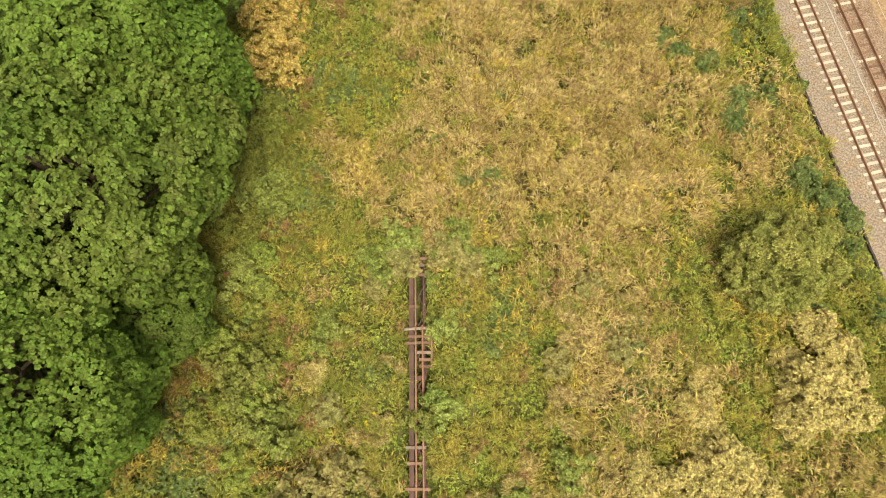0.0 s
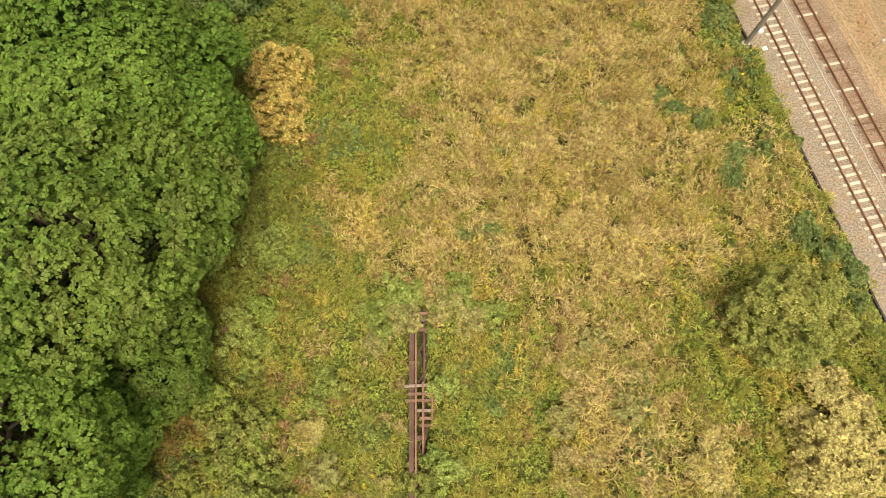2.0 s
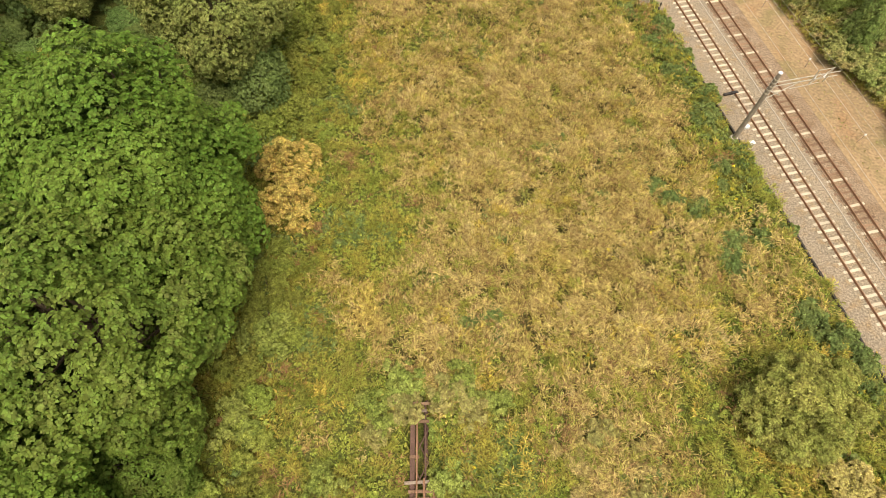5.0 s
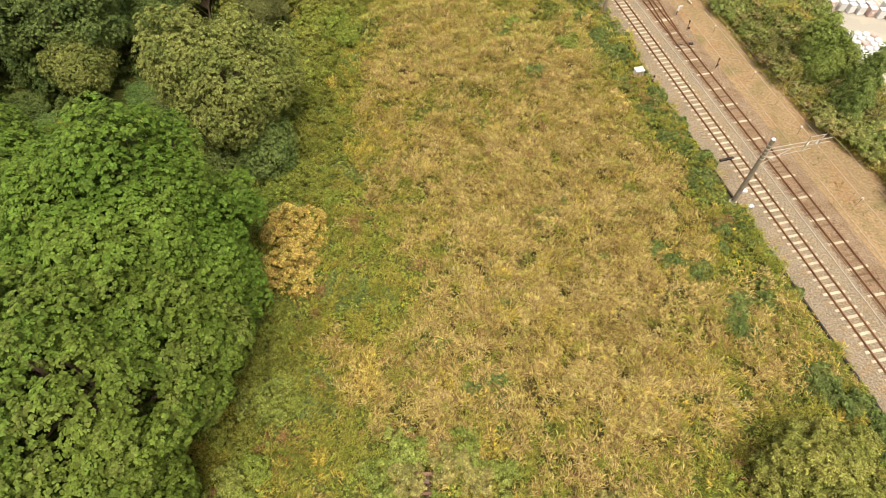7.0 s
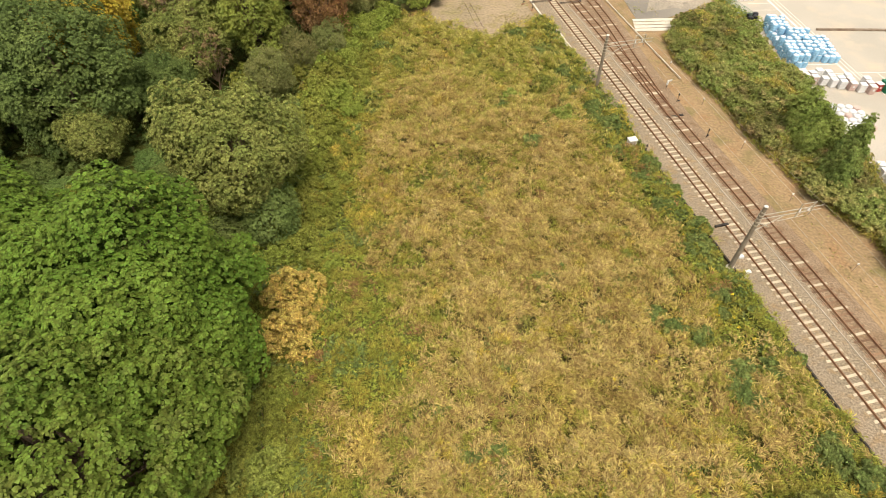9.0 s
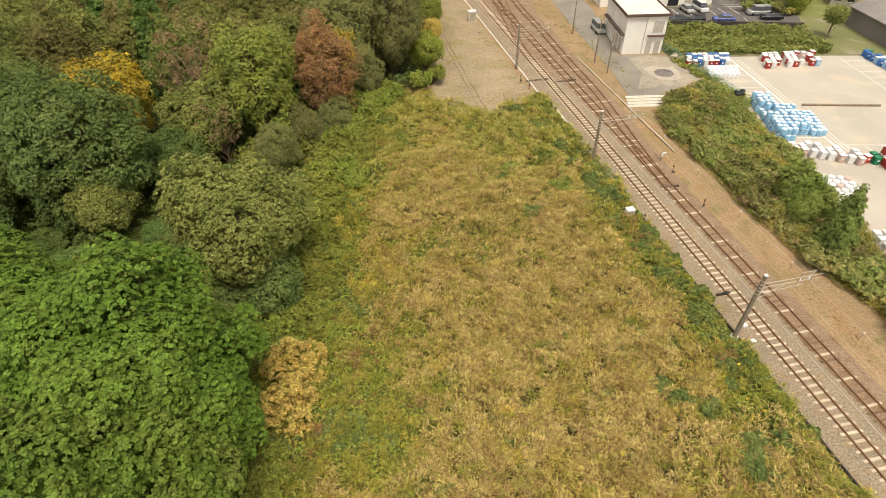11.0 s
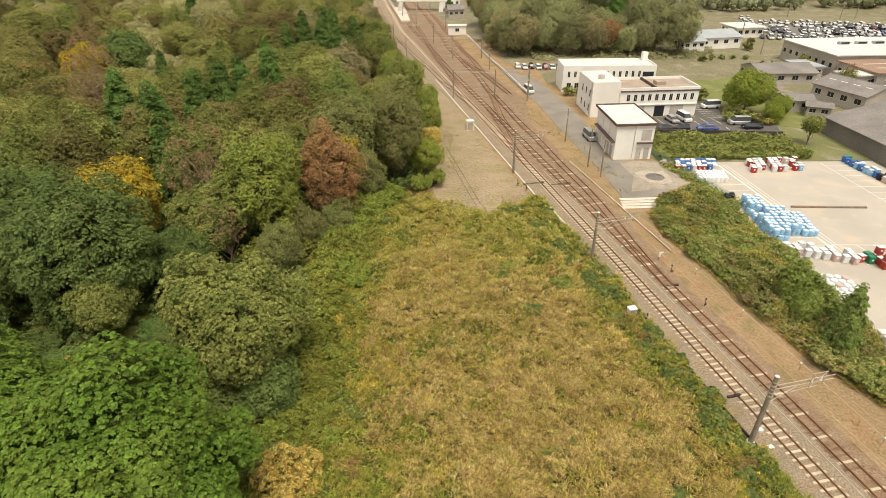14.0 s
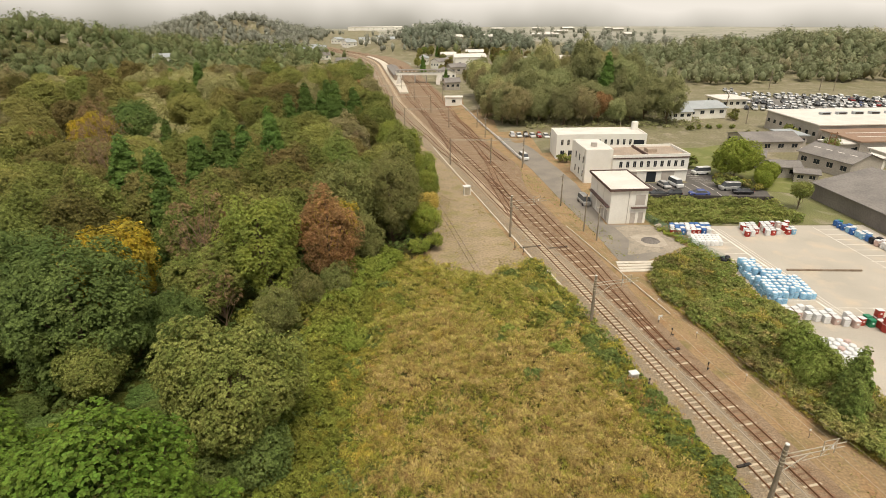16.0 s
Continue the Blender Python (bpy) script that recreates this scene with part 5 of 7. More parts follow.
for xa, ya, xb, yb in ((103, 196, 108, 208), (108, 208, 116, 214), (111, 196, 118, 205), (118, 205, 128, 206), (60, 186.4, 84, 190.4), (107.5, 178, 105.4, 189)):
    paint_line(xa, ya, xb, yb, 0.45, t)
for o in t.children:
    o.location.z = 0.03

# ---- trees ----
def unit(v):
    return v / np.maximum(np.linalg.norm(v, axis=-1, keepdims=True), 1e-9)


def rosettes(c, n, size, k, rg, width=0.36, lift=0.3, droop=0.12):
    """k diamond leaves round each centre c, facing n: vertices and faces."""
    M = len(c)
    ref = unit(rg.normal(size=(M, 3)))
    t1 = unit(np.cross(n, ref))
    t2 = np.cross(n, t1)
    ph = rg.random((M, 1)) * 6.283 + np.arange(k)[None] * 6.283 / k + rg.normal(0, 0.25, (M, k))
    L = size[:, None] * rg.uniform(0.7, 1.2, (M, k))
    out = np.cos(ph)[..., None] * t1[:, None] + np.sin(ph)[..., None] * t2[:, None]
    up = n[:, None] * rg.uniform(lift - 0.25, lift + 0.3, (M, k, 1))
    way = unit(out + up)
    base = c[:, None] + way * (0.08 * L)[..., None]
    side = np.cross(way, np.broadcast_to(n[:, None], way.shape)) * (width * L)[..., None]
    mid = base + way * (0.5 * L)[..., None] + n[:, None] * (0.06 * L)[..., None]
    tip = base + way * L[..., None] - np.array([0, 0, 1.0]) * (droop * L)[..., None]
    V = np.stack([base, mid + side, tip, mid - side], 2).reshape(-1, 3)
    F = np.arange(len(V)).reshape(-1, 4)
    return V, F


def lobes_for(h, r, base, count, rg, spread=0.72, lob=(0.26, 0.42)):
    """Foliage masses of a crown: centres and radii, fuller near the top."""
    cz = (h + base) / 2
    hz = (h - base) / 2
    d = unit(rg.normal(size=(count * 3, 3)))
    d = d[d[:, 2] > (-0.92 if base < 1.6 else -0.55)][:count]
    rad = rg.uniform(lob[0], lob[1], len(d)) * r
    c = d * np.array([r, r, hz]) * spread * rg.uniform(0.85, 1.1, (len(d), 1))
    c[:, 2] += cz
    core = np.array([[0, 0, cz]])
    return np.concatenate([c, core]), np.concatenate([rad, [0.55 * min(r, hz)]])


def crown_mesh(name, h, r, base, count, leaves, leaf, k, rg, material, squash=0.8, spread=0.72, lob=(0.26, 0.42), **kw):
    C, rad = lobes_for(h, r, base, count, rg, spread, lob)
    w = rad ** 2
    # sprays of leaves sit on the foliage masses, leaves on the sprays
    sprays = max(40, leaves // 16)
    pick = rg.choice(len(C), sprays, p=w / w.sum())
    sd = rg.normal(size=(sprays, 3))
    sd[:, 2] = np.where(rg.random(sprays) < 0.7, np.abs(sd[:, 2]), sd[:, 2])
    sd = unit(sd)
    sc = C[pick] + sd * rad[pick][:, None] * rg.uniform(0.8, 1.08, (sprays, 1)) * np.array([1, 1, squash])
    sr = rad[pick] * rg.uniform(0.20, 0.36, sprays) + 0.12
    own = rg.integers(0, sprays, leaves)
    d = unit(rg.normal(size=(leaves, 3)) + sd[own] * 0.9 + np.array([0, 0, 0.35]))
    c = sc[own] + d * sr[own][:, None] * rg.uniform(0.7, 1.05, (leaves, 1)) * np.array([1, 1, 0.75])
    # drop most leaves that lie deep inside other masses
    deep = np.zeros(leaves, bool)
    for q, s in zip(C, rad):
        e = (c - q) / np.array([1, 1, squash])
        deep |= (e ** 2).sum(1) < (0.6 * s) ** 2
    keep = ~deep | (rg.random(leaves) < 0.12)
    c, d = c[keep], d[keep]
    n = unit(d + np.array([0, 0, 0.6]) + rg.normal(0, 0.35, d.shape))
    V, F = rosettes(c, n, leaf * rg.uniform(0.7, 1.25, len(c)), k, rg, **kw)
    return mesh(name, V, F, material), C, rad


def wood_mesh(name, h, r, base, C, rad, rg, thick, material, limbs=9):
    """A tapered, slightly bent trunk with limbs that reach into the foliage masses."""
    bm = bmesh.new()
    def branch(a, b, r0, r1, seg, n=4, bend=0.06):
        a, b = np.array(a, float), np.array(b, float)
        L = np.linalg.norm(b - a)
        pts = [a + (b - a) * i / n + (rg.normal(0, bend * L, 3) if 0 < i < n else 0) for i in range(n + 1)]
        for i in range(n):
            add_tube(bm, pts[i], pts[i + 1], r0 + (r1 - r0) * i / n, r0 + (r1 - r0) * (i + 1) / n, seg)
        return pts
    stem = branch((0, 0, -0.3), (rg.normal(0, 0.3), rg.normal(0, 0.3), h * 0.82), thick, thick * 0.2, 8, 6, 0.015)
    order = np.argsort(-rad)[:limbs]
    for i in order:
        z = np.clip(C[i][2] * rg.uniform(0.35, 0.75), base * 0.6, h * 0.75)
        k = min(5, int(z / (h * 0.82) * 6))
        b = branch(stem[k], C[i], thick * 0.42, thick * 0.1, 5, 3)
        for _ in range(2):
            branch(b[2], C[i] + rg.normal(0, 0.5 * rad[i], 3), thick * 0.14, thick * 0.04, 4, 2)
    return part(name, bm, material, None)


def dense_crown(name, h, r, base, gap, leaf, k, per, rg, material, lobes=34, amp=0.2, sigma=0.42, cone=False, flat=0.55, gaps=0.05, width=0.46, lift=0.2, droop=0.25):
    """A closed crown: sprays of leaves side by side over billowing masses, and a sparse shell of leaves within."""
    cz, hz = (h + base) / 2, (h - base) / 2
    n = int(2.2 * math.pi * r * (r + 1.15 * hz) / gap ** 2)
    i = np.arange(n) + 0.5
    u = 1 - 1.86 * i / n
    a = i * 2.399963 + rg.normal(0, 0.25, n)
    u = np.clip(u + rg.normal(0, 0.6 / math.sqrt(n), n), -0.9, 1)
    d = np.stack([np.cos(a) * np.sqrt(1 - u * u), np.sin(a) * np.sqrt(1 - u * u), u], -1)
    L = unit(rg.normal(size=(lobes, 3)) + np.array([0, 0, 0.25]))
    sig = sigma * rg.uniform(0.7, 1.3, lobes)
    near = np.arccos(np.clip(d @ L.T, -1, 1)) / sig
    j = near.argmin(1)
    bump = np.exp(-near.min(1) ** 2)
    high = (1 - amp * rg.uniform(0, 1, lobes))[j]
    f = high * (1 - amp * (1 - bump)) * rg.uniform(0.92, 1.05, n)
    if cone:
        z = base + (h - base) * (1 - np.sqrt(rg.random(n)))
        rr = r * (1 - (z - base) / (h - base)) ** 0.85 * (0.78 + 0.22 * np.cos(5 * a + z * 2.1)) * rg.uniform(0.85, 1.05, n)
        P = np.stack([np.cos(a) * rr, np.sin(a) * rr, z], -1)
        N = unit(np.stack([np.cos(a), np.sin(a), np.full(n, 0.7)], -1))
    else:
        P = d * np.array([r, r, hz]) * f[:, None] + np.array([0, 0, cz])
        N = unit(d / np.array([r, r, hz]) * r + 1.5 * (d - L[j]) + np.array([0, 0, 0.15]))
    keep = rg.random(n) > gaps
    P, N = P[keep], N[keep]
    own = np.repeat(np.arange(len(P)), per)
    m = len(own)
    S = unit(N * 0.75 + np.array([0, 0, 0.75]))
    t1 = unit(np.cross(S, unit(rg.normal(size=N.shape))))
    t2 = np.cross(S, t1)
    ang, rho = rg.random(m) * 6.283, np.sqrt(rg.random(m))
    sr = gap * rg.uniform(0.55, 0.95, len(P))[own]
    out = np.cos(ang)[:, None] * t1[own] + np.sin(ang)[:, None] * t2[own]
    c = P[own] + out * (sr * rho)[:, None] + S[own] * (sr * flat * (1 - rho ** 2) - 0.35 * sr * rho ** 3)[:, None]
    c[:, 2] = np.maximum(c[:, 2], 0.1)
    nn = unit(S[own] * 0.8 + out * (0.9 * rho)[:, None] + np.array([0, 0, 0.3]) + rg.normal(0, 0.22, (m, 3)))
    V, F = rosettes(c, nn, leaf * rg.uniform(0.7, 1.25, m), k, rg, width=width, lift=lift, droop=droop)
    o2 = np.repeat(np.arange(len(P)), 6)
    c2 = np.array([0, 0, cz]) + (P[o2] - np.array([0, 0, cz])) * rg.uniform(0.84, 0.95, (len(o2), 1)) + rg.normal(0, 0.45 * gap, (len(o2), 3))
    c2[:, 2] = np.maximum(c2[:, 2], 0.1)
    V2, F2 = rosettes(c2, unit(N[o2] + rg.normal(0, 0.4, (len(o2), 3))), 1.5 * leaf * rg.uniform(0.7, 1.2, len(o2)), 3, rg, width=0.5, lift=0.1, droop=0.2)
    pick = rg.choice(len(P), min(60, len(P)), replace=False)
    return mesh(name, np.concatenate([V, V2]), np.concatenate([F, F2 + len(V)]), material), P[pick] * np.array([0.9, 0.9, 0.94]), np.full(len(pick), gap * 0.8)


def full_tree(name, label, category, seed, h, r, base, gap, leaf, k, per, material, thick=0.3, limbs=10, group="", **kw):
    rg = np.random.default_rng(seed)
    t = thing(name, label, category, group=group)
    me, C, rad = dense_crown("crown", h, r, base, gap, leaf, k, per, rg, material, **kw)
    part("crown", me, None, t)
    wood_mesh("trunk", h, r, max(base, 0.5), C, rad, rg, thick, M_BARK, limbs).parent = t
    return t


def tree_kind(name, label, category, seed, h, r, base, count, leaves, leaf, k, material, thick=0.3, squash=0.8, spread=0.72, limbs=9, bark=None, group="", **kw):
    rg = np.random.default_rng(seed)
    t = thing(name, label, category, group=group)
    me, C, rad = crown_mesh("crown", h, r, base, count, leaves, leaf, k, rg, material, squash, spread, **kw)
    part("crown", me, None, t)
    w = wood_mesh("trunk", h, r, base, C, rad, rg, thick, bark or M_BARK, limbs)
    w.parent = t
    return t


def recolour(t, material, label=""):
    for o in t.children:
        if o.name.startswith("crown"):
            o.material_slots[0].link = "OBJECT"
            o.material_slots[0].material = material
    if label:
        t["label"] = label
    return t


def at(x, y, s=1.0, turn=0.0, sz=None, z=None):
    zz = float(land_z(x, y)) if z is None else z
    return pose(x, y, zz, 0, 0, turn) @ Matrix.Diagonal((s, s, sz or s, 1))


# the great broad-leaved trees next to the field
M_BRIGHT2 = leafy("broad_deep_green_leaf", (0.11, 0.183, 0.0239), (0.148, 0.217, 0.0323), 0.2, island=0.36, through_leaf=0.2)
t = full_tree("broadleaf_tree", "tall pale green broad-leaved tree with domed crown at the field's edge", "tree", 11,
              18.6, 10.2, 0.8, 1.3, 0.17, 5, 50, M_BRIGHT, 0.45, limbs=40, group="bright green trees", lobes=46, amp=0.24, sigma=0.31, flat=0.8, gaps=0.03)
t.matrix_basis = at(-21.6, 11.3, 1.0, z=0)
t2 = full_tree("broadleaf_tree", "tall deep green broad-leaved tree beside the paler one", "tree", 12,
               22.0, 9.3, 0.8, 1.3, 0.17, 5, 48, M_BRIGHT2, 0.45, limbs=30, group="bright green trees", lobes=30, amp=0.32, sigma=0.38, flat=0.8, gaps=0.03)
t2.matrix_basis = at(-20.0, 20.4, 1.06, 90, 0.93, z=0)
copy_thing(t2, at(-31.5, 24.2, 1.0, 130, 0.95, z=0))
recolour(copy_thing(t, at(-24.4, -0.8, 0.92, 60, z=0)), M_BRIGHT2, "bright green broad-leaved tree with a lower domed crown")
copy_thing(t, at(-18.6, 4.4, 0.44, 20, z=0))
copy_thing(t, at(-39, 9, 1.0, 200))
copy_thing(t, at(-36, -9, 0.95, 280))
# the pale loose-crowned tree further on
M_PALE = leafy("grey_green_leaf", (0.18, 0.209, 0.0513), (0.287, 0.294, 0.0806), 0.5, island=0.45)
M_DEEP = leafy("deep_green_leaf", (0.112, 0.162, 0.045), (0.167, 0.215, 0.0587), 0.3, objvar=0.15, island=0.4)
M_IVY = leafy("ivy_leaf", (0.144, 0.204, 0.0538), (0.189, 0.244, 0.0696), 0.4, objvar=0.15)
M_DARKLEAF = leafy("dark_green_leaf", (0.205, 0.225, 0.072), (0.275, 0.272, 0.095), 0.4, objvar=0.15)
t = full_tree("roadside_tree", "grey-green tree with a loose pale crown at the field's edge", "tree", 5,
              16.8, 7.0, 0.2, 1.2, 0.15, 5, 40, M_PALE, 0.32, limbs=24, lobes=16, amp=0.34, sigma=0.5, flat=0.8, gaps=0.1)
t.matrix_basis = at(-19.6, 39.4, 1.03, 20, 1.0, z=0)
IVY = full_tree("ivy_clad_tree", "dark ivy-clad lower tree below a paler crown", "tree", 8,
                7.5, 3.2, 0.1, 0.8, 0.12, 5, 22, M_IVY, 0.2, lobes=14, amp=0.25, sigma=0.5, flat=0.8)
IVY.matrix_basis = at(-16.4, 36.2, 1.0, z=0)
copy_thing(IVY, at(-20.0, 34.0, 0.75, 100, z=0))
for x, y, s, a in ((-30.5, 44.6, 0.62, 40), (-34.6, 43.0, 0.7, 150), (-39.6, 42.0, 0.78, 260), (-28.4, 41.0, 0.5, 10), (-44.2, 45.2, 0.75, 80), (-33.0, 47.6, 0.6, 200)):
    copy_thing(IVY, at(x, y, s, a, 0.6 * s, z=0))["label"] = "low dark green bush filling a gap of the wood"
t = full_tree("deep_green_tree", "broad dark green tree with a dense rounded crown in the wood", "tree", 6,
              18.4, 9.2, 0.4, 1.3, 0.165, 5, 34, M_DEEP, 0.4, group="dark trees of the wood", lobes=34, amp=0.26, sigma=0.38, flat=0.8)
t.matrix_basis = at(-41.6, 53.0, z=0)
copy_thing(t, at(-55.5, 61, 0.88, 100, z=0))
copy_thing(t, at(-53, 45, 0.85, 220))
copy_thing(t, at(-33.5, 57.5, 0.5, 300, z=0))

# woodland trees, in a few shapes shared by many
M_WOOD_A = leafy("woodland_leaf", (0.171, 0.191, 0.0472), (0.238, 0.236, 0.0648), 0.12, objvar=0.34, hue=0.03, island=0.42)
M_WOOD_B = leafy("woodland_leaf_olive", (0.229, 0.214, 0.0648), (0.294, 0.256, 0.0839), 0.12, objvar=0.28, hue=0.03, island=0.42)
M_PINE = leafy("conifer_needle", (0.11, 0.185, 0.042), (0.145, 0.22, 0.05), 0.2, objvar=0.2, hue=0.006)
M_RUST = leafy("rust_brown_leaf", (0.40, 0.215, 0.095), (0.33, 0.20, 0.09), 0.4, island=0.4)
M_GOLD = leafy("golden_leaf", (0.474, 0.329, 0.0306), (0.367, 0.291, 0.0459), 0.4)
M_LIME = leafy("lime_leaf", (0.297, 0.32, 0.063), (0.234, 0.279, 0.0612), 0.4)
KINDS = [
    full_tree("woodland_tree", "dense dark green broad-leaved tree in the wood", "tree", 21, 15, 5.4, 0.8, 1.2, 0.175, 4, 30, M_WOOD_A, 0.25, group="trees of the wood", lobes=18, amp=0.36, sigma=0.5, flat=0.8),
    full_tree("woodland_tree", "dense dark green broad-leaved tree in the wood", "tree", 22, 14, 6.0, 0.8, 1.2, 0.175, 4, 30, M_WOOD_A, 0.25, group="trees of the wood", lobes=24, amp=0.36, sigma=0.42, flat=0.8),
    full_tree("woodland_tree", "olive green broad-leaved tree in the wood", "tree", 23, 15, 5.2, 0.8, 1.2, 0.175, 4, 30, M_WOOD_B, 0.25, group="trees of the wood", lobes=16, amp=0.36, sigma=0.5, flat=0.8),
    full_tree("woodland_tree", "olive green broad-leaved tree in the wood", "tree", 24, 13, 5.7, 0.8, 1.2, 0.175, 4, 30, M_WOOD_B, 0.25, group="trees of the wood", lobes=22, amp=0.36, sigma=0.45, flat=0.8),
    full_tree("conifer", "deep green cone-shaped conifer in the wood", "conifer", 25, 17, 4.0, 0.6, 0.8, 0.26, 4, 12, M_PINE, 0.22, group="conifers of the wood", cone=True, flat=0.3),
]
BARE = tree_kind("thin_tree", "thin brown nearly bare tree with fine twigs", "tree", 31, 14, 4.6, 4, 26, 1500, 0.2, 3, leafy("withered_leaf", (0.36, 0.235, 0.12), (0.28, 0.19, 0.10), 0.4), 0.2, limbs=26, spread=0.85,
                 bark=surf("grey_twig", (0.30, 0.20, 0.13), (0.22, 0.15, 0.10), 1.0, fine=8))
RUST = full_tree("rusty_tree", "rust-brown leaved tree at the wood's edge", "tree", 32, 17.8, 5.0, 0.8, 1.1, 0.14, 4, 30, M_RUST, 0.25, limbs=24, lobes=14, amp=0.36, sigma=0.45, gaps=0.12, flat=0.8)

# marked trees: place, size, turn
FRONT = full_tree("edge_tree", "tall lime and olive green tree at the wood's edge", "tree", 41, 19.6, 5.8, 0.8, 1.2, 0.155, 5, 32, M_LIME, 0.35, limbs=20, lobes=22, amp=0.38, sigma=0.42, gaps=0.06, flat=0.8)
FRONT.matrix_basis = at(-25.0, 69.0, 1.16, 0, 1.0, z=0)
recolour(copy_thing(FRONT, at(-31.6, 64.0, 0.84, 140, 0.68, z=0)), M_PALE, "olive green tree with bare inner branches at the wood's edge")
BARE.matrix_basis = at(-34.0, 70.5, 0.9, 40, 1.2, z=0)
copy_thing(BARE, at(-29.0, 62.0, 0.6, 200, 0.6, z=0))
copy_thing(BARE, at(-69, 108, 1.1, 70))
copy_thing(BARE, at(-78, 126, 1.1, 100, 1.2))
RUST.matrix_basis = at(-16.8, 74.0, 1.0, z=0)
taken = [(-24.8, 70, 6), (-32, 66, 6), (-18, 74, 5), (-20.2, 41.8, 8), (-22, 6.5, 9), (-21, 24.5, 9), (-41.6, 53, 9.5), (-55.5, 61, 8.5), (-53, 45, 8), (-33.5, 57.5, 5), (-37.2, 48.2, 5), (-32.5, 31, 9), (-69, 108, 5), (-46.5, 63, 7)]
DARKEDGE = full_tree("edge_tree", "dark feathery olive tree at the wood's edge", "tree", 43, 16.6, 6.6, 0.4, 1.2, 0.15, 5, 30, M_DARKLEAF, 0.3, lobes=20, amp=0.34, sigma=0.45, gaps=0.06, flat=0.8)
for x, y, s, turn in ((-9.4, 93, 1.0, 0), (-17.0, 89, 1.04, 90), (-9.6, 104, 0.95, 170), (-13, 82.5, 0.6, 20), (-21.5, 60.5, 0.5, 80), (-15.6, 70.0, 0.42, 140), (-19.2, 66.2, 0.46, 250)):
    m = at(x, y, s, turn, z=0)
    if turn == 0:
        DARKEDGE.matrix_basis = m
    else:
        copy_thing(DARKEDGE, m)
    taken.append((x, y, 5.0 * s))
for x, y, s, k, turn, mt, lab in (
        (-44.6, 65.5, 1.16, 3, 15, M_GOLD, "golden yellow autumn tree in the wood"), (-37.4, 47.6, 0.7, 1, 15, M_PALE, "low olive green bushy tree in a gap of the wood"), (-93, 146, 1.2, 1, 80, M_GOLD, "golden yellow autumn tree in the wood"),
        (-84.4, 151, 1.4, 1, 10, M_DEEP, "broad round dark green tree in the wood"), (-54, 79, 1.12, 0, 0, M_PALE, "pale grey-green tree in the wood"),
        (-3.2, 113, 0.62, 2, 0, M_LIME, "yellowing bushy tree beside the apron"), (-3.6, 121, 0.6, 0, 50, M_LIME, "lime green bushy tree beside the apron"),
        (-3.4, 93.0, 0.62, 1, 30, M_WEED, "low green bush at the corner of the apron"),
        (-3.0, 105.5, 0.5, 3, 200, M_YELLOW, "yellowing bushy tree beside the apron"), (-3.4, 117, 0.5, 3, 80, M_YELLOW, "yellowing bushy tree beside the apron"), (-4.6, 132, 0.62, 3, 20, M_LIME, "lime green bushy tree beside the apron"), (-104, 140, 0.9, 2, 10, M_RUST, "rust-brown tree in the wood"),
        (-38, 268, 0.8, 3, 10, M_RUST, "rust-brown tree in the wood"), (-33, 252, 0.8, 2, 10, M_RUST, "rust-brown tree in the wood"),
        (-18, 79.5, 0.95, 2, 60, M_GOLD, "yellow tree behind a rusty one"),
        (33, 206, 0.5, 1, 60, M_LIME, "low lime green tree at the foot of the mound"), (38, 203, 0.45, 3, 160, M_LIME, "low lime green tree at the foot of the mound"), (43, 204, 0.5, 0, 20, M_PALE, "low pale green tree at the foot of the mound"), (49, 202, 0.4, 2, 20, M_LIME, "low lime green tree at the foot of the mound"), (-9, 140, 0.9, 2, 20, M_LIME, "lime green tree at the wood's edge by the tracks"), (-14, 152, 0.95, 3, 60, M_LIME, "lime green tree at the wood's edge by the tracks"), (56.5, 198, 0.85, 1, 60, M_RUST, "rust-brown tree on the wooded mound")):
    recolour(copy_thing(KINDS[k], at(x, y, s, turn)), mt, lab)
    taken.append((x, y, 4.5 * s))
for x, y, s in ((-48, 88, 1.12), (-43.6, 80, 0.92), (-50, 93, 1.0), (-46, 112, 1.0), (-42, 114, 1.05), (-50, 110, 0.95), (-60, 100, 1.1), (-38, 176, 1.0), (-33, 172, 1.05), (-44, 180, 1.1), (-29, 184, 1.0), (-36, 188, 1.1), (-47, 170, 1.0), (-40, 196, 1.05)):
    copy_thing(KINDS[4], at(x, y, s * 1.25, x * 31 % 360, s))
    taken.append((x, y, 3.0))

# two leaf colours lightened so that they carry the haze over farther trees
M_HAZY = leafy("haze_tinted_green_leaf", (0.27, 0.286, 0.122), (0.343, 0.338, 0.155), 0.12, objvar=0.22, island=0.36)
M_HAZY2 = leafy("haze_tinted_olive_leaf", (0.347, 0.335, 0.148), (0.414, 0.374, 0.172), 0.12, objvar=0.22, island=0.36, c3=(0.424, 0.335, 0.185))
rg = np.random.default_rng(99)
placed = list(taken)


def scatter(x0, x1, y0, y1, tries, inside, gap, kinds, weights, smin=0.75, smax=1.15, leaves=None, tall=1.0):
    for _ in range(tries):
        x, y = rg.uniform(x0, x1), rg.uniform(y0, y1)
        s = rg.uniform(smin, smax)
        if not inside(x, y, s) or any((x - a) ** 2 + (y - b) ** 2 < (gap * s + c * 0.55) ** 2 for a, b, c in placed):
            continue
        k = rg.choice(len(kinds), p=weights)
        c = copy_thing(kinds[k], at(x, y, s, rg.uniform(0, 360), s * tall * rg.uniform(0.9, 1.12)))
        if leaves and k < 4:
            recolour(c, leaves[int(rg.integers(0, len(leaves)))])
        placed.append((x, y, 4.5 * s))


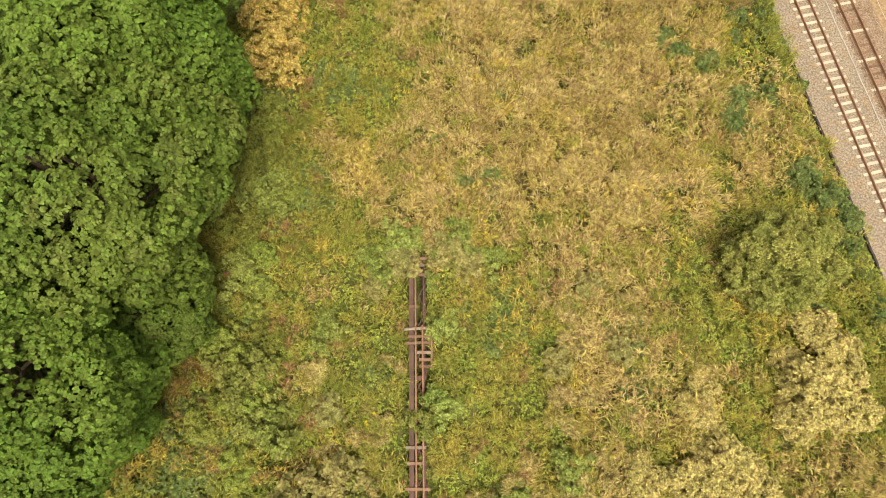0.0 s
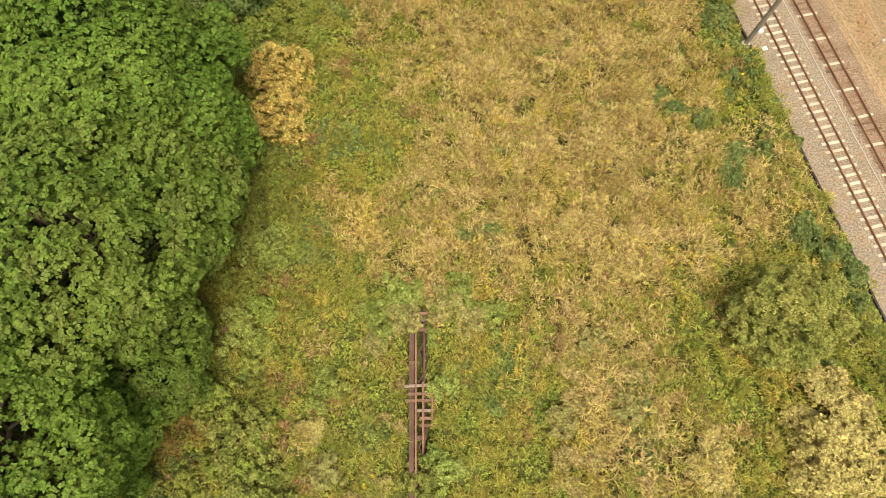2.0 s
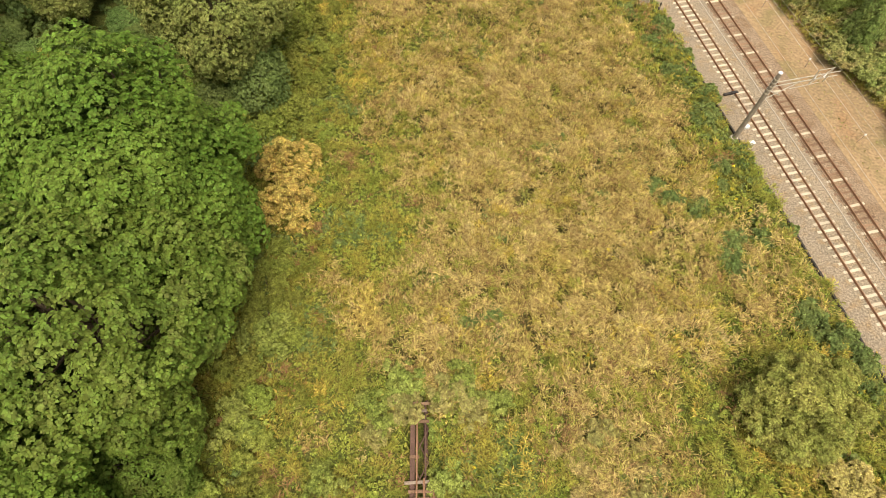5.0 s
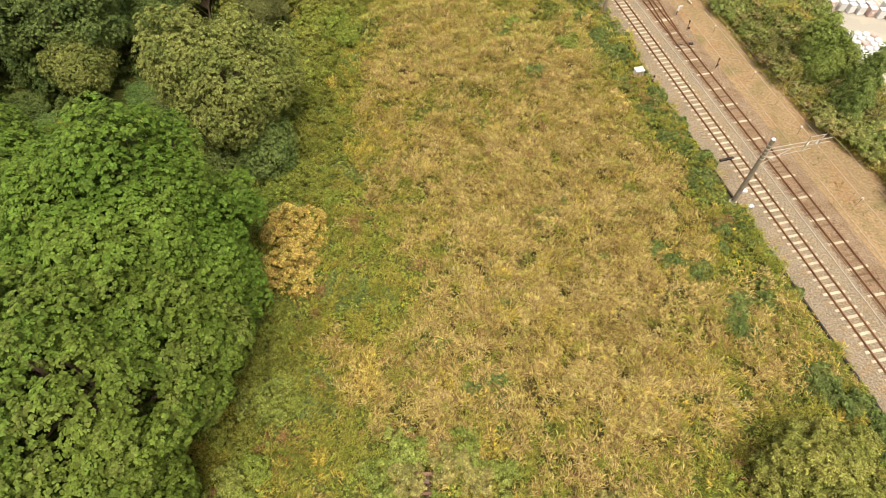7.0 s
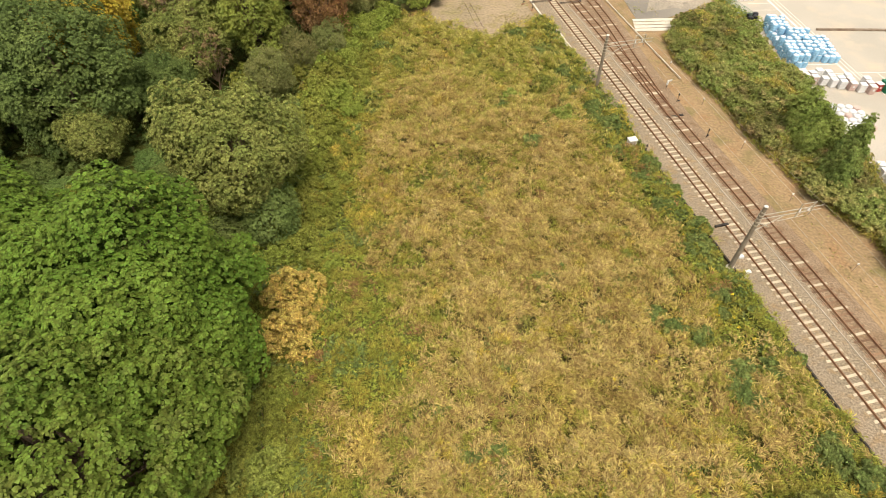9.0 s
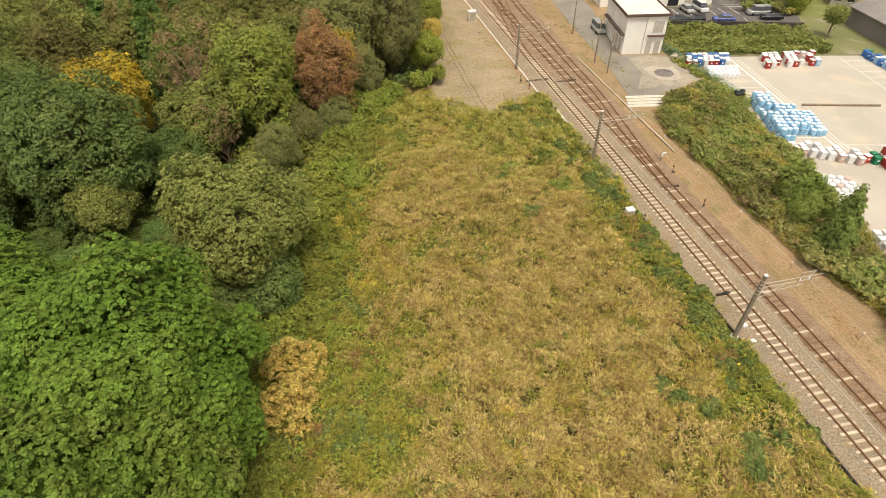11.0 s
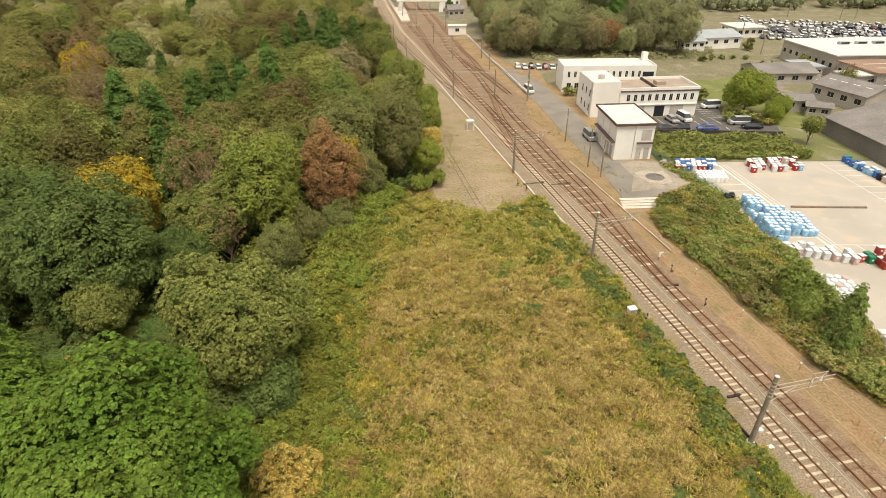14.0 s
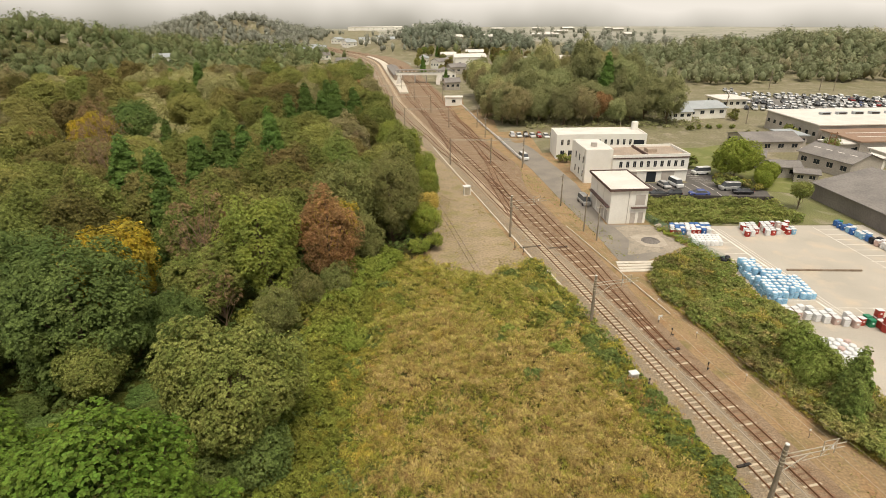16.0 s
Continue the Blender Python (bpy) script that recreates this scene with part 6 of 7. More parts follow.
W5 = [0.26, 0.24, 0.26, 0.17, 0.07]
scatter(-96, 0, 66, 130, 1700, lambda x, y, s: x < wood_x(y) - 4.2 * s and (y > 76 or x < -50), 3.7, KINDS, W5, 0.85, 1.15)
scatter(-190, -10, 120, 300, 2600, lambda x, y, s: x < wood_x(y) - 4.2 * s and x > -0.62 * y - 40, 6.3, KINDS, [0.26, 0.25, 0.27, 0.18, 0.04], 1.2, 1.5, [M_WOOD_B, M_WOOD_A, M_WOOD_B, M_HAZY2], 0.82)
scatter(-75, -44, 30, 60, 300, lambda x, y, s: x < -30, 3.2, KINDS, [0.5, 0.3, 0.1, 0.1, 0.0], 0.75, 1.05, [M_DEEP])
# the mound's trees take the leaf colours with haze mixed in
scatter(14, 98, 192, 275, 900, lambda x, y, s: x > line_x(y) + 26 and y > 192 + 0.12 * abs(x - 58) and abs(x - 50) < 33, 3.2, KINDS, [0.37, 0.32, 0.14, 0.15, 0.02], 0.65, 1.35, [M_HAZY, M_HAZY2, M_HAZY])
house_spots = [(5.5, 300), (3, 345), (10, 372), (20, 405), (0, 410), (-14, 440), (26, 350), (6, 470), (28, 480), (-12, 328)]
scatter(-25, 75, 285, 520, 500, lambda x, y, s: x > line_x(y) + 24 and all(abs(x - a) > 13 or abs(y - b) > 11 for a, b in house_spots) and rg.random() < 0.2, 5.0, KINDS, [0.3, 0.25, 0.25, 0.1, 0.1], 0.4, 0.65)
KINDS[0].matrix_basis = at(-46, 82, 1.0, 5)
KINDS[1].matrix_basis = at(-66, 84, 1.05, 5)
KINDS[2].matrix_basis = at(-40, 96, 1.0, 5)
KINDS[3].matrix_basis = at(-26, 90, 1.0, 5)
KINDS[4].matrix_basis = at(-45, 112, 1.0, 5)

# far woods: many small crowns joined, too far to count
_ico = bmesh.new()
bmesh.ops.create_icosphere(_ico, subdivisions=1, radius=1)
ICO_V = np.array([v.co for v in _ico.verts])
ICO_F = np.array([[v.index for v in f.verts] for f in _ico.faces])
_ico.free()


def far_wood(name, label, spots, material, seed, n=60, fine=0.2):
    """Leafy crowns with ragged rims, joined: sprays of leaves on a small dense heart."""
    g = np.random.default_rng(seed)
    Vs, Fs, k0 = [], [], 0
    for x, y, z, r, h in spots:
        mid = np.array([x, y, z + h * 0.42])
        size = np.array([r, r, h * 0.56])
        V = ICO_V * g.uniform(0.4, 0.8, (len(ICO_V), 1)) * size + mid
        Vs.append(V)
        Fs.append(ICO_F + k0)
        k0 += len(V)
        lob = unit(g.normal(size=(9, 3)) + np.array([0, 0, 0.35]))
        d = unit(g.normal(size=(n, 3)) * 0.42 + lob[g.integers(0, 9, n)])
        c = mid + d * size * g.uniform(0.72, 1.06, (n, 1))
        m = d[:, 2] > -0.4
        W, G4 = rosettes(c[m], unit(d[m] + np.array([0, 0, 0.5]) + g.normal(0, 0.5, d[m].shape)), r * fine * g.uniform(0.6, 1.3, m.sum()), 3, g, width=0.45)
        Vs.append(W)
        Fs.append(np.concatenate([G4[:, [0, 1, 2]], G4[:, [0, 2, 3]]]) + k0)
        k0 += len(W)
    ob = part(name, mesh(name, np.concatenate(Vs), np.concatenate(Fs), material), None, None)
    return tagged(ob, label, "wood", kind="stuff")


# far leaf colours are paled and greyed to paint in distance haze
M_FARWOOD = leafy("haze_paled_leaf", (0.204, 0.226, 0.119), (0.276, 0.288, 0.158), 0.025, island=0.22, c3=(0.336, 0.294, 0.17))
M_FARPINE = leafy("haze_paled_conifer", (0.207, 0.23, 0.161), (0.253, 0.27, 0.196), 0.03, island=0.15)
M_MISTWOOD = leafy("haze_paled_hill_leaf", (0.255, 0.26, 0.20), (0.305, 0.305, 0.24), 0.02, island=0.1)
M_RISE = leafy("haze_greyed_rise_leaf", (0.15, 0.184, 0.0756), (0.209, 0.231, 0.104), 0.03, island=0.25, c3=(0.269, 0.247, 0.113))


def hill_spots(n, x0, x1, y0, y1, ok, r0, r1, g):
    x, y = g.uniform(x0, x1, n), g.uniform(y0, y1, n)
    m = ok(x, y)
    x, y = x[m], y[m]
    r = g.uniform(r0, r1, len(x))
    return list(zip(x, y, land_z(x, y), r, r * g.uniform(2.2, 3.2, len(x))))


g2 = np.random.default_rng(4)
far_wood("hillside_wood", "mixed wood with haze-paled green leaves on the far right hillside",
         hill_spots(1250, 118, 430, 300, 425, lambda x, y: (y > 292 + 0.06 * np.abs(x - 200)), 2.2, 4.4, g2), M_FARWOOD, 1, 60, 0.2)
far_wood("hillside_wood", "mixed wood, leaves slightly haze-greyed, on the rise behind near trees",
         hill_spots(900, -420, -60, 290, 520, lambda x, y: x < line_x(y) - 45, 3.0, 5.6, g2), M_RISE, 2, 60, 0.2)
far_wood("hillside_wood", "conifer wood with haze-paled needles on the hill beyond the station",
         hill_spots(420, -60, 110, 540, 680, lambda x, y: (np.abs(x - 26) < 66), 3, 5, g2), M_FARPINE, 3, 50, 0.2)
far_wood("hillside_wood", "wood with haze-paled leaves on the distant hill",
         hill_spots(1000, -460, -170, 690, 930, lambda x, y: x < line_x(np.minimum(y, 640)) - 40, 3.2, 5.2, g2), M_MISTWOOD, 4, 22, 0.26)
far_wood("hillside_wood", "grove with haze-paled leaves among the houses beyond the mound",
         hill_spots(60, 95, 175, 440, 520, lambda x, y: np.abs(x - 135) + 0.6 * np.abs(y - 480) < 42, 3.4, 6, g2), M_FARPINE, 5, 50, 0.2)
far_wood("town_grove", "trees with slightly haze-greyed leaves between the houses round the station",
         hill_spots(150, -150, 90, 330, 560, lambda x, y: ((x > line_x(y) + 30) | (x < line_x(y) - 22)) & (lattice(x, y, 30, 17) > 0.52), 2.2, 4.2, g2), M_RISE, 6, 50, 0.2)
far_wood("town_grove", "trees with haze-paled leaves scattered over the far town",
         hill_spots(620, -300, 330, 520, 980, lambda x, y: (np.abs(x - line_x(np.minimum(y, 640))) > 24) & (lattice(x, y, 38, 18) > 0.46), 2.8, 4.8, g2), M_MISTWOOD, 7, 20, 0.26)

# ---- the overgrown field ----
def blades(c, k, length, width, rg, lean=0.8, up=0.9):
    """Tufts of k arching blades at the places c: vertices and faces."""
    M = len(c)
    a = rg.random((M, k)) * 6.283
    pref = 3.1 * lattice(c[:, 0], c[:, 1], 3.0, 38)[:, None] + rg.normal(0, 0.5, (M, 1))
    a = np.where(rg.random((M, k)) < 0.5, pref + rg.normal(0, 0.5, (M, k)), a)
    L = length[:, None] * rg.uniform(0.55, 1.2, (M, k))
    way = np.stack([np.cos(a), np.sin(a), np.zeros_like(a)], -1)
    side = np.stack([-np.sin(a), np.cos(a), np.zeros_like(a)], -1) * (width * rg.uniform(0.7, 1.3, (M, k)))[..., None] / 2
    root = c[:, None] + way * rg.uniform(0, 0.12, (M, k, 1))
    ln = lean * rg.uniform(0.5, 1.2, (M, k))
    z = np.array([0, 0, 1.0])
    curl = rg.normal(0, 0.16, (M, k, 1)) * L[..., None]
    mid = root + way * (0.5 * L * ln)[..., None] + z * (0.5 * L * up)[..., None]
    tip = root + way * (1.0 * L * ln)[..., None] + z * (0.42 * L * up * rg.uniform(0.1, 1.2, (M, k)))[..., None] + side / np.maximum(np.linalg.norm(side, axis=-1, keepdims=True), 1e-6) * curl
    V = np.stack([root, mid + side, tip, mid - side], 2).reshape(-1, 3)
    return V, np.arange(len(V)).reshape(-1, 4)


rg = np.random.default_rng(31)


def spots(density, y0=-14, y1=86):
    n = int(density * 70 * (y1 - y0))
    x, y = rg.uniform(-32, 38, n), rg.uniform(y0, y1, n)
    keep = (x > wood_x(y) - 6 * (y < 70) - 14 * (y < -4)) & (x < line_x(y) - 3.2 - 0.6 * (y < 48) - 0.6 * lattice(x, y, 2, 9)) & (y < field_end(x) - 0.9 + 1.6 * lattice(x, y, 2, 8))
    keep &= (x - 21.8) ** 2 + (y - 50.5) ** 2 > 0.7
    keep &= ~((y > 72.5) & (x > line_x(y) - 3.6))
    keep &= (x - 27.4) ** 2 + (y - 32.2) ** 2 > 2.4
    keep &= ~((np.abs(x + 1.25) < 0.55) & (y > 0.2) & (y < 8.6)) & ~((np.abs(x + 1.4) < 0.4) & (y > -9) & (y < -3.6))
    return x[keep], y[keep]


def grass(name, label, density, cond, k, length, width, material, **kw):
    # tussocks: tufts gather round centres and stand highest in their middle
    x, y = spots(density / 14)
    cx, cy = np.repeat(x, 14), np.repeat(y, 14)
    big = np.repeat(rg.uniform(0.55, 1.3, len(x)), 14)
    x, y = cx + rg.normal(0, 0.3, len(cx)) * big, cy + rg.normal(0, 0.3, len(cx)) * big
    m = cond(x, y) & (x < line_x(y) - 2.9)
    x, y, cx, cy, big = x[m], y[m], cx[m], cy[m], big[m]
    clump = np.exp(-((x - cx) ** 2 + (y - cy) ** 2) / (0.5 * big) ** 2)
    z = top_z(x, y) - 0.16 + 0.75 * big * clump
    V, F = blades(np.stack([x, y, z], -1), k, length * (0.7 + 0.6 * clump), width, rg, **kw)
    ob = part(name, mesh(name, V, F, material), None, None)
    return tagged(ob, label, "grass", kind="stuff")


def weeds(name, label, density, cond, k, leaf, material, high=0.6, y0=-14, y1=86, **kw):
    x, y = spots(density, y0, y1)
    m = cond(x, y)
    x, y = x[m], y[m]
    clump = lattice(x, y, 1.6, 35)
    z = top_z(x, y) - 0.1 + 0.7 * rg.uniform(0.1, 1, len(x)) * high * (0.3 + clump)
    n = unit(np.stack([rg.normal(0, 0.45, len(x)), rg.normal(0, 0.45, len(x)), np.ones(len(x))], -1))
    V, F = rosettes(np.stack([x, y, z], -1), n, leaf * rg.uniform(0.6, 1.4, len(x)), k, rg, **kw)
    ob = part(name, mesh(name, V, F, material), None, None)
    return tagged(ob, label, "weeds", kind="stuff")


def rnd(x):
    return rg.random(len(x))


grass("dry_grass", "tall straw-coloured dry reed grass covering the field", 38, lambda x, y: rnd(x) < (1.12 - 1.25 * green_share(x, y)) * (0.25 + 0.35 * lattice(x, y, 2.4, 36) + 0.75 * lattice(x, y, 1.0, 37)), 7, 0.56, 0.062, M_STRAW, lean=0.95, up=0.8)
grass("olive_grass", "tall olive green reed grass mixed through the field", 17, lambda x, y: rnd(x) < (0.42 + 0.58 * green_share(x, y)), 6, 0.45, 0.05, M_OLIVE, lean=0.95, up=0.8)
M_OCHRE = leafy("ochre_green_blade", (0.36, 0.335, 0.075), (0.47, 0.39, 0.12), 0.6, hue=0.02, island=0.45)
grass("ochre_grass", "yellow-green reed grass thick over the field's far end", 20, lambda x, y: rnd(x) < 0.85 * step(y, 46, 60) * step(x - wood_x(y), 1, 5) * (1 - 0.8 * step(4.2 - (line_x(y) - 2.7 - x), -1, 1.5)) * (0.3 + lattice(x, y, 1.0, 37)), 6, 0.55, 0.065, M_OCHRE, lean=0.95, up=0.85)
M_PLUME = leafy("pale_straw_plume", (0.58, 0.45, 0.19), (0.50, 0.37, 0.14), 0.8, island=0.3)
grass("straw_plumes", "pale straw-coloured seed plumes standing above the field", 13, lambda x, y: rnd(x) < (1.0 - 1.2 * green_share(x, y)) * 1.9 * (lattice(x, y, 2.4, 36) - 0.25), 5, 0.52, 0.055, M_PLUME, up=1.0)
M_BROWNG = leafy("russet_blade", (0.36, 0.20, 0.085), (0.29, 0.17, 0.07), 0.6, island=0.45)
grass("russet_grass", "russet-brown withered grass in patches through the field", 9, lambda x, y: rnd(x) < 2.6 * (lattice(x, y, 2.1, 91) - 0.62), 6, 0.45, 0.055, M_BROWNG, lean=0.95, up=0.8)
M_GILT = leafy("golden_blade", (0.52, 0.37, 0.075), (0.46, 0.35, 0.07), 0.6, island=0.45)
grass("golden_grass", "golden yellow grass in patches through the field", 8, lambda x, y: rnd(x) < 2.2 * (lattice(x, y, 2.8, 92) - 0.6) + 0.7 * blob(x, y, 8, 26, 3, 3) + 0.5 * blob(x, y, 5, 22, 2, 2), 6, 0.5, 0.055, M_GILT, lean=0.95, up=0.85)
weeds("weeds", "low leafy green weeds covering the field's greener parts", 27, lambda x, y: rnd(x) < (1.05 * green_share(x, y) + 0.03) * (0.55 + 0.7 * lattice(x, y, 1.7, 79)) * (1 - 0.65 * step(y, 48, 60) * step(x - wood_x(y), 3, 7)), 5, 0.15, M_WEED, width=0.38)
M_LIMEW = leafy("lime_weed_leaf", (0.33, 0.36, 0.06), (0.42, 0.41, 0.085), 0.5, island=0.4)
weeds("lime_weeds", "bright lime green weeds in a swath below the wood", 12,
      lambda x, y: rnd(x) < 0.9 * (blob(x, y, -6.5, 29.5, 5.5, 3.2) + 0.8 * blob(x, y, -9.5, 33, 3.5, 3) + 0.5 * blob(x, y, -5, 22, 4, 4) + 0.7 * blob(x, y, -10, 15, 2.5, 9) + 0.7 * blob(x, y, -12, 27, 3, 6) + 0.6 * blob(x, y, 3.4, -1, 1.6, 4.5) + 0.6 * blob(x, y, -4.6, 1, 1.4, 4)), 5, 0.14, M_LIMEW, width=0.36)
weeds("vines", "dark green creeping vines along the field's edges", 32,
      lambda x, y: rnd(x) < 1.1 * step(4.2 - (line_x(y) - 2.7 - x), -1, 1.5) * step(y, 22, 34) * (0.4 + lattice(x, y, 5, 44))
      + 0.8 * step(wood_x(y) + 5 - x, 0, 5) * (lattice(x, y, 4, 45) > 0.4) + 0.8 * (lattice(x, y, 4.5, 46) > 0.80), 5, 0.2, M_KUDZU, high=0.9, width=0.42, lift=0.4)
M_AMBERW = leafy("amber_weed_leaf", (0.55, 0.41, 0.11), (0.43, 0.36, 0.09), 0.8, island=0.45)
weeds("amber_weeds", "amber and buff leaves scattered round the yellow shrubs", 14,
      lambda x, y: rnd(x) < 0.75 * blob(x, y, -13.2, 28.6, 2.2, 2.4) + 0.75 * blob(x, y, -12.5, 24.2, 2.0, 2.6) + 0.5 * blob(x, y, 26, 0, 3.5, 4) + 0.5 * blob(x, y, 18, -4, 2.5, 4) + 0.35 * blob(x, y, -3, 8, 2.2, 1.6) + 0.4 * blob(x, y, 1.2, 7.6, 1.8, 1.6) + 0.3 * blob(x, y, 13, 10.5, 3, 2), 5, 0.15, M_AMBERW, high=1.6, width=0.36)
M_GOLDROD = leafy("goldenrod_flower", (0.62, 0.46, 0.03), (0.55, 0.42, 0.05), 0.5)
weeds("goldenrod", "bright yellow flowering goldenrod along the track edge", 9,
      lambda x, y: rnd(x) < 0.7 * ((line_x(y) - 2.7 - x) < 2.0) * (lattice(x, y, 4, 51) > 0.66) + 1.3 * blob(x, y, 21.6, 55.0, 0.7, 1.6) + 0.8 * blob(x, y, 23.8, 26.4, 1.3, 1.6) + 0.9 * blob(x, y, 24.6, 49.4, 0.5, 1.0) + 0.006, 5, 0.14, M_GOLDROD, high=1.4)

# ---- shrubs, hedges and single trees ----
def bush(label, seed, h, r, leaves, leaf, material, k=5, count=14, name="shrub", **kw):
    return tree_kind(name, label, "shrub" if name == "shrub" else "tree", seed, h, r, 0.15, count, leaves, leaf, k, material, 0.08, limbs=6, **kw)


def spread_kind(proto, places, fz=None):
    for i in range(len(places) - 1, -1, -1):
        x, y, s = places[i]
        z = float(top_z(x, y)) * 0.5 if fz is None else fz
        m = at(x, y, s, (i * 77) % 360, s, z)
        if i == 0:
            proto.matrix_basis = m
        else:
            copy_thing(proto, m)


M_HEDGE = leafy("hedge_leaf", (0.214, 0.257, 0.063), (0.299, 0.297, 0.0945), 0.25, objvar=0.3, c3=(0.427, 0.333, 0.144), island=0.5)
M_AMBER = leafy("amber_leaf", (0.639, 0.442, 0.13), (0.494, 0.399, 0.11), 1.2, island=0.45, hue=0.02)
M_TAN = leafy("tan_yellow_leaf", (0.58, 0.47, 0.17), (0.47, 0.40, 0.13), 0.7, island=0.42)
M_OLIVEW = leafy("olive_willow_leaf", (0.27, 0.285, 0.065), (0.37, 0.345, 0.09), 0.6, island=0.45)
M_SHRUB = leafy("shrub_leaf", (0.22, 0.265, 0.055), (0.31, 0.325, 0.08), 0.5, objvar=0.2, island=0.45)

# in the field, near the camera
spread_kind(bush("pale tan-yellow leaved shrub in the field", 61, 2.6, 2.2, 4200, 0.17, M_TAN, group="tan shrubs"),
            [(25.6, -1.0, 1.1), (27.2, 0.9, 0.9), (26.2, 3.2, 0.75), (27.8, -2.2, 0.8), (24.2, -2.6, 0.7), (24.4, 1.0, 0.6), (18.2, -0.6, 0.55), (17.6, -2.2, 0.6), (18.1, -3.8, 0.6), (19.0, -5.8, 0.95), (16.9, -6.6, 0.8), (13.6, -6.6, 0.7), (20.8, -7.0, 0.8), (-8.4, 0.3, 0.5), (-6.6, -6.2, 0.6), (9.0, -5.9, 0.5), (12.0, 10.6, 0.4), (14.4, 11.6, 0.45)])
spread_kind(bush("olive green willow shrub with feathery crown in the field", 62, 4.8, 2.9, 8000, 0.2, M_OLIVEW, count=34, width=0.28, lob=(0.16, 0.36), spread=0.86),
            [(23.4, 7.6, 1.0), (25.8, 8.6, 0.9), (24.2, 6.0, 0.6), (24.4, 9.4, 0.7)])
spread_kind(bush("golden yellow shrub at the field's edge", 63, 3.0, 2.0, 4200, 0.125, M_AMBER, count=40, lob=(0.1, 0.26), spread=1.0, group="yellow shrubs"),
            [(-13.3, 28.2, 1.0), (-12.1, 29.6, 0.7), (-14.2, 30.0, 0.6), (-12.5, 23.8, 1.0), (-11.8, 25.0, 0.6), (-13.7, 25.6, 0.45), (-11.2, 27.6, 0.35)])
spread_kind(bush("green leafy shrub in the overgrown field", 64, 2.2, 1.7, 1700, 0.19, M_SHRUB, count=24, lob=(0.18, 0.36), spread=0.85, group="green shrubs"),
            [(-0.3, 3.4, 0.5), (7.1, 26.3, 0.32), (-0.2, 6.8, 0.45), (-0.7, -6.0, 0.45), (-1.2, -2.6, 0.8), (0.3, -2.0, 0.8), (0.7, 3.4, 0.7), (-4.0, 8.2, 0.9), (-2.6, 10.0, 0.9), (1.2, 9.5, 0.95), (3.5, 8.0, 0.8), (-7.5, 3.0, 0.8), (-11, -3, 1.1), (-13.5, 0.5, 1.2),
             (-14, 7, 1.0), (-12.5, 13, 1.1), (9, -6, 0.8), (-5, -8, 0.9), (5, -7.5, 0.7), (13, 62, 0.9), (8.5, 60, 0.7), (14.5, 55.5, 0.9), (3.6, 71, 0.6), (-6.8, 68, 0.8)])
spread_kind(bush("dark green vine-covered shrub along the field", 65, 2.2, 1.9, 1700, 0.24, M_KUDZU, group="vine shrubs"),
            [(25.0, 37.0, 0.65), (23.4, 20.8, 0.75), (23.5, 18.8, 0.6), (25.8, 21.4, 0.6), (19.6, 25.1, 0.6), (21.6, 24.5, 0.6), (28.0, 15.2, 0.7), (28.8, 13.0, 0.8), (29.6, 11.2, 0.75), (13.9, 25.4, 0.45), (1.8, 15.0, 0.45), (20.6, 13.6, 0.3), (23.7, 42, 0.61), (22.6, 46.5, 0.65), (19.3, 49.0, 0.58), (18.6, 57.5, 0.68), (17.0, 61, 0.65), (15.6, 66, 0.68), (13.0, 71, 0.65), (10.5, 76, 0.65), (24.6, 29.0, 0.58),
             (28.6, 22.5, 0.43), (27.3, 14.5, 0.50), (30.0, 9.5, 0.58), (31.5, 4.5, 0.58), (16.3, 30.6, 0.36), (21.4, 27.5, 0.36), (24.4, 22.0, 0.43), (4.0, 14.8, 0.58), (4.6, 13.4, 0.43), (17.5, 36.5, 0.43),
             (17.1, 33.6, 0.40), (18.4, 29.2, 0.29), (16.5, 37.0, 0.36), (1.8, 14.6, 0.25), (22.8, 20.4, 0.40), (19.9, 24.1, 0.29), (9.5, 51.3, 0.36), (-9.8, 64.8, 0.25), (24.3, 26.9, 0.40), (26.4, 23.4, 0.29), (17.8, 30.7, 0.36), (6.8, 61.9, 0.25), (12.4, 16.4, 0.40), (22.6, 40.2, 0.6), (24.4, 34.6, 0.65), (21.0, 44.0, 0.6), (19.8, 53.6, 0.8), (18.2, 55.4, 0.7), (10.1, 50.7, 0.75), (7.1, 58.5, 0.55), (13.3, 25.7, 0.45), (18.4, 26.8, 0.5), (23.0, 19.6, 0.6), (2.0, 14.6, 0.5)])
M_TANGRN = leafy("buff_green_leaf", (0.30, 0.29, 0.09), (0.38, 0.32, 0.11), 0.5)
spread_kind(bush("buff and green leaved shrub round the derelict track", 66, 2.2, 1.6, 1500, 0.2, M_TANGRN, group="buff shrubs"),
            [(-2.6, 8.2, 0.9), (0.8, 8.8, 1.0), (2.4, 7.6, 0.8), (-4.4, 6.4, 0.6), (-6.5, -6.5, 1.1), (-9.0, -8.0, 1.2), (-7.5, -2.2, 0.8), (8.5, 1.0, 0.7), (11, 6.5, 0.7), (12.8, 2.0, 0.8), (5.0, -9.5, 0.9)])
M_RUSSET = leafy("russet_leaf", (0.36, 0.16, 0.07), (0.30, 0.17, 0.06), 0.5)
spread_kind(bush("small russet-leaved shrub among the weeds", 75, 1.3, 1.1, 900, 0.14, M_RUSSET, group="russet shrubs"),
            [(-16.0, 0.4, 0.9), (-14.9, -3.4, 0.8), (-12.2, 5.3, 0.6), (-12.6, 19.8, 0.7), (14.6, 8.8, 0.6), (-17.4, -1.2, 0.6), (-11.9, 21.4, 0.5)])
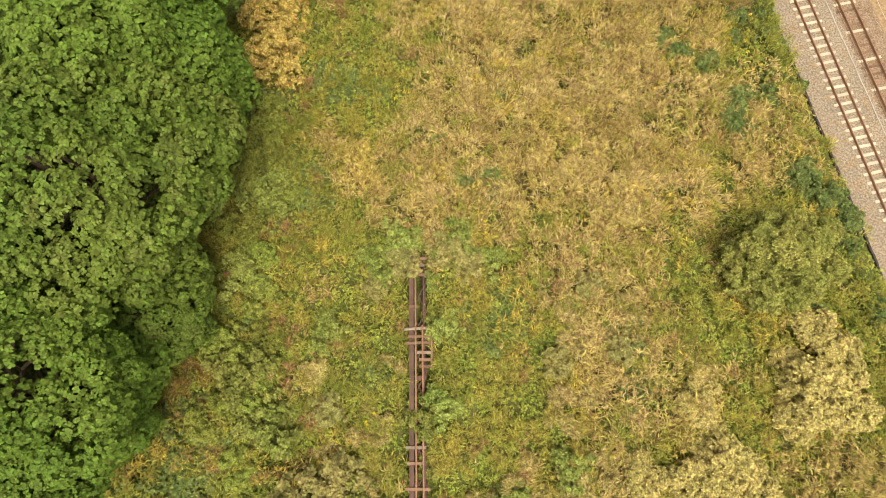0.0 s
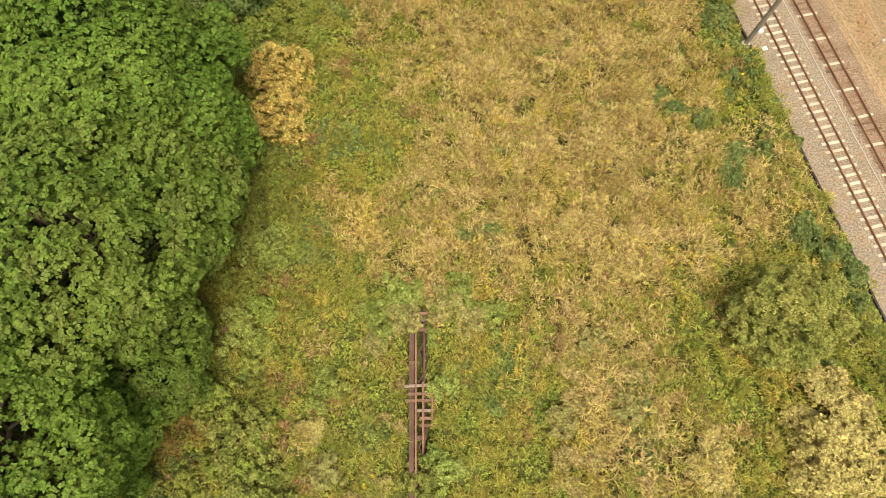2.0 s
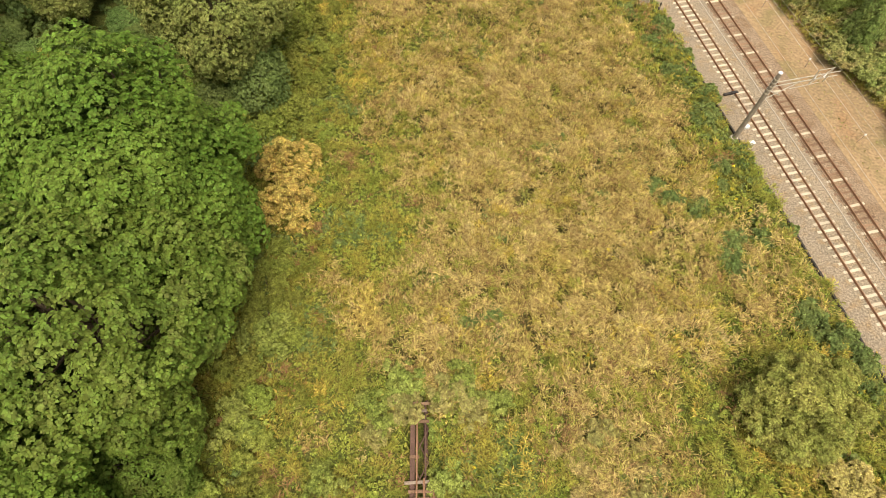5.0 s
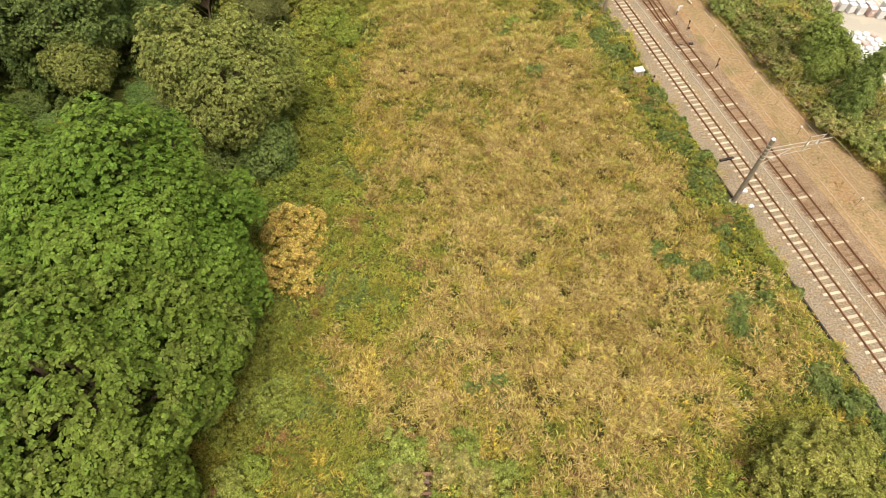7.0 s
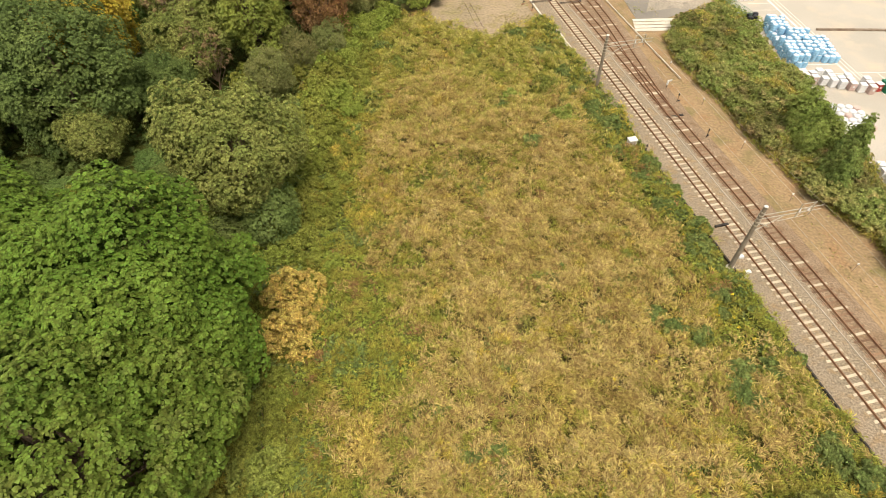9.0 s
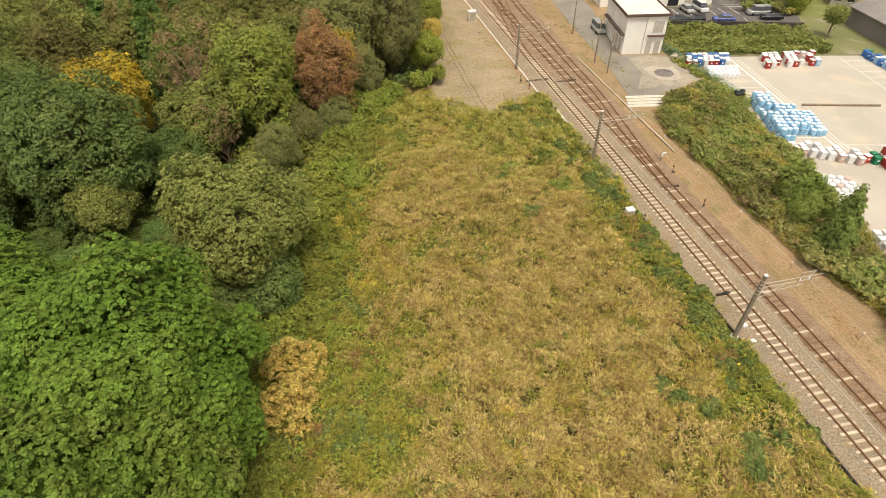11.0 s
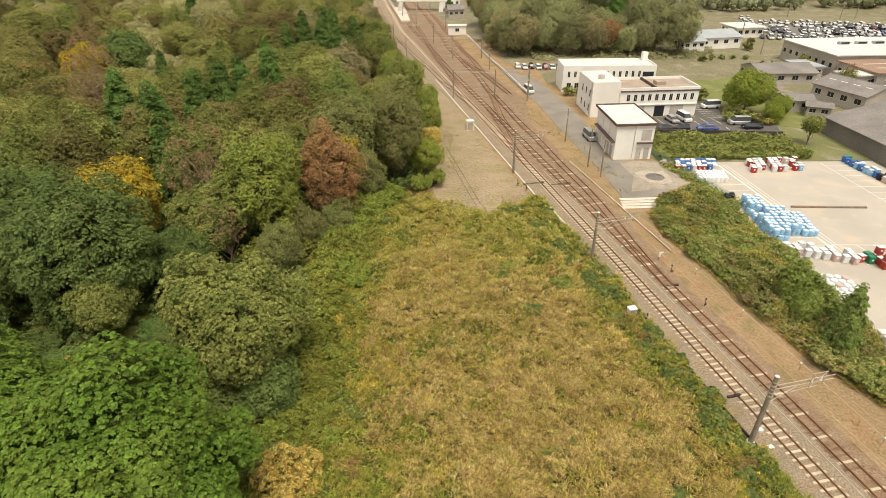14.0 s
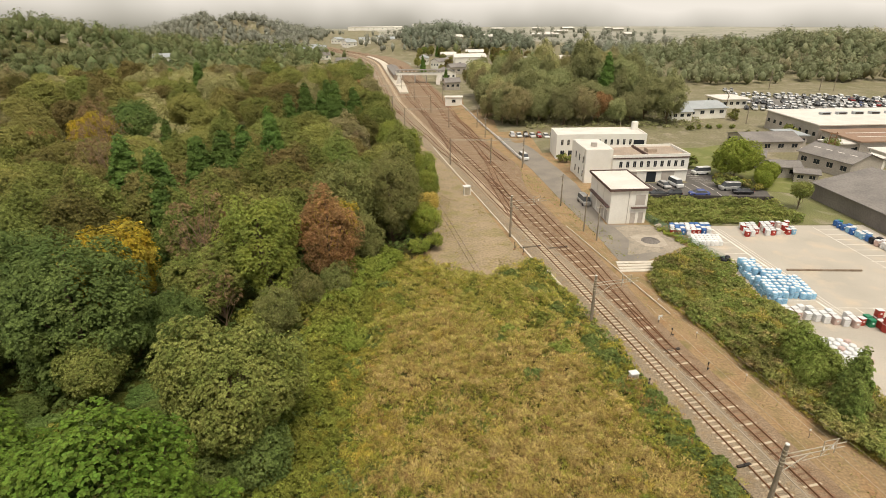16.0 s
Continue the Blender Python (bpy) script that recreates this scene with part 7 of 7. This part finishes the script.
M_REED = leafy("buff_reed", (0.50, 0.38, 0.15), (0.38, 0.32, 0.10), 0.6, island=0.45)
spread_kind(bush("buff reed clump standing in the green weeds", 76, 1.3, 1.5, 1500, 0.28, M_REED, count=16, width=0.12, spread=1.0, lob=(0.14, 0.4), group="reed clumps"),
            [(-4.6, -3.4, 0.8), (-5.2, -8.2, 0.9), (-3.4, 0.6, 0.6), (5.8, -6.8, 0.9), (7.4, -8.6, 1.0), (10.4, -6.2, 0.9), (3.2, -8.8, 0.8), (9.2, -2.0, 1.0), (9.8, 3.0, 0.9), (8.6, 5.4, 0.8), (-7.4, -5.4, 0.6), (12.6, -8.4, 0.9), (14.0, 5.0, 0.8)])
# vine-draped bank between the wood and the field
BANK = bush("vine-draped green shrub on the bank below the wood", 67, 2.9, 1.9, 4600, 0.125,
            leafy("bank_leaf", (0.235, 0.275, 0.05), (0.32, 0.335, 0.07), 0.3, objvar=0.2, island=0.45), count=40, lob=(0.18, 0.34), spread=0.84, group="bank shrubs")
gb = np.random.default_rng(67)
bank = [(-12.2, 29.5, 0.7), (-13.4, 17.0, 0.8), (-11.2, 13.5, 0.7), (-14.2, 10.5, 0.8), (-12.4, 5.5, 0.7), (-14.6, 2.0, 0.8), (-15.2, -2.5, 0.8), (-13.2, -6.0, 0.7),
        (-10.2, 8.8, 0.5), (-10.4, 33, 0.5), (-11.6, -9.0, 0.8), (-12.6, -1.0, 0.7), (-11.8, 2.8, 0.65), (-12.8, 8.0, 0.75), (-11.0, 15.6, 0.6), (-12.9, 14.6, 0.85), (-13.0, 19.4, 0.8), (-10.4, 19.2, 0.5), (-22, 38, 1.1), (-26.5, 37.5, 1.1), (-30.5, 40, 1.2), (-37, 39, 1.2), (-25, 52.5, 1.2), (-29, 51.5, 1.2), (-4.2, 86.5, 0.9), (-1.6, 89.5, 0.8), (-20, 68.5, 1.3), (-22.8, 66.0, 1.3), (-17.2, 67.0, 1.2), (-20.4, 64.5, 1.2), (-25.5, 63.0, 1.2), (-14.5, 70.5, 1.1), (-12.6, 75.0, 1.2), (-10.5, 79.0, 1.1), (-23.5, 60.5, 1.1), (-9.0, 82.0, 1.1)]
for y in np.arange(33, 80, 2.7):
    for k in range(3):
        bank.append((float(wood_x(y)) + 1.6 - 2.4 * k + gb.normal(0, 0.4), y + gb.normal(0, 0.5), gb.uniform(0.5, 0.75) + 0.2 * k))
spread_kind(BANK, bank)

# hedge bank on the far side of the line
HB = bush("dense green and brown hedge shrub on the railway bank", 68, 1.9, 2.0, 3400, 0.16, M_HEDGE, count=40, lob=(0.16, 0.34), spread=0.85, group="hedge shrubs")
places = []
for y in np.arange(16, 84, 2.5):
    lo = float(np.interp(y, [16, 36, 42, 50.6, 62, 71, 78, 84], [46.5, 44.2, 41.4, 38.6, 36.6, 34.4, 34.6, 41]))
    hi = float(np.interp(y, [16, 45, 67, 84], [47.6, 46.4, 45.6, 44.0]))
    for k, x in enumerate(np.arange(lo, hi, 2.3)):
        places.append((x + R.normal(0, 0.4), y + R.normal(0, 0.6), R.uniform(0.65, 1.1)))
spread_kind(HB, places, 0.0)
gh = np.random.default_rng(77)
_hy = gh.uniform(14, 86, 9500)
_hl = np.interp(_hy, [16, 36, 42, 50.6, 62, 71, 78, 84], [46.5, 44.2, 41.4, 38.6, 36.6, 34.4, 34.6, 41]) - 1.9
_hr = np.interp(_hy, [16, 45, 67, 84], [48.2, 47.0, 46.2, 44.6])
_hx = _hl + (_hr - _hl) * gh.random(9500) ** 1.25
_up = np.clip((_hx - _hl) / 2.2, 0, 1)
_hz = _up * (0.3 + 1.5 * lattice(_hx, _hy, 2.3, 78))
_olive = gh.random(9500) < 0.62
for _nm, _lab, _k, _mat, _len in (("bank_grass_tufts", "tall olive grass growing through the hedge bank", _olive, M_OLIVE, 0.75), ("dry_bank_grass", "dry straw grass on the railway bank", ~_olive, M_STRAW, 0.7)):
    _V, _F = blades(np.stack([_hx, _hy, _hz], -1)[_k], 5, np.full(_k.sum(), _len), 0.06, gh)
    tagged(part(_nm, mesh(_nm, _V, _F, _mat), None, None), _lab, "grass", kind="stuff")
spread_kind(full_tree("hedge_tree", "bushy dark green tree rising from the hedge", "tree", 69, 7.6, 3.3, 0.2, 0.9, 0.15, 5, 24, leafy("hedge_tree_leaf", (0.20, 0.255, 0.055), (0.28, 0.315, 0.08), 0.4, island=0.4), 0.12, lobes=14, amp=0.4, sigma=0.45, flat=0.8),
            [(41.6, 52.6, 0.9), (43.6, 56.0, 0.55), (40.8, 49.4, 0.55), (42.8, 50.2, 0.68)], 0.0)
spread_kind(full_tree("conifer", "slim dark green conifer rising from the hedge", "conifer", 70, 8.2, 2.1, 0.2, 0.55, 0.17, 5, 14, leafy("hedge_conifer_leaf", (0.17, 0.225, 0.055), (0.24, 0.28, 0.075), 0.4, island=0.4), 0.12, cone=True, flat=0.4),
            [(42.4, 45.2, 1.08), (41.4, 43.4, 0.66), (43.2, 46.8, 0.74)], 0.0)
# office surroundings
spread_kind(full_tree("garden_tree", "round bright green tree behind the office car park", "tree", 71, 10.6, 6.2, 0.3, 1.1, 0.2, 5, 20, leafy("fresh_green_leaf", (0.24, 0.29, 0.045), (0.30, 0.335, 0.06), 0.3), 0.2, lobes=18, amp=0.3, sigma=0.45, flat=0.8), [(73.2, 131.5, 1.0), (78.5, 126.5, 0.5), (76.0, 123.4, 0.42), (81.0, 130.5, 0.45)], 0.0)
spread_kind(full_tree("garden_tree", "small loose green tree on the lawn", "tree", 72, 7.4, 2.8, 1.6, 0.9, 0.15, 4, 12, M_PALE, 0.12, lobes=10, amp=0.45, sigma=0.5, flat=0.8, gaps=0.25), [(75.6, 108.6, 0.95), (109.0, 150.0, 0.9), (112.5, 176.0, 0.7)], 0.0)
spread_kind(bush("clipped dark green garden shrub", 73, 2.0, 1.2, 700, 0.22, M_HEDGE, group="garden shrubs"),
            [(33.2, 149.0, 1.0), (35.0, 148.4, 1.2), (66.5, 125, 1.1), (68.5, 127.5, 1.2), (70.2, 125.2, 1.1), (72.2, 122.4, 1.0), (62, 142.5, 1.2), (64.2, 143, 1.4), (66.5, 142.4, 1.5), (90, 190, 0.9), (94, 191, 0.8), (98, 191.5, 0.8),
             (102, 191, 0.8), (86, 188, 1.0), (100, 176, 1.2), (104, 177, 1.1), (96, 176, 1.1), (111, 172, 1.9), (116, 172, 1.3), (109.5, 205, 1.6), (118, 220, 1.0)], 0.0)
spread_kind(bush("yellow-green flowering bank shrub by the car park", 74, 1.8, 1.2, 800, 0.16, M_OCHRE, group="yellow bank shrubs"), [(68.5, 129.8, 1.0), (70.5, 127.4, 1.0), (72.5, 124.6, 1.0), (74.3, 121.6, 0.9)], 0.0)


M_BANKW = leafy("bank_weed_leaf", (0.205, 0.245, 0.06), (0.29, 0.30, 0.085), 0.3, island=0.45, c3=(0.37, 0.33, 0.12))
M_DRYWEED = leafy("dry_weed", (0.36, 0.28, 0.12), (0.30, 0.27, 0.10), 0.5)


def far_weeds(name, label, n, x0, x1, y0, y1, ok, leaf, material, high):
    g = np.random.default_rng(n)
    x, y = g.uniform(x0, x1, n), g.uniform(y0, y1, n)
    m = ok(x, y)
    x, y = x[m], y[m]
    z = land_z(x, y) + g.uniform(0.1, 1, len(x)) * high * (0.3 + lattice(x, y, 3, 71))
    nn = unit(np.stack([g.normal(0, 0.5, len(x)), g.normal(0, 0.5, len(x)), np.ones(len(x))], -1))
    V, F = rosettes(np.stack([x, y, z], -1), nn, leaf * g.uniform(0.6, 1.4, len(x)), 5, g)
    return tagged(part(name, mesh(name, V, F, material), None, None), label, "weeds", kind="stuff")


far_weeds("bank_weeds", "tall green weeds on the bank above the storage yard", 15000, 42, 76, 100, 117, lambda x, y: (y < 115.5 - 0.114 * (x - 44.5)) & (y > 100.3) & (x < 71 + 2.5 * lattice(x, y, 2, 67)), 0.27, M_BANKW, 1.5)
far_weeds("hedge_weeds", "bright green weeds at the foot of the hedge bank", 5000, 33, 49, 70, 98, lambda x, y: ((y < 80) & (x > 35) & (x < 47)) | ((y > 80) & (np.abs(x - 42.2 + 0.29 * (y - 100)) < 1.3)), 0.30, M_LIME, 0.9)
far_weeds("forest_undergrowth", "dark green undergrowth between the trees of the wood", 16000, -66, 0, 28, 120, lambda x, y: (x < wood_x(y) - 0.5), 0.42, M_DEEP, 3.0)
far_weeds("trackside_weeds", "thin dry weeds on the bare soil along the tracks", 14000, 10, 46, -5, 140, lambda x, y: (x > line_x(y) + 6.8) & (x < line_x(y) + 15.5) & (lattice(x, y, 5, 61) + 0.4 * lattice(x, y, 1.5, 62) > 0.72), 0.10, M_DRYWEED, 0.12)
far_weeds("apron_weeds", "yellow-green weeds in the cracks of the apron", 9000, -3, 14, 79, 150, lambda x, y: (x < line_x(y) - 4.2) & (lattice(x, y, 4, 63) + 0.5 * lattice(x, y, 1.2, 64) > 0.78 + 0.008 * (y - 80)), 0.12, M_DRYWEED, 0.15)
far_weeds("verge_weeds", "yellow-green weeds between the sidings and the road", 7000, 10, 34, 84, 190, lambda x, y: (x > line_x(y) + 11.5) & (x < line_x(y) + 15.5) & (lattice(x, y, 5, 65) + 0.5 * lattice(x, y, 1.3, 66) > 0.72), 0.15, M_BANKW, 0.22)
far_weeds("mound_growth", "haze-tinted green scrub on the slope below the mound", 4000, 16, 95, 188, 216, lambda x, y: (x > line_x(y) + 27) & (y > 190) & (land_z(x, y) > 0.5), 0.45, M_HAZY, 1.6)

# ---- painted misty distance ----
# glowing backdrop: mist painted as emission, paler upward and to the right
M_MIST = bpy.data.materials.new("glowing_mist_backdrop")
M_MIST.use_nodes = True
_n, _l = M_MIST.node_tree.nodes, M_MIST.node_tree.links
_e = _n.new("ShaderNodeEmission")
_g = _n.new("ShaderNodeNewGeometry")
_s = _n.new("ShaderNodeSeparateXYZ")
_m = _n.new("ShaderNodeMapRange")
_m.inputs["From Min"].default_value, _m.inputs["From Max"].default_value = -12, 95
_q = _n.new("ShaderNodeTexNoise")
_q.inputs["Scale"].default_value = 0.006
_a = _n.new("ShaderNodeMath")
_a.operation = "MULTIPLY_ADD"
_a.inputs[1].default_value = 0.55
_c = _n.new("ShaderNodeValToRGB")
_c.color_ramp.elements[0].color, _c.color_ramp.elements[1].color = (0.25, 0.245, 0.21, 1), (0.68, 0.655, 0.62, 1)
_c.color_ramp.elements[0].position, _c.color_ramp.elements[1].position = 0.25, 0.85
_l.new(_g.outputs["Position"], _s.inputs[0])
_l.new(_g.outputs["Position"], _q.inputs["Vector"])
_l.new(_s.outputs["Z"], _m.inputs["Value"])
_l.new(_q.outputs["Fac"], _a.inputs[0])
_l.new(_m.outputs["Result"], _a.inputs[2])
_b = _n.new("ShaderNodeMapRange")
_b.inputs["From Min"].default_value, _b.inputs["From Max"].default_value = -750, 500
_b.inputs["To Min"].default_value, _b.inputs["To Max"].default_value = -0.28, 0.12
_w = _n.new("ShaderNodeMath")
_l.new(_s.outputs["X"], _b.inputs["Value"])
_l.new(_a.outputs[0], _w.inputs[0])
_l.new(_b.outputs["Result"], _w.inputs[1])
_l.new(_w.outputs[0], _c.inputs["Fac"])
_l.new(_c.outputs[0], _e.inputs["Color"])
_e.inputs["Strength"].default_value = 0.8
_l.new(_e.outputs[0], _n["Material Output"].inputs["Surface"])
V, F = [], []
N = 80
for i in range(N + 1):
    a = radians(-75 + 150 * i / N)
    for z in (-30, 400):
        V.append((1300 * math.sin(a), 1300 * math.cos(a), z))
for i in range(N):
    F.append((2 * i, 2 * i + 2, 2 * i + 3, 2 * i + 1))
tagged(part("backdrop", mesh("backdrop", V, F, M_MIST), None, None), "glowing backdrop painted as pale grey mist over distant hills", "distance", kind="structure")
# greyed, paled land colour with the distance haze painted in
M_HAZELAND = surf("haze_paled_far_land", (0.26, 0.25, 0.195), (0.33, 0.31, 0.25), 0.012, c3=(0.215, 0.22, 0.155), fine=0.15, grain=0.2)
setting("far_fields", slab("far_fields", [(-900, 420), (-95, 420), (-70, 430), (-95, 520), (-150, 640), (-150, 1290), (-900, 1290)], -3, 0.01), M_HAZELAND, "fields and scrub in a haze-paled tone beyond the wood", "ground")
setting("far_fields", slab("far_fields", [(-20, 424), (900, 424), (900, 1290), (-149, 1290), (-149, 642), (-80, 600), (-42, 520)], -3, 0.012), M_HAZELAND, "town land in a haze-paled tone beyond the station", "ground")
t = gable("factory", "distant long white-roofed factory in the mist", -130, 1180, 110, 30, 6, 0, 3, M_WHITE, M_ROOFPALE, wins=4, flat=True)
t = gable("factory", "distant long white-roofed factory in the mist", -15, 1230, 90, 30, 8, 0, 3, M_WHITE, M_ROOFPALE, wins=4, flat=True)
g3 = np.random.default_rng(12)
for k in range(14):
    x, y = g3.uniform(40, 330), g3.uniform(760, 1100)
    gable("house", "small distant building with haze-paled walls and a pale roof", x, y, g3.uniform(10, 24), 10, 4, 1.5, g3.uniform(-20, 20), M_HAZELAND, M_ROOFPALE, wins=2, group="misty town")

for k in range(20):
    y = g3.uniform(400, 800)
    x = float(line_x(min(y, 600))) + (g3.uniform(30, 150) if k % 3 else -g3.uniform(26, 120))
    if any((x - a) ** 2 + (y - b) ** 2 < 200 for a, b in house_spots):
        continue
    house_spots.append((x, y))
    # every third house gets the haze-paled tone on its walls
    gable("house", "small town house with a tiled roof near the station", x, y, g3.uniform(8, 16), g3.uniform(7, 10), g3.uniform(3, 6), 1.8, g3.uniform(-30, 30), (M_WHITE, M_WALLGREY, M_HAZELAND)[k % 3], (M_TILE, M_ROOFPALE, M_TILE)[k % 3], wins=2, group="town houses")
